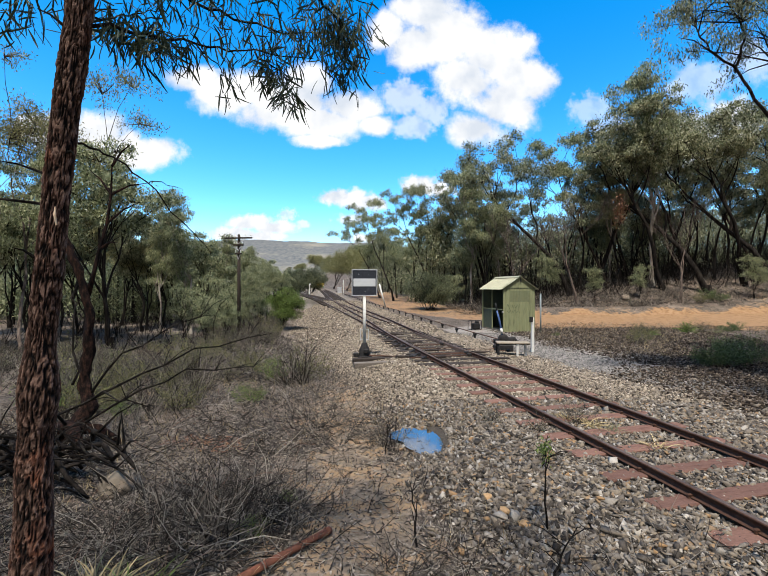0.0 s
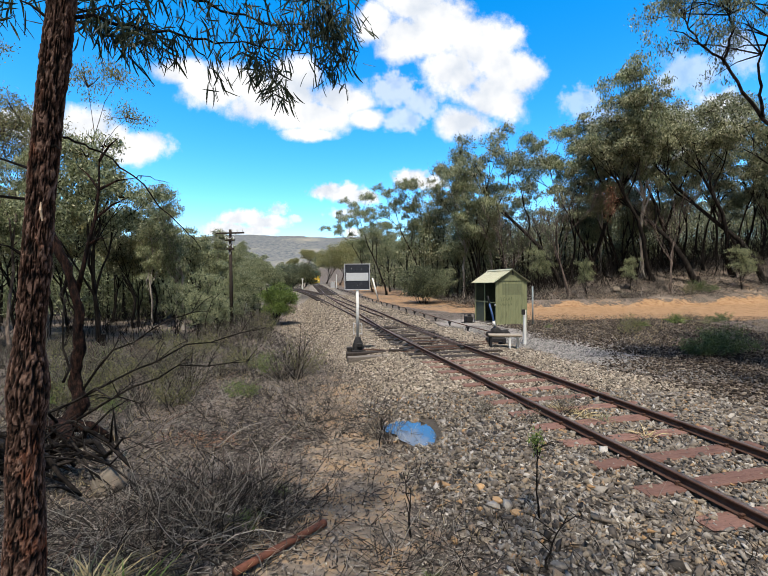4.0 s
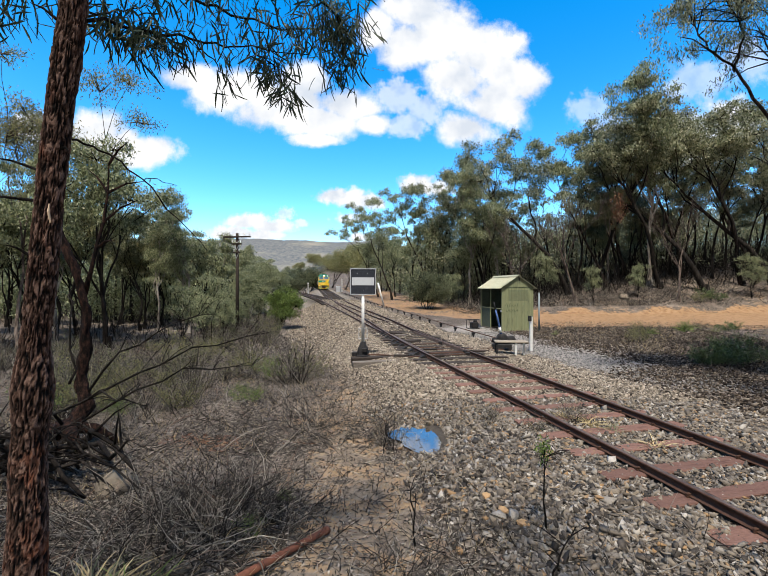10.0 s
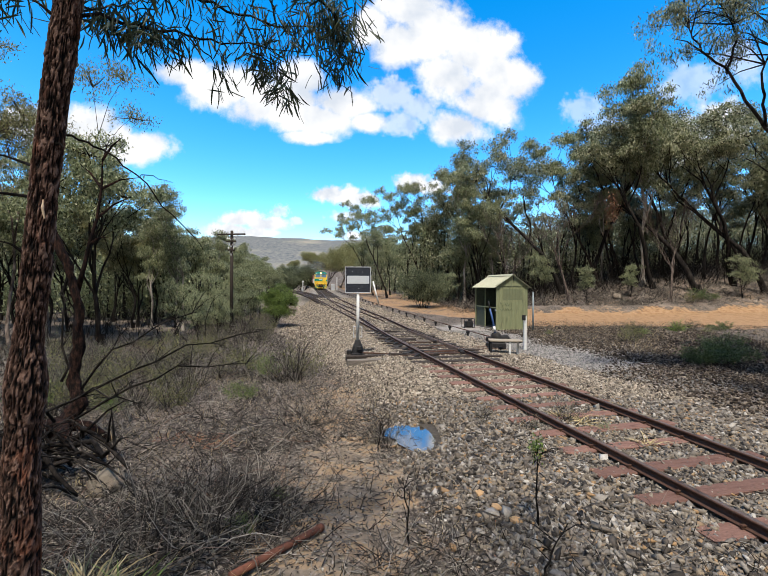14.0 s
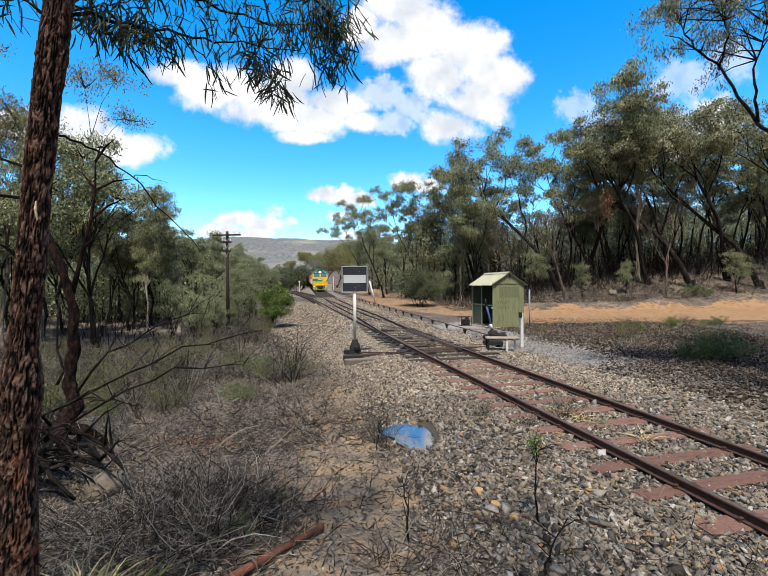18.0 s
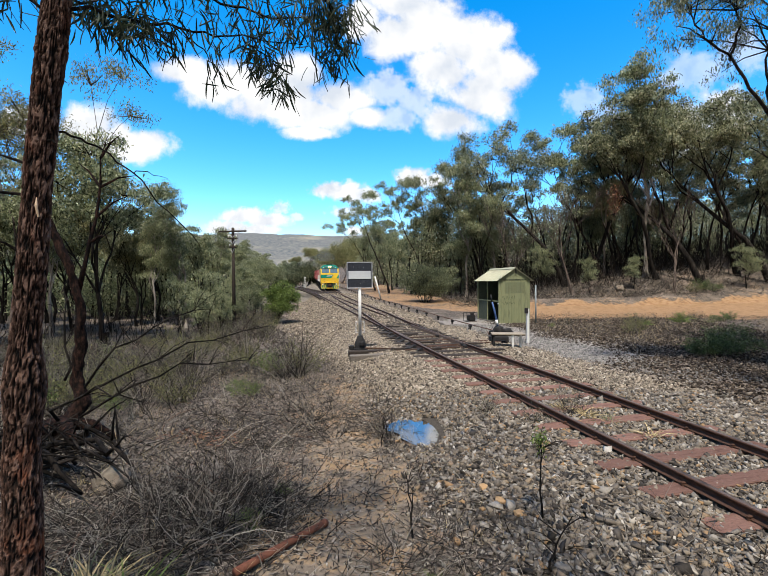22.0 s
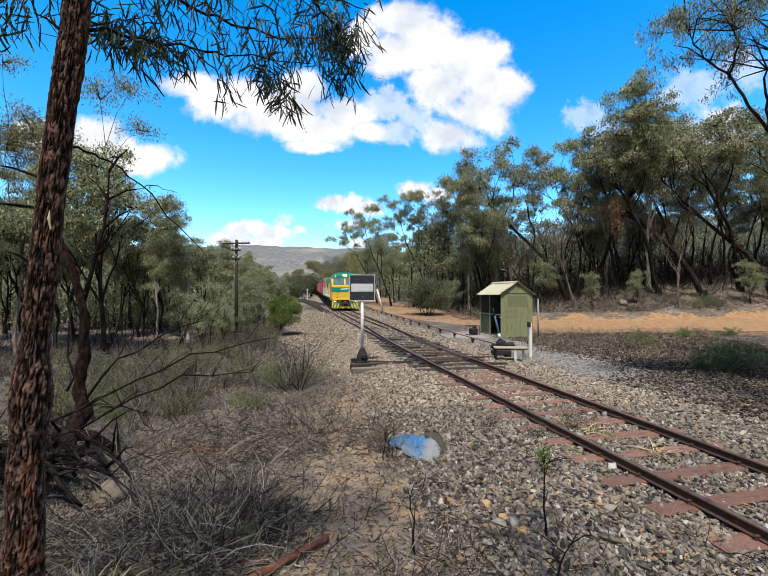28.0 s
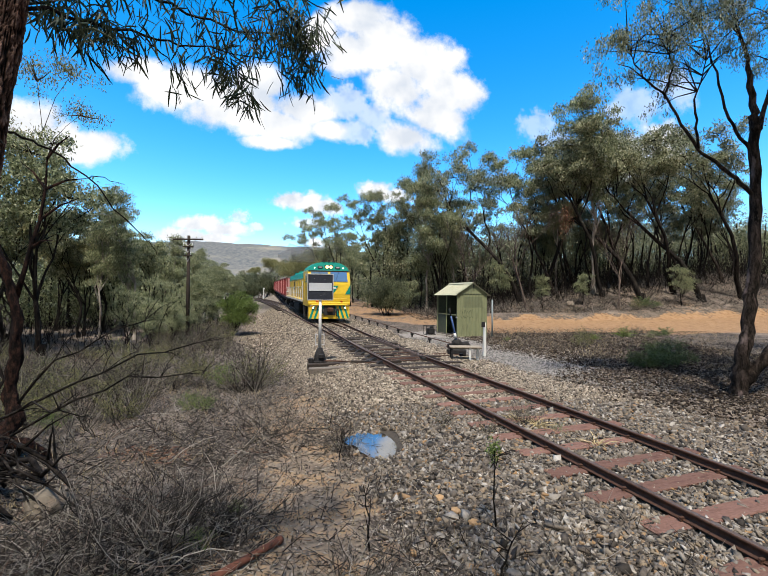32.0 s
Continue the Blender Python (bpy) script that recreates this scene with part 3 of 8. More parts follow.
def build_indicator():
    at = pose(-0.62, 12.9, -0.14, 0, 0, 3)
    it = thing("switch_indicator", "square black and white points indicator on a white post", "signal", at)
    s = Shape()
    s.box((0, -0.02, 2.37), (0.77, 0.025, 0.80), 0.006)
    board = part("board", s, M_BLACK, it)
    part("bar", Shape().box((0, -0.038, 2.375), (0.70, 0.012, 0.25), 0.003), M_BAR, board, "white horizontal bar")
    s = Shape()
    for x in (-0.393, 0.393):
        s.box((x, -0.02, 2.37), (0.026, 0.05, 0.83), 0.004)
    for z in (1.965, 2.775):
        s.box((0, -0.02, z), (0.81, 0.048, 0.026), 0.004)
    part("frame", s, M_GREYFRAME, board, "thin grey metal frame")
    for x, z in ((-0.18, 2.63), (0.14, 2.62), (0.02, 2.1)):
        part("bolt", Shape().tube([(x, -0.032, z), (x, -0.042, z)], 0.011, 6), M_GREYFRAME, board)
    part("post", Shape().tube([(0, 0.02, 0.42), (0, 0.02, 2.1)], [0.050, 0.046], 12), M_WHITE, it, "white painted steel post", True)
    s = Shape()
    for x in (-0.13, 0.13):
        s.box((x, 0.02, 0.72), (0.022, 0.03, 0.36), 0.003)
    for z in (0.56, 0.885):
        s.box((0, 0.02, z), (0.27, 0.028, 0.02), 0.003)
    part("bracket", s, M_GREYFRAME, it, "rectangular grey steel bracket")
    s = Shape()
    s.tube([(0, 0.02, 0.0), (0, 0.02, 0.05), (0, 0.02, 0.06), (0, 0.02, 0.24), (0, 0.02, 0.40), (0, 0.02, 0.46)], [0.24, 0.24, 0.19, 0.165, 0.10, 0.075], 8)
    s.box((-0.27, 0, 0.08), (0.16, 0.2, 0.14), 0.02)
    s.box((0.05, -0.17, 0.22), (0.16, 0.06, 0.12), 0.015)
    part("pedestal", s, M_IRON, it, "tapered black iron pedestal")
    part("crank", Shape().tube([(0.1, -0.05, 0.06), (0.5, -0.04, 0.05), (1.3, -0.03, 0.0)], 0.022, 8), M_RUST, it, "rusty throw rod")
    return it


build_indicator()
for k, (y, x0, x1, mat) in enumerate(((12.62, -3.1, 1.35, M_GREYTIMBER), (13.22, -3.05, 1.35, M_TIMBER))):
    s = Shape().box(((x0 + x1) / 2, 0, 0), (x1 - x0, 0.25, 0.17), 0.018)
    part("long_timber", s, mat, track, "long timber that carries the indicator stand", at=on_line(main_x, y, 0, -0.225 + 0.02 * k))
for k, y in enumerate((12.95, 13.6, 14.1)):
    part("point_rod", Shape().tube([(-1.6 + 0.3 * k, 0, 0), (1.5 + 0.6 * k, 0.02, 0)], 0.02, 8), M_RUST, track, at=on_line(main_x, y, 0, -0.13))
for off in (-0.66, 0.69):
    s = Shape()
    s.prism([(0, 0, -0.012), (0.05, 0, -0.012), (0.06, 0, -0.14), (-0.02, 0, -0.14)], (0, 0, 0), (0, 6.0, 0))
    part("switch_blade", s, M_RAILTOP, track, "worn steel switch blade", at=on_line(main_x, 13.0, off))
for y in (13.4, 14.6, 15.9):
    for off in (-0.98, 0.98, 0.35):
        part("slide_chair", Shape().box((0, 0, 0), (0.3, 0.2, 0.05), 0.01), M_IRON, track, at=on_line(main_x, y, off, -0.13))
rnd = random.Random(12)
for k in range(16):
    y = 12.2 + 0.45 * k + rnd.uniform(-0.12, 0.12)
    s = Shape().box((0, 0, 0), (rnd.uniform(0.35, 0.9), rnd.uniform(0.10, 0.2), rnd.uniform(0.05, 0.09)), 0.012)
    part("packing_piece", s, rnd.choice((M_TIMBER, M_TIMBER, M_GREYTIMBER)), track, at=on_line(main_x, y, rnd.uniform(-1.45, 1.3), -0.10) @ pose(0, 0, 0, rnd.uniform(-4, 4), rnd.uniform(-4, 4), rnd.uniform(-14, 14)))
for k, (y, a0, a1, dz) in enumerate(((12.75, -1.4, 0.7, -0.07), (13.05, -0.75, 0.75, -0.06), (13.35, -0.7, 2.4, -0.09), (14.35, -0.7, 1.0, -0.07), (15.2, -0.7, 0.7, -0.07))):
    part("stretcher_bar", Shape().box(((a0 + a1) / 2, 0, 0), (a1 - a0, 0.05, 0.022), 0.004), M_RUST, track, at=on_line(main_x, y, 0, dz) @ pose(0, 0, 0, 0, 0, (3, -2, 4, -3, 2)[k]))
    for a in (a0 + 0.1, a1 - 0.1):
        part("clamp", Shape().box((a, 0, 0.02), (0.13, 0.12, 0.09), 0.02), M_IRON, track, at=on_line(main_x, y, 0, dz))
for k in range(12):
    y = 12.6 + 0.62 * k
    for off in (-GAUGE / 2 - 0.12, GAUGE / 2 + 0.12):
        part("rail_brace", Shape().prism([(0, 0, 0), (0.2, 0, 0), (0.05, 0, 0.085), (0, 0, 0.085)], (0, -0.06, 0), (0, 0.06, 0)), M_IRON, track, at=on_line(main_x, y, off, -0.103) @ (pose(0, 0, 0, 0, 0, 180) if off < 0 else pose(0, 0, 0)))
# frog and guard rails
for off, y in ((-0.62, 49.5), (0.62, 49.5)):
    part("guard_rail", Shape().box((0, 0, -0.07), (0.06, 4.5, 0.13), 0.01), M_RUST, track, at=on_line(main_x, y, off))


# ---- ground lever, platform, posts beside it ----
def build_lever():
    it = thing("point_lever", "black iron points lever with a blue and white arm", "lever", place_on(4.30, 14.6, -12) @ Matrix.Scale(1.18, 4))
    s = Shape()
    s.box((0, 0, 0.10), (0.55, 0.36, 0.20), 0.03)
    s.box((0.05, 0, 0.24), (0.34, 0.30, 0.10), 0.04)
    part("base", s, M_IRON, it)
    s = Shape()
    for y in (-0.12, 0.12):
        s.tube([(0.0, y - 0.03, 0.33), (0.0, y + 0.03, 0.33)], 0.17, 16)
    s.tube([(0.0, -0.15, 0.33), (0.0, 0.15, 0.33)], 0.11, 16)
    part("drum", s, M_IRON, it, "", True)
    s = Shape()
    s.tube([(-0.3, 0.05, 0.28), (0.32, 0.05, 0.33), (0.42, 0.05, 0.2)], [0.06, 0.11, 0.07], 10)
    part("weight", s, M_IRON, it, "round black balance weight", True)
    part("arm", Shape().tube([(-0.02, 0, 0.4), (-0.13, 0, 0.95), (-0.2, 0, 1.22)], [0.034, 0.03, 0.024], 10), M_BLUE, it, "blue lever arm", True)
    part("band", Shape().tube([(-0.045, 0, 0.52), (-0.075, 0, 0.68)], 0.041, 10), M_WHITE, it, "white painted band", True)
    part("grip", Shape().tube([(-0.2, 0, 1.2), (-0.24, 0, 1.45)], 0.021, 10), M_IRON, it, "dark handgrip", True)
    part("latch", Shape().tube([(-0.07, 0.06, 0.75), (-0.16, 0.06, 1.25)], 0.012, 6), M_IRON, it)


build_lever()


def build_platform():
    it = thing("low_bench", "low weathered timber bench with white legs", "bench", place_on(4.20, 13.45, -8))
    for k in range(3):
        part("plank", Shape().box((0.05, -0.16 + 0.16 * k, 0.43), (1.05, 0.15, 0.045), 0.008), M_BLEACHED, it)
    part("bearer", Shape().box((0.05, 0, 0.385), (1.1, 0.07, 0.05), 0.006), M_TIMBER, it)
    for x, y in ((0.18, -0.17), (0.46, -0.02), (-0.42, -0.16), (-0.42, 0.15)):
        white = x > 0
        part("leg", Shape().box((x, y, 0.18), (0.07, 0.07, 0.46), 0.006), M_WHITE if white else M_IRON, it, "white leg" if white else "black leg")


build_platform()
post = thing("white_post", "short white wooden post with a black box on its top", "post", place_on(5.45, 14.9))
part("shaft", Shape().box((0, 0, 0.60), (0.10, 0.09, 1.34), 0.012), M_WHITE, post)
part("box", Shape().box((-0.06, -0.03, 1.2), (0.11, 0.11, 0.2), 0.012), M_IRON, post, "small black box")
post = thing("grey_post", "thin grey-blue steel post beside the shed", "post", place_on(8.25, 21.4))
part("shaft", Shape().tube([(0, 0, -0.1), (0, 0, 2.0)], 0.042, 10), M_GREYPOST, post, "", True)
part("cap", Shape().tube([(0, 0, 2.0), (0, 0, 2.03)], 0.047, 10), M_GREYPOST, post)


# ---- shed ----
def ribbed(w, h, pitch=0.19, depth=0.018):
    """A sheet of trough ribs, w wide along x and h high along z, facing -y."""
    xs, x = [], 0.0
    while x < w - 1e-6:
        e = min(pitch, w - x)
        xs += [(x, 0), (x + e * 0.62, 0), (x + e * 0.72, depth), (x + e * 0.90, depth)]
        x += e
    xs.append((w, 0))
    s = Shape()
    n = len(xs)
    for z in (0, h):
        s.v += [Vector((a, b, z)) for a, b in xs]
    for z in (0, h):
        s.v += [Vector((a, b + 0.006, z)) for a, b in xs]
    for i in range(n - 1):
        s.f.append((i, i + 1, n + i + 1, n + i))
        s.f.append((2 * n + i + 1, 2 * n + i, 3 * n + i, 3 * n + i + 1))
    return s


def build_shed():
    it = thing("trackside_shed", "small green ribbed steel hut with a gable roof and open side", "shed", pose(6.2, 21.1, gz(6.6, 21.8), 0, 0, 12.4))
    w, l, h, top = 1.83, 2.45, 2.32, 2.90
    front = part("end_wall", ribbed(w, h), M_SHED, it, "ribbed green end wall with scrawled marks")
    part("overpaint", ribbed(1.14, 0.58), M_SHED_PATCH, front, "darker painted-over rectangle", at=pose(0.38, -0.004, 1.58))
    rnd2 = random.Random(8)
    for k in range(16):
        x = 0.22 + 0.095 * (k % 8) + rnd2.uniform(0, 0.04)
        z = (1.36 if k < 8 else 1.06) + rnd2.uniform(-0.05, 0.05)
        part("scrawl", Shape().box((0, 0, 0), (0.018, 0.005, rnd2.uniform(0.12, 0.22)), 0, pose(x, -0.005, z, 0, rnd2.uniform(-40, 40), 0)), M_SCRAWL, front)
    s = Shape()
    s.prism([(-0.06, 0, h), (w + 0.06, 0, h), (w / 2, 0, top)], (0, -0.015, 0), (0, 0.01, 0))
    part("gable", s, M_SHED, it)
    # row of dark dashes that paints the shade under the gable's edge
    slot = Shape().box((0, 0, 0), (0.1, 0.012, 0.025), 0.003).data("vent_slot", M_SHED_DARK)
    for k in range(10):
        part("vent_slot", slot, None, it, at=pose(0.09 + k * 0.184, -0.012, h - 0.02))
    back = ribbed(w, h)
    part("back_wall", back, M_SHED, it, at=pose(w, l, 0, 0, 0, 180))
    s = Shape()
    s.prism([(0, 0, h), (w, 0, h), (w / 2, 0, top)], (0, l - 0.01, 0), (0, l + 0.01, 0))
    part("gable", s, M_SHED, it)
    part("side_wall", ribbed(l, h), M_SHED, it, at=pose(w, 0, 0, 0, 0, 90))
    # dark sheets added inside, their colour standing in for the interior's shade
    part("inner_lining", Shape().box((w - 0.06, l / 2, 1.15), (0.02, l - 0.1, 2.2), 0.004), M_SHED_DARK, it, "dark sheet for the shaded inside of the hut")
    part("inner_lining", Shape().box((w / 2, l - 0.05, 1.15), (w - 0.16, 0.02, 2.2), 0.004), M_SHED_DARK, it, "dark sheet for the shaded inside of the hut")
    for y in (0.03, l / 2 + 0.05, l - 0.03):
        part("stud", Shape().box((0.025, y, h / 2), (0.05, 0.05, h), 0.005), M_SHED, it)
    part("cross_rail", Shape().box((0.028, l / 2, 1.17), (0.04, l - 0.06, 0.055), 0.005), M_SHED, it)
    part("top_plate", Shape().box((0.028, l / 2, h - 0.03), (0.05, l, 0.06), 0.005), M_SHED, it)
    part("bottom_plate", Shape().box((0.028, l / 2, 0.04), (0.06, l, 0.09), 0.005), M_GREYTIMBER, it)
    part("lower_panel", Shape().box((0.045, l * 0.74, 0.6), (0.012, l * 0.44, 1.05), 0.003), M_SHED_DARK, it, "dark mesh lower panel")
    part("shelf", Shape().box((w - 0.28, l / 2, 1.2), (0.36, l - 0.3, 0.035), 0.004), M_GREYTIMBER, it)
    part("pane_sheet", Shape().box((w - 0.09, l * 0.35, 1.55), (0.012, 0.55, 0.4), 0.003), M_GREYFRAME, it, "pale notice inside")
    part("floor_slab", Shape().box((w / 2, l / 2, -0.03), (w + 0.1, l + 0.1, 0.1), 0.01), M_CONCRETE, it)
    for sgn in (-1, 1):
        run = math.hypot(w / 2 + 0.16, (top - h) * (w / 2 + 0.16) / (w / 2))
        sl = ribbed(l + 0.24, run, 0.12, 0.016)
        ang = math.degrees(math.atan2(top - h, w / 2))
        m = pose(w / 2, -0.12 if sgn > 0 else l + 0.12, top + 0.02, 0, 0, 90 if sgn > 0 else -90) @ pose(0, 0, 0, -(90 + ang), 0, 0)
        part("roof_sheet", sl, M_SHED_ROOF, it, "pale ribbed roof sheet", at=m)
    part("ridge_cap", Shape().prism([(-0.14, 0, -0.075), (0, 0, 0.012), (0.14, 0, -0.075), (0.14, 0, -0.065), (0, 0, 0.024), (-0.14, 0, -0.065)], (w / 2, -0.13, top + 0.035), (w / 2, l + 0.13, top + 0.035)), M_SHED_ROOF, it)
    part("insulator", Shape().tube([(w / 2 + 0.06, -0.05, 2.62), (w / 2 + 0.06, -0.05, 2.8)], [0.035, 0.03], 8), M_IRON, it)
    part("aerial", Shape().tube([(w / 2 + 0.04, -0.04, 2.7), (w / 2 + 0.02, -0.03, 3.25), (w / 2 - 0.04, 0, 3.75)], [0.016, 0.013, 0.009], 6), M_IRON, it, "thin dark aerial")
    part("latch", Shape().box((-0.01, 0.05, 1.05), (0.05, 0.12, 0.07), 0.01), M_GREYFRAME, it)


build_shed()
crate = thing("wire_crate", "dark wire crate with a black machine in it", "crate", place_on(5.05, 22.6, 12))
s = Shape()
for x in (-0.3, 0.3):
    for y in (-0.22, 0.22):
        s.tube([(x, y, 0), (x, y, 0.5)], 0.014, 6)
for z in (0.02, 0.5):
    for y in (-0.22, 0.22):
        s.tube([(-0.3, y, z), (0.3, y, z)], 0.014, 6)
    for x in (-0.3, 0.3):
        s.tube([(x, -0.22, z), (x, 0.22, z)], 0.014, 6)
part("cage", s, M_IRON, crate, "thin dark wire cage")
part("machine", Shape().box((0.06, 0, 0.2), (0.4, 0.34, 0.34), 0.05).box((0.12, 0, 0.42), (0.2, 0.2, 0.14), 0.04), M_IRON, crate)


# ---- point rodding on roller stands ----
rodding = thing("point_rodding", "long rusty point rod on low black roller stands", "rodding")
rod_mesh = Shape().tube([(0, 0, 0), (0, 2.4, 0)], 0.022, 8).data("rod", M_RUST, True)
stand = Shape()
stand.box((0, 0, 0.06), (0.16, 0.12, 0.12), 0.02)
stand.box((0, 0, 0.20), (0.07, 0.09, 0.22), 0.015)
stand.tube([(-0.07, 0, 0.30), (0.07, 0, 0.30)], 0.06, 10)
stand = stand.data("roller_stand", M_IRON)
y = 15.6
while y < 110:
    off = 3.15 + 0.35 * sstep(22, 40, y) - 0.8 * sstep(60, 110, y)
    part("roller_stand", stand, None, rodding, at=on_line(main_x, y, off, -0.36))
    a, b = on_line(main_x, y, off, 0.01).translation, on_line(main_x, y + 2.4, 3.15 + 0.35 * sstep(22, 40, y + 2.4) - 0.8 * sstep(60, 110, y + 2.4), 0.01).translation
    d = b - a
    part("rod", rod_mesh, None, rodding, at=Matrix.Translation(a) @ d.to_track_quat("Y", "Z").to_matrix().to_4x4() @ Matrix.Diagonal((1, d.length / 2.4, 1, 1)))
    y += 2.4
crank = thing("rodding_crank", "low rusty crank frame at the end of the rodding", "crank", on_line(main_x, 14.6, 2.2, -0.3))
part("frame", Shape().box((0, 0, 0.08), (1.1, 0.16, 0.1), 0.02).box((0.2, 0.6, 0.08), (0.14, 1.3, 0.08), 0.02), M_RUST, crank)
part("arm", Shape().tube([(0.45, 0.05, 0.18), (0.55, 0.7, 0.25), (0.75, 1.2, 0.28)], 0.026, 8), M_RUST, crank)
part("pivot", Shape().tube([(0.3, 0, 0.08), (0.3, 0, 0.24)], 0.09, 12), M_IRON, crank)

# white leaning prop, markers and a cabinet down the line
prop = thing("leaning_prop", "white post leaning beside the road", "post", place_on(0.2, 45.0))
part("shaft", Shape().tube([(0, 0, -0.1), (-0.72, 0.1, 2.65)], 0.085, 10), M_WHITE, prop, "", True)
mark = thing("marker_post", "white marker post with a short arm between the tracks", "marker", pose(-15.4, 84.0, float(rail_height(84.0)) - 0.25))
part("shaft", Shape().box((0, 0, 1.1), (0.16, 0.16, 2.4), 0.02), M_WHITE, mark)
part("arm", Shape().box((0.05, 0, 2.25), (0.36, 0.12, 0.2), 0.02), M_WHITE, mark)
cab = thing("signal_cabinet", "small pale blue-grey equipment cabinet beside the track", "cabinet", place_on(-9.6, 88.0))
part("cabinet_body", Shape().box((0, 0, 0.85), (0.9, 0.6, 1.3), 0.03), M_GREYFRAME, cab)
part("plinth", Shape().box((0, 0, 0.1), (1.0, 0.7, 0.25), 0.02), M_CONCRETE, cab)
mark = thing("marker_post", "thin white post beside the equipment cabinet", "marker", place_on(-9.0, 90.0))
part("shaft", Shape().tube([(0, 0, -0.1), (0, 0, 3.2)], 0.1, 8), M_WHITE, mark)


# ---- telegraph pole ----
def build_pole():
    base = gz(-9.75, 27.3)
    it = thing("telegraph_pole", "dark timber telegraph pole with three crossarms", "pole", pose(-9.75, 27.3, base, 0, 0, -8))
    h = 5.66 - base
    part("shaft", Shape().tube([(0, 0, -0.2), (0, 0, h / 2), (0, 0, h)], [0.13, 0.11, 0.09], 12), M_POLE, it, "", True)
    for z, w in ((h - 0.25, 1.95), (h - 0.72, 0.7), (h - 1.3, 0.5)):
        arm = part("crossarm", Shape().box((0.02, -0.11, z), (w, 0.09, 0.1), 0.01), M_POLE, it)
        n = 6 if w > 1.6 else 2
        for k in range(n):
            x = (k / (n - 1) - 0.5) * (w - 0.14)
            part("insulator", Shape().tube([(x, -0.11, z + 0.05), (x, -0.11, z + 0.12), (x, -0.11, z + 0.15), (x, -0.11, z + 0.22)], [0.014, 0.016, 0.04, 0.03], 8), M_PORCELAIN, arm)
        for q in (-1, 1):
            part("brace", Shape().tube([(0, -0.1, z - 0.4), (q * w * 0.28, -0.1, z - 0.02)], 0.016, 6), M_GREYFRAME, arm)


build_pole()


# ---- puddle, stones, pipe ----
def blob(name, rx, ry, rz, seed, n=2, rough=0.25):
    bm = bmesh.new()
    bmesh.ops.create_icosphere(bm, subdivisions=n, radius=1)
    for v in bm.verts:
        k = 1 + rough * noise.noise(v.co * 1.4 + Vector((seed, 0, 0))) + 0.4 * rough * noise.noise(v.co * 3.7 + Vector((0, seed, 0)))
        v.co = Vector((v.co.x * rx * k, v.co.y * ry * k, max(v.co.z * rz * k, -0.75 * rz)))
    me = bpy.data.meshes.new(name)
    bm.to_mesh(me)
    bm.free()
    return me


def build_puddle():
    m, nt, links, bsdf = nodes_of("muddy_water")
    bsdf.inputs["Base Color"].default_value = (0.035, 0.03, 0.024, 1)
    bsdf.inputs["Roughness"].default_value = 0.03
    bsdf.inputs["IOR"].default_value = 2.6
    bsdf.inputs["Specular IOR Level"].default_value = 1.0
    s = Shape()
    n = 72
    s.add([Vector((0, 0, 0))] + [Vector((math.cos(a) * (0.45 + 0.10 * math.sin(2 * a + 2.6) + 0.06 * math.sin(5 * a) + 0.03 * math.sin(9 * a)),
                                         math.sin(a) * (0.72 + 0.16 * math.cos(a - 0.9) + 0.07 * math.cos(4 * a + 1) + 0.04 * math.sin(7 * a)), 0))
                                 for a in (2 * math.pi * k / n for k in range(n))], [(0, 1 + k, 1 + (k + 1) % n) for k in range(n)])
    ob = new("puddle", s.data("puddle", m))
    ob.matrix_basis = pose(0.66, 6.45, gz(0.66, 6.45) + 0.055)
    tagged(ob, "small still puddle reflecting blue sky beside the ballast", "puddle", kind="structure")


build_puddle()
for name, label, x, y, r, mat, seed in (
        ("field_stone", "pale weathered field stone in dead scrub", -3.05, 4.62, (0.18, 0.15, 0.16), M_STONE, 1),
        ("ochre_stone", "small ochre stone on the ballast edge", 1.12, 4.38, (0.062, 0.05, 0.045), M_OCHRE, 2),
        ("ochre_stone", "small ochre stone on the ballast edge", 1.22, 4.10, (0.075, 0.055, 0.045), M_OCHRE, 3),
        ("ochre_stone", "small ochre stone on the ballast edge", 1.34, 3.86, (0.07, 0.05, 0.04), M_OCHRE, 4),
        ("pale_stone", "small pale stone on bare earth", -0.22, 7.7, (0.06, 0.05, 0.05), M_STONE, 5),
        ("road_stone", "pale boulder on the road bank", 23.2, 39.0, (0.5, 0.4, 0.3), M_STONE, 6),
        ("road_stone", "pale boulder on the road bank", 24.8, 39.6, (0.35, 0.3, 0.25), M_STONE, 7)):
    me = blob(name, *r, seed, 3 if r[0] > 0.1 else 1, 0.3)
    me.polygons.foreach_set("use_smooth", [r[0] > 0.1] * len(me.polygons))
    me.materials.append(mat)
    ob = new(name, me)
    ob.matrix_basis = place_on(x, y, seed * 40, r[2] * 0.5)
    tagged(ob, label, "stone")
pipe = thing("rusty_pipe", "rusty red-brown pipe lying in dead twigs", "pipe")
a, b = Vector((-0.53, 3.95, gz(-0.53, 3.95) + 0.05)), Vector((-1.10, 3.08, gz(-1.1, 3.08) + 0.06))
s = Shape()
s.tube([a, a.lerp(b, 0.12), a.lerp(b, 0.5), b], [0.034, 0.031, 0.033, 0.032], 16)
part("pipe_wall", s, M_PIPE, pipe, "", True)
part("collar", Shape().tube([a, a.lerp(b, 0.06)], 0.038, 16), M_PIPE, pipe, "", True)


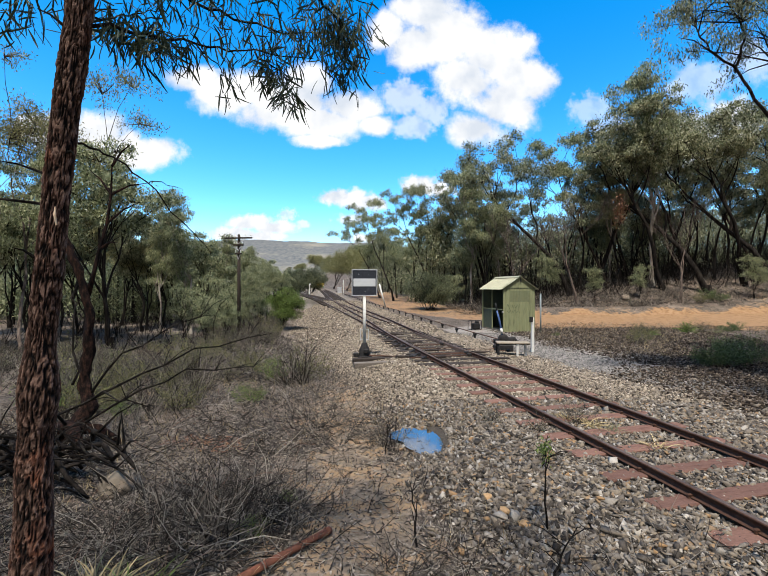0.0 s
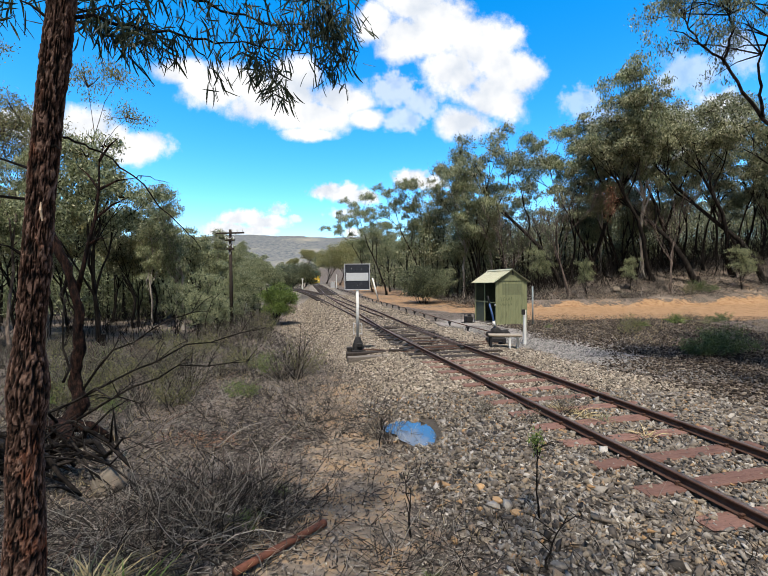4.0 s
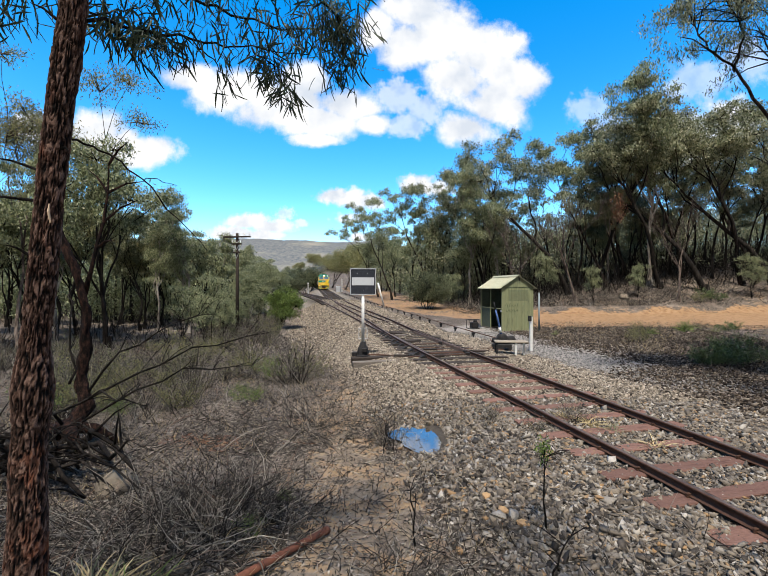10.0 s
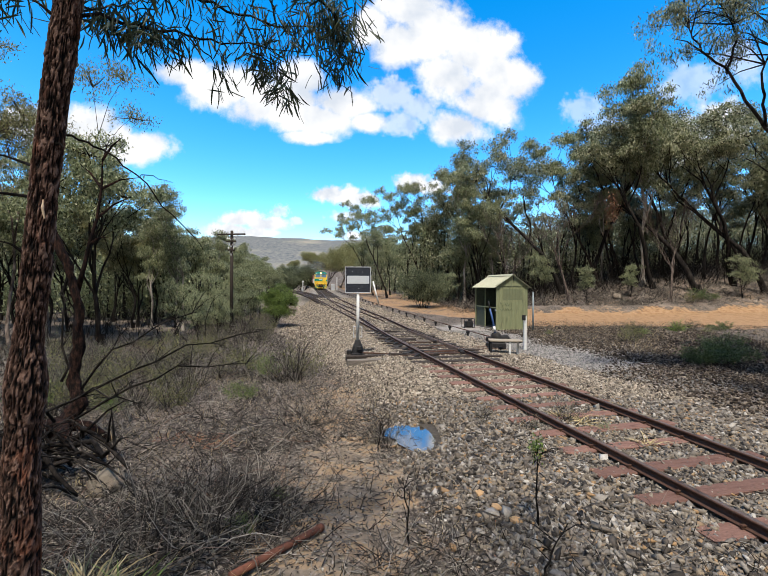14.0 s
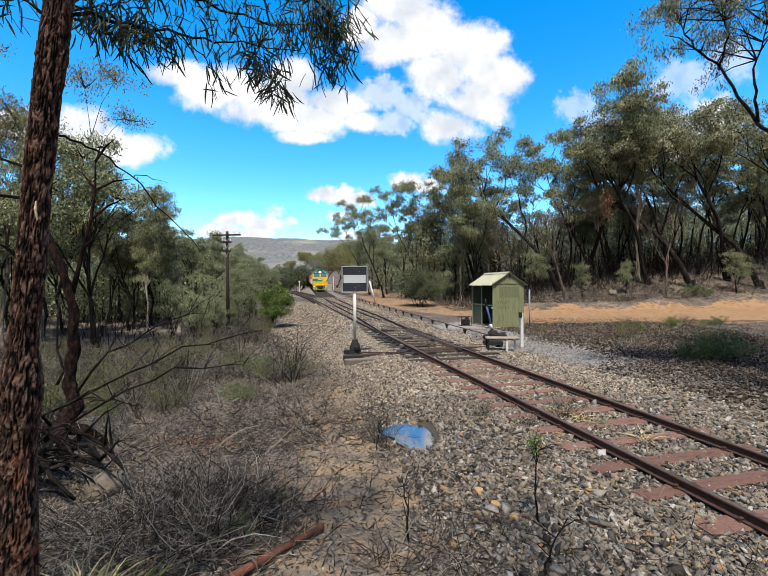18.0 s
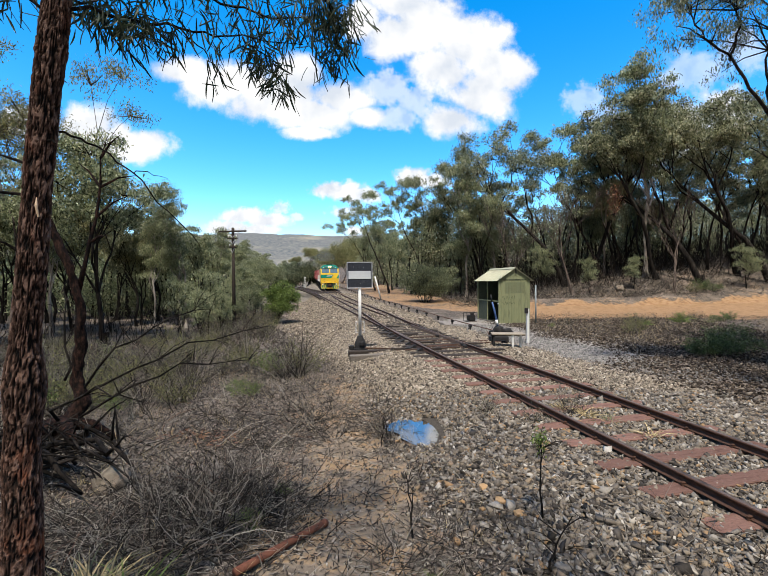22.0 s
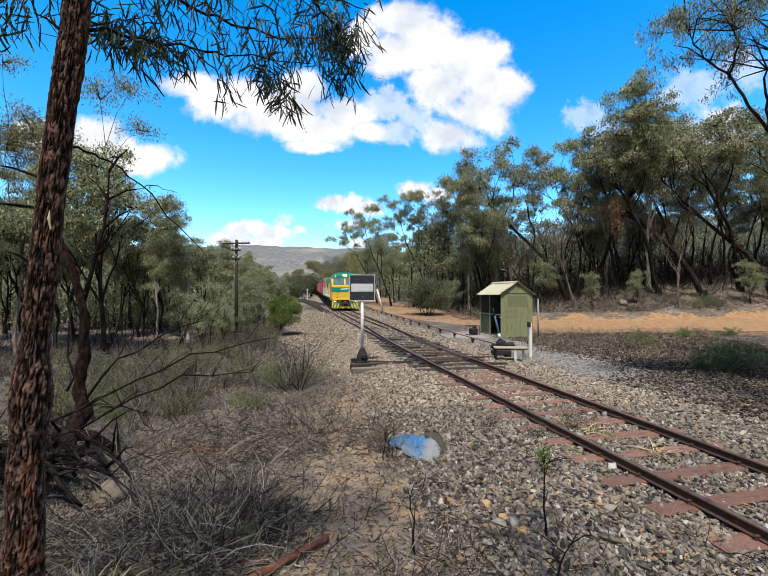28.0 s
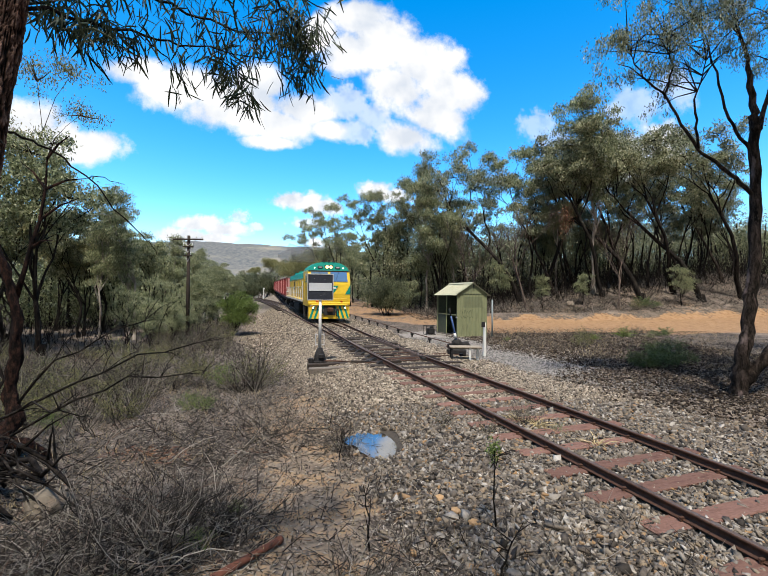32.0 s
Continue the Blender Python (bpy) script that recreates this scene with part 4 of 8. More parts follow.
# ---- trees ----
def bark_material(name, dark, light, crack, patch=None, scale=9.0, long=0.22, low=0.40):
    """Furrowed bark: long upright plates, dark cracks and, on some trees, raw patches."""
    m, nt, links, bsdf = nodes_of(name)
    co = nt.new("ShaderNodeTexCoord").outputs["Object"]
    fur = tex_noise(nt, links, co, scale, 6, 0.7, (1, 1, long))
    fine = tex_noise(nt, links, co, scale * 6, 4, 0.7, (1, 1, 0.5))
    col = ramp(nt, links, fur, [(low, crack), (low + 0.09, dark), (low + 0.24, light)])
    if patch:
        big = tex_noise(nt, links, co, 4.5, 3, 0.6, (1, 1, 0.35))
        col = mix(nt, links, math_node(nt, links, "MULTIPLY", math_node(nt, links, "SUBTRACT", big, 0.60), 6, True), col, patch)
    col = mix(nt, links, 0.4, col, ramp(nt, links, fine, [(0.3, (0.4, 0.38, 0.36)), (0.65, (1, 1, 1))]), "MULTIPLY")
    links.new(col, bsdf.inputs["Base Color"])
    bsdf.inputs["Roughness"].default_value = 0.92
    bsdf.inputs["Specular IOR Level"].default_value = 0.08
    bumped(nt, links, bsdf, math_node(nt, links, "ADD", fur, math_node(nt, links, "MULTIPLY", fine, 0.3)), 1.0, 0.035)
    return m


B_DKRED = bark_material("dark_red_bark", (0.012, 0.007, 0.006), (0.045, 0.022, 0.016), (0.004, 0.003, 0.003), None, 22, 0.4)
B_DARK = bark_material("dark_ironbark", (0.012, 0.010, 0.009), (0.034, 0.028, 0.024), (0.006, 0.005, 0.004), None, 7)
B_GREY = bark_material("grey_gum_bark", (0.075, 0.058, 0.05), (0.165, 0.135, 0.115), (0.03, 0.024, 0.02), (0.05, 0.03, 0.024), 4)
B_OLD = bark_material("old_gum_bark", (0.020, 0.015, 0.012), (0.058, 0.043, 0.036), (0.006, 0.005, 0.004), (0.19, 0.14, 0.125), 11)
B_PALE = bark_material("pale_gum_bark", (0.25, 0.22, 0.19), (0.42, 0.38, 0.33), (0.12, 0.10, 0.085), None, 4)
L_EUC = foliage("eucalypt_leaves", (0.030, 0.038, 0.017), (0.19, 0.205, 0.105), (0.42, 0.41, 0.27))
L_GREY = foliage("grey_eucalypt_leaves", (0.040, 0.052, 0.024), (0.225, 0.25, 0.125), (0.45, 0.46, 0.29), 0.34)
L_OLIVE = foliage("olive_yellow_leaves", (0.07, 0.075, 0.032), (0.20, 0.19, 0.085), (0.32, 0.285, 0.13), 0.32)
L_YELLOW = foliage("yellow_green_leaves", (0.09, 0.10, 0.04), (0.20, 0.20, 0.085), (0.30, 0.27, 0.12))
L_BUSH = foliage("bright_bush_leaves", (0.045, 0.075, 0.018), (0.10, 0.15, 0.03), (0.17, 0.21, 0.05))
L_WATTLE = foliage("wattle_leaves", (0.012, 0.018, 0.010), (0.028, 0.042, 0.020), (0.055, 0.068, 0.03), 0.3)
L_ACACIA = foliage("acacia_leaves", (0.026, 0.042, 0.016), (0.075, 0.11, 0.038), (0.15, 0.19, 0.07))
L_SCRUB = foliage("grey_scrub_leaves", (0.065, 0.07, 0.038), (0.13, 0.135, 0.068), (0.19, 0.18, 0.09))
L_DENSE = foliage("dense_bush_leaves", (0.018, 0.026, 0.012), (0.080, 0.095, 0.048), (0.18, 0.19, 0.105))
L_RUST = foliage("dead_orange_leaves", (0.07, 0.03, 0.018), (0.14, 0.062, 0.032), (0.24, 0.12, 0.055))


def leaf_quads(rng, centres, length, width, hang=0.6):
    """A lance leaf at each centre: a kite of two triangles, hanging more or less."""
    n = len(centres)
    d = rng.normal(size=(n, 3))
    d[:, 2] -= hang * 2
    d /= np.linalg.norm(d, axis=1)[:, None]
    s = np.cross(d, rng.normal(size=(n, 3)))
    s /= np.linalg.norm(s, axis=1)[:, None] + 1e-9
    L = length * rng.uniform(0.6, 1.3, n)[:, None]
    W = width * rng.uniform(0.7, 1.2, n)[:, None]
    a, b = centres - d * L / 2, centres + d * L / 2
    m = centres - d * L * 0.08
    v = np.stack([a, m + s * W / 2, b, m - s * W / 2], 1).reshape(-1, 3)
    f = np.arange(n * 4).reshape(-1, 4)
    return v, f


def grow(seed, height, fork=0.4, limbs=4, spread=0.55, lean=(0, 0), radius=0.2, leaves=6000, leaf=(0.2, 0.05), clump=0.75, hang=0.6, wiggle=0.12, subs=4, bare=0.0, low=0.35, depth=3):
    """Trunk, limbs and twigs as tubes, and the middles of leaf clumps at the twigs' ends."""
    rnd, rng = random.Random(seed), np.random.default_rng(seed)
    trunk, tips = Shape(), []

    def branch(p, d, length, r, level):
        pts, radii = [p.copy()], [r]
        steps = 5 if level < 2 else 3
        for k in range(steps):
            d = (d + Vector((rnd.gauss(0, wiggle), rnd.gauss(0, wiggle), rnd.gauss(0, wiggle * 0.5) + (0.11 if level else 0.03)))).normalized()
            p = p + d * (length / steps)
            pts.append(p.copy())
            radii.append(r * (1 - 0.55 * (k + 1) / steps))
        trunk.tube(pts, radii, (10, 7, 5, 4)[min(level, 3)], False)
        if level >= depth or (level == 2 and length < height * 0.06):
            tips.append((pts[-1], d))
            return
        n = limbs if level == 0 else subs
        for k in range(n):
            a = 2 * math.pi * (k + rnd.random() * 0.7) / n
            out = spread * rnd.uniform(0.6, 1.3) * (1.0 if level == 0 else 1.25)
            nd = (d + Vector((math.cos(a) * out, math.sin(a) * out, rnd.uniform(-0.15, 0.2)))).normalized()
            i = steps if (level == 0 and k < 2) else rnd.randint(max(2, steps - 2), steps)
            if level == 0 and k >= 3:
                i = max(1, round(steps * rnd.uniform(low, 0.9)))
            nl = length * (rnd.uniform(0.55, 0.85) if level else (1 - fork) / fork * rnd.uniform(0.42, 0.62))
            nl = min(nl, height * 0.42)
            branch(pts[i], nd, nl, max(radii[i] * rnd.uniform(0.58, 0.8), 0.02), level + 1)
        if level:
            tips.append((pts[-1], d))

    d0 = Vector((lean[0], lean[1], 1)).normalized()
    branch(Vector((0, 0, -0.25)), d0, height * fork, radius, 0)
    # flare at the foot
    trunk.tube([(0, 0, -0.3), (0, 0, 0.0), Vector((0, 0, 0)) + d0 * 0.5], [radius * 1.9, radius * 1.45, radius * 1.0], 10, False)
    if bare:
        tips = [t for t in tips if rnd.random() > bare]
    per = max(1, leaves // max(1, len(tips)))
    cs = []
    for p, d in tips:
        # a domed tuft of smaller lobes with open air below and between
        R = clump * rnd.uniform(0.7, 1.25)
        lobes = []
        for q in range(9):
            u, a = math.sqrt(rnd.random()), rnd.uniform(0, 6.283)
            lobes.append((R * u * math.cos(a), R * u * math.sin(a), R * (0.60 * (1 - u * u) + rnd.uniform(-0.42, 0.15))))
        lobes = np.array(lobes)
        n = max(9, int(per * (R / clump) ** 2))
        s = rng.normal(size=(n, 3)) * np.array([0.24, 0.24, 0.21]) * R
        s[:, 2] -= np.abs(rng.normal(size=n)) * 0.08 * R
        cs.append(np.array(p)[None, :] + lobes[rng.integers(0, 9, n)] + s)
        for q in range(5):
            e = Vector(lobes[q])
            trunk.tube([p - d * 0.1 * R, p + e * 0.5 - Vector((0, 0, 0.1 * R)), p + e], [0.032 * clump, 0.02 * clump, 0.008], 4, False)
    cs = np.concatenate(cs)
    k = height / float(np.percentile(cs[:, 2], 99.5))
    trunk.v = [p * k for p in trunk.v]
    v, f = leaf_quads(rng, cs * k, leaf[0], leaf[1], hang)
    return trunk, v, f


def tree(name, label, bark, leaf_mat, at, **kw):
    trunk, v, f = grow(**kw)
    it = thing(name, label, "tree", at)
    part("trunk", trunk, bark, it, "", True)
    part("crown", raw_mesh("crown", v, f, leaf_mat), None, it)
    return it


KINDS = {
    "gum_a": ("tall_gum_tree", "tall leaning eucalypt with dark trunk and open olive crown", B_DARK, L_EUC, dict(seed=11, height=17, fork=0.54, limbs=5, spread=0.55, radius=0.19, leaves=13500, leaf=(0.25, 0.085), clump=0.82, lean=(-0.05, 0.02), low=0.7, subs=4, wiggle=0.2, depth=2, hang=0.55)),
    "gum_b": ("tall_gum_tree", "tall forked eucalypt with clumped olive crown", B_DARK, L_EUC, dict(seed=12, height=18, fork=0.5, limbs=5, spread=0.6, radius=0.2, leaves=15000, leaf=(0.25, 0.085), clump=0.86, lean=(-0.07, 0.02), wiggle=0.21, low=0.65, subs=4, depth=2, hang=0.55)),
    "gum_c": ("gum_tree", "leaning eucalypt with thin grey-green crown on slim limbs", B_OLD, L_GREY, dict(seed=13, height=15, fork=0.5, limbs=4, spread=0.46, radius=0.13, leaves=11500, leaf=(0.23, 0.075), clump=0.8, lean=(-0.04, -0.05), low=0.6, subs=4, wiggle=0.18, depth=2, hang=0.55)),
    "gum_d": ("gum_tree", "dark eucalypt of the wood's edge", B_DARK, L_EUC, dict(seed=14, height=13, fork=0.4, limbs=6, spread=0.48, radius=0.13, leaves=13500, leaf=(0.25, 0.085), clump=0.8, low=0.4, subs=4, wiggle=0.19, depth=2, hang=0.55)),
    "gum_e": ("slim_gum_tree", "slim pale-stemmed eucalypt with drooping grey-green leaves", B_PALE, L_GREY, dict(seed=15, height=11, fork=0.62, limbs=8, spread=0.30, radius=0.10, leaves=15000, leaf=(0.16, 0.048), clump=0.62, hang=1.1, low=0.4, subs=2, depth=2)),
    "gum_f": ("gum_tree", "bushy eucalypt with dull green crown", B_DARK, L_GREY, dict(seed=16, height=9, fork=0.40, limbs=6, spread=0.55, radius=0.10, leaves=15000, leaf=(0.17, 0.058), clump=0.6, low=0.35, subs=4, wiggle=0.16, depth=2, hang=0.55)),
    "gum_h": ("olive_gum_tree", "bushy eucalypt with yellowing olive crown", B_DARK, L_OLIVE, dict(seed=52, height=9, fork=0.36, limbs=6, spread=0.55, radius=0.10, leaves=14000, leaf=(0.17, 0.058), clump=0.6, low=0.3, subs=4, wiggle=0.18, depth=2, hang=0.5)),
    "gum_g": ("wispy_gum_tree", "tall wispy eucalypt with pale limbs and thin yellow-green crown", B_GREY, L_OLIVE, dict(seed=23, height=16, fork=0.42, limbs=5, spread=0.5, radius=0.08, leaves=17000, leaf=(0.19, 0.05), clump=1.05, wiggle=0.16, low=0.45, subs=4, depth=2, hang=0.6)),
    "pole_gum": ("slim_gum_tree", "slim dark-stemmed eucalypt of the wood with a small sparse crown", B_DARK, L_EUC, dict(seed=41, height=13, fork=0.62, limbs=4, spread=0.5, radius=0.13, leaves=4200, leaf=(0.24, 0.08), clump=0.72, low=0.5, subs=3, wiggle=0.17, depth=2, lean=(-0.06, 0.0), hang=0.6)),
    "bare": ("dead_tree", "slender bare dead tree with upswept grey limbs", B_GREY, L_EUC, dict(seed=17, height=10, fork=0.4, limbs=5, spread=0.42, radius=0.13, leaves=60, leaf=(0.1, 0.03), bare=0.95, wiggle=0.12, clump=0.5)),
    "understorey": ("sapling", "small thin-stemmed sapling with olive leaves", B_DARK, L_GREY, dict(seed=18, height=4.5, fork=0.4, limbs=6, spread=0.6, radius=0.04, leaves=9000, leaf=(0.10, 0.03), clump=0.5, low=0.35, depth=2, subs=3)),
    "green_bush": ("green_bush", "rounded bright green bush on the embankment's foot", B_DARK, L_BUSH, dict(seed=32, height=3.6, fork=0.12, limbs=12, spread=0.30, radius=0.05, leaves=26000, leaf=(0.11, 0.045), clump=0.52, low=0.05, subs=3, depth=2)),
    "bushy": ("dense_bush", "dense rounded dark green bush beside the dirt road", B_DARK, L_DENSE, dict(seed=31, height=4.5, fork=0.13, limbs=12, spread=0.5, radius=0.05, leaves=22000, leaf=(0.15, 0.05), clump=0.72, low=0.05, subs=3, depth=2)),
    "yellow": ("broadleaf_tree", "round yellow-green autumn tree", B_GREY, L_YELLOW, dict(seed=19, height=11, fork=0.25, limbs=7, spread=0.8, radius=0.2, leaves=22000, leaf=(0.30, 0.14), clump=1.7, low=0.05, depth=2)),
}
BUILT = {}


def plant(kind, x, y, size=1.0, turn=0.0, sink=0.0):
    name, label, bark, leaf_mat, kw = KINDS[kind]
    at = Matrix.Translation((x, y, gz(x, y) - sink)) @ Matrix.Rotation(turn, 4, "Z")
    if kind not in BUILT:
        BUILT[kind] = tree(name, label, bark, leaf_mat, at, **kw)
        BUILT[kind]["group"] = kind.split("_")[0] + " trees of the bush"
        ob = BUILT[kind]
    else:
        ob = copy_thing(BUILT[kind], at)
    ob.scale = (size, size, size)
    return ob


def stand(kind, u, d, top, turn=None):
    """A tree at depth d in the direction u, tall enough for its crown to end at the height angle top (both in 829ths)."""
    x = (u - 784) / 829 * d
    h = 2.06 + (588 - top) / 829 * d - gz(x, d)
    low = {"bushy": 0.3, "green_bush": 0.1}.get(kind, 0.0) * h        # bushes branch from the ground
    plant(kind, x, d, (h + low) / KINDS[kind][4]["height"], rnd.uniform(0, 6.28) if turn is None else turn, low)


rnd = random.Random(21)
# the eastern wood's edge: leaning gums in front, denser wood behind
for row in (("gum_c", 775, 72, 440), ("gum_c", 803, 62, 402, 0.3), ("gum_a", 850, 58, 398, 2.6), ("gum_c", 890, 54, 376, 0.5), ("gum_d", 925, 56, 420), ("gum_e", 962, 47, 350, 0.6), ("gum_a", 1000, 50, 335, 0.2), ("gum_f", 985, 46, 405),
            ("gum_b", 1165, 43, 228, 0.15), ("gum_a", 1215, 45, 250, 2.9), ("gum_e", 1330, 42, 155, 0.1), ("gum_a", 1352, 41, 215, 0.25), ("gum_b", 1446, 39, 170, -0.2), ("gum_a", 1520, 40, 200, 0.4), ("gum_b", 1590, 38, 165, 0.1),
            ("gum_a", 1690, 38, 170, 0.3), ("gum_b", 1780, 38, 160), ("gum_c", 1285, 46, 300, 1.2),
            ("gum_f", 1230, 48, 440), ("gum_d", 1262, 52, 385), ("gum_f", 1330, 48, 430), ("gum_d", 1390, 52, 395), ("gum_f", 1080, 58, 490), ("gum_f", 1030, 56, 470),
            ("gum_d", 1500, 49, 385), ("gum_d", 1590, 47, 360), ("gum_d", 1660, 44, 330), ("bushy", 876, 42, 556), ("understorey", 1305, 39, 540), ("understorey", 1118, 42, 520),
            ("gum_f", 905, 60, 470), ("gum_f", 850, 66, 478), ("gum_f", 810, 72, 490), ("bare", 1064, 31, 452, 0.5), ("gum_f", 948, 48, 480), ("bare", 1180, 38, 420), ("bare", 1390, 37, 420), ("gum_d", 792, 92, 465), ("gum_f", 770, 100, 500),
            ("gum_d", 1040, 52, 390), ("gum_c", 1240, 44, 262, 0.3), ("gum_d", 1300, 49, 400), ("gum_c", 1405, 43, 240, 1.0), ("gum_c", 1545, 42, 215, 0.2), ("gum_c", 1640, 42, 200),
            ("understorey", 1215, 38, 545), ("understorey", 1540, 37, 520),
            ("pole_gum", 1128, 46, 380), ("pole_gum", 1150, 49, 400), ("pole_gum", 1188, 45, 350), ("pole_gum", 1222, 47, 370), ("pole_gum", 1262, 44, 340), ("pole_gum", 1290, 48, 380), ("pole_gum", 1318, 43, 350), ("pole_gum", 1372, 46, 330), ("pole_gum", 1398, 43, 350),
            ("pole_gum", 1422, 48, 330), ("pole_gum", 1458, 42, 320), ("pole_gum", 1488, 45, 300), ("pole_gum", 1530, 43, 330), ("pole_gum", 1556, 46, 290), ("pole_gum", 1600, 43, 300), ("pole_gum", 980, 50, 430), ("pole_gum", 1008, 53, 440),
            ("understorey", 930, 46, 560), ("gum_e", 1020, 48, 420), ("gum_e", 1245, 45, 330)):
    stand(*row)
# two tall unseen gums, added out of view to shade the eastern verge
plant("gum_b", 18.0, 9.0, 0.9, 1.0)
plant("gum_a", 22.0, 13.0, 0.95, 2.0)
# the low ground west of the line
for row in (("gum_g", 45, 21, 55), ("gum_g", -70, 24, 40), ("gum_e", 118, 25, 330), ("gum_f", 228, 24, 284, 1.0), ("green_bush", 568, 33, 591), ("understorey", 508, 30, 602), ("understorey", 533, 35, 596), ("understorey", 462, 26, 606), ("understorey", 422, 24, 600), ("gum_h", 160, 30, 400), ("gum_f", 60, 27, 385), ("gum_f", -20, 25, 370), ("gum_e", 390, 33, 396), ("gum_e", 378, 35, 440), ("gum_e", 328, 33, 440),
            ("gum_h", 300, 36, 460), ("gum_f", 415, 40, 478), ("gum_e", 445, 44, 478), ("gum_h", 350, 44, 470), ("gum_h", 250, 40, 420), ("gum_h", 110, 38, 400), ("gum_h", 20, 38, 400), ("gum_f", 500, 46, 515), ("gum_f", 535, 50, 530), ("gum_f", 470, 54, 505),
            ("gum_e", 515, 60, 505), ("gum_f", 560, 72, 545), ("gum_f", 530, 85, 530), ("understorey", 440, 30, 560), ("understorey", 512, 36, 570), ("understorey", 380, 27, 580), 
            ("understorey", 470, 29, 590), ("gum_f", -120, 30, 350), ("gum_e", -40, 20, 250), ("gum_d", 120, 31, 430), ("gum_d", 60, 31, 420), ("gum_d", 290, 35, 445), ("gum_d", 335, 39, 468), ("gum_d", 165, 33, 440), ("gum_d", 410, 46, 492), ("gum_f", 522, 38, 546), ("gum_f", 545, 44, 545), ("gum_f", 498, 33, 556), ("gum_f", 572, 62, 556), ("gum_f", 535, 52, 540), ("understorey", 548, 48, 585), ("understorey", 528, 40, 588), ("gum_f", 585, 80, 552), ("gum_f", 200, 52, 430), ("gum_f", 400, 60, 490)):
    stand(*row)
# down the line
for row in (("bushy", 603, 118, 553), ("bushy", 628, 124, 548), ("bushy", 588, 112, 560), ("gum_f", 612, 126, 549), ("gum_f", 592, 121, 552), ("gum_f", 628, 138, 556), ("gum_f", 572, 112, 562), ("yellow", 708, 122, 512), ("yellow", 738, 128, 500), ("yellow", 682, 150, 522), ("gum_f", 758, 115, 520), ("yellow", 640, 300, 520),
            ("yellow", 618, 340, 538), ("gum_d", 590, 320, 545), ("gum_d", 660, 280, 532), ("yellow", 665, 420, 530), ("gum_f", 545, 110, 545), ("gum_f", 520, 130, 535), ("gum_d", 480, 120, 510), ("gum_f", 555, 190, 550), ("gum_f", 600, 230, 560), ("gum_d", 430, 110, 500)):
    stand(*row)

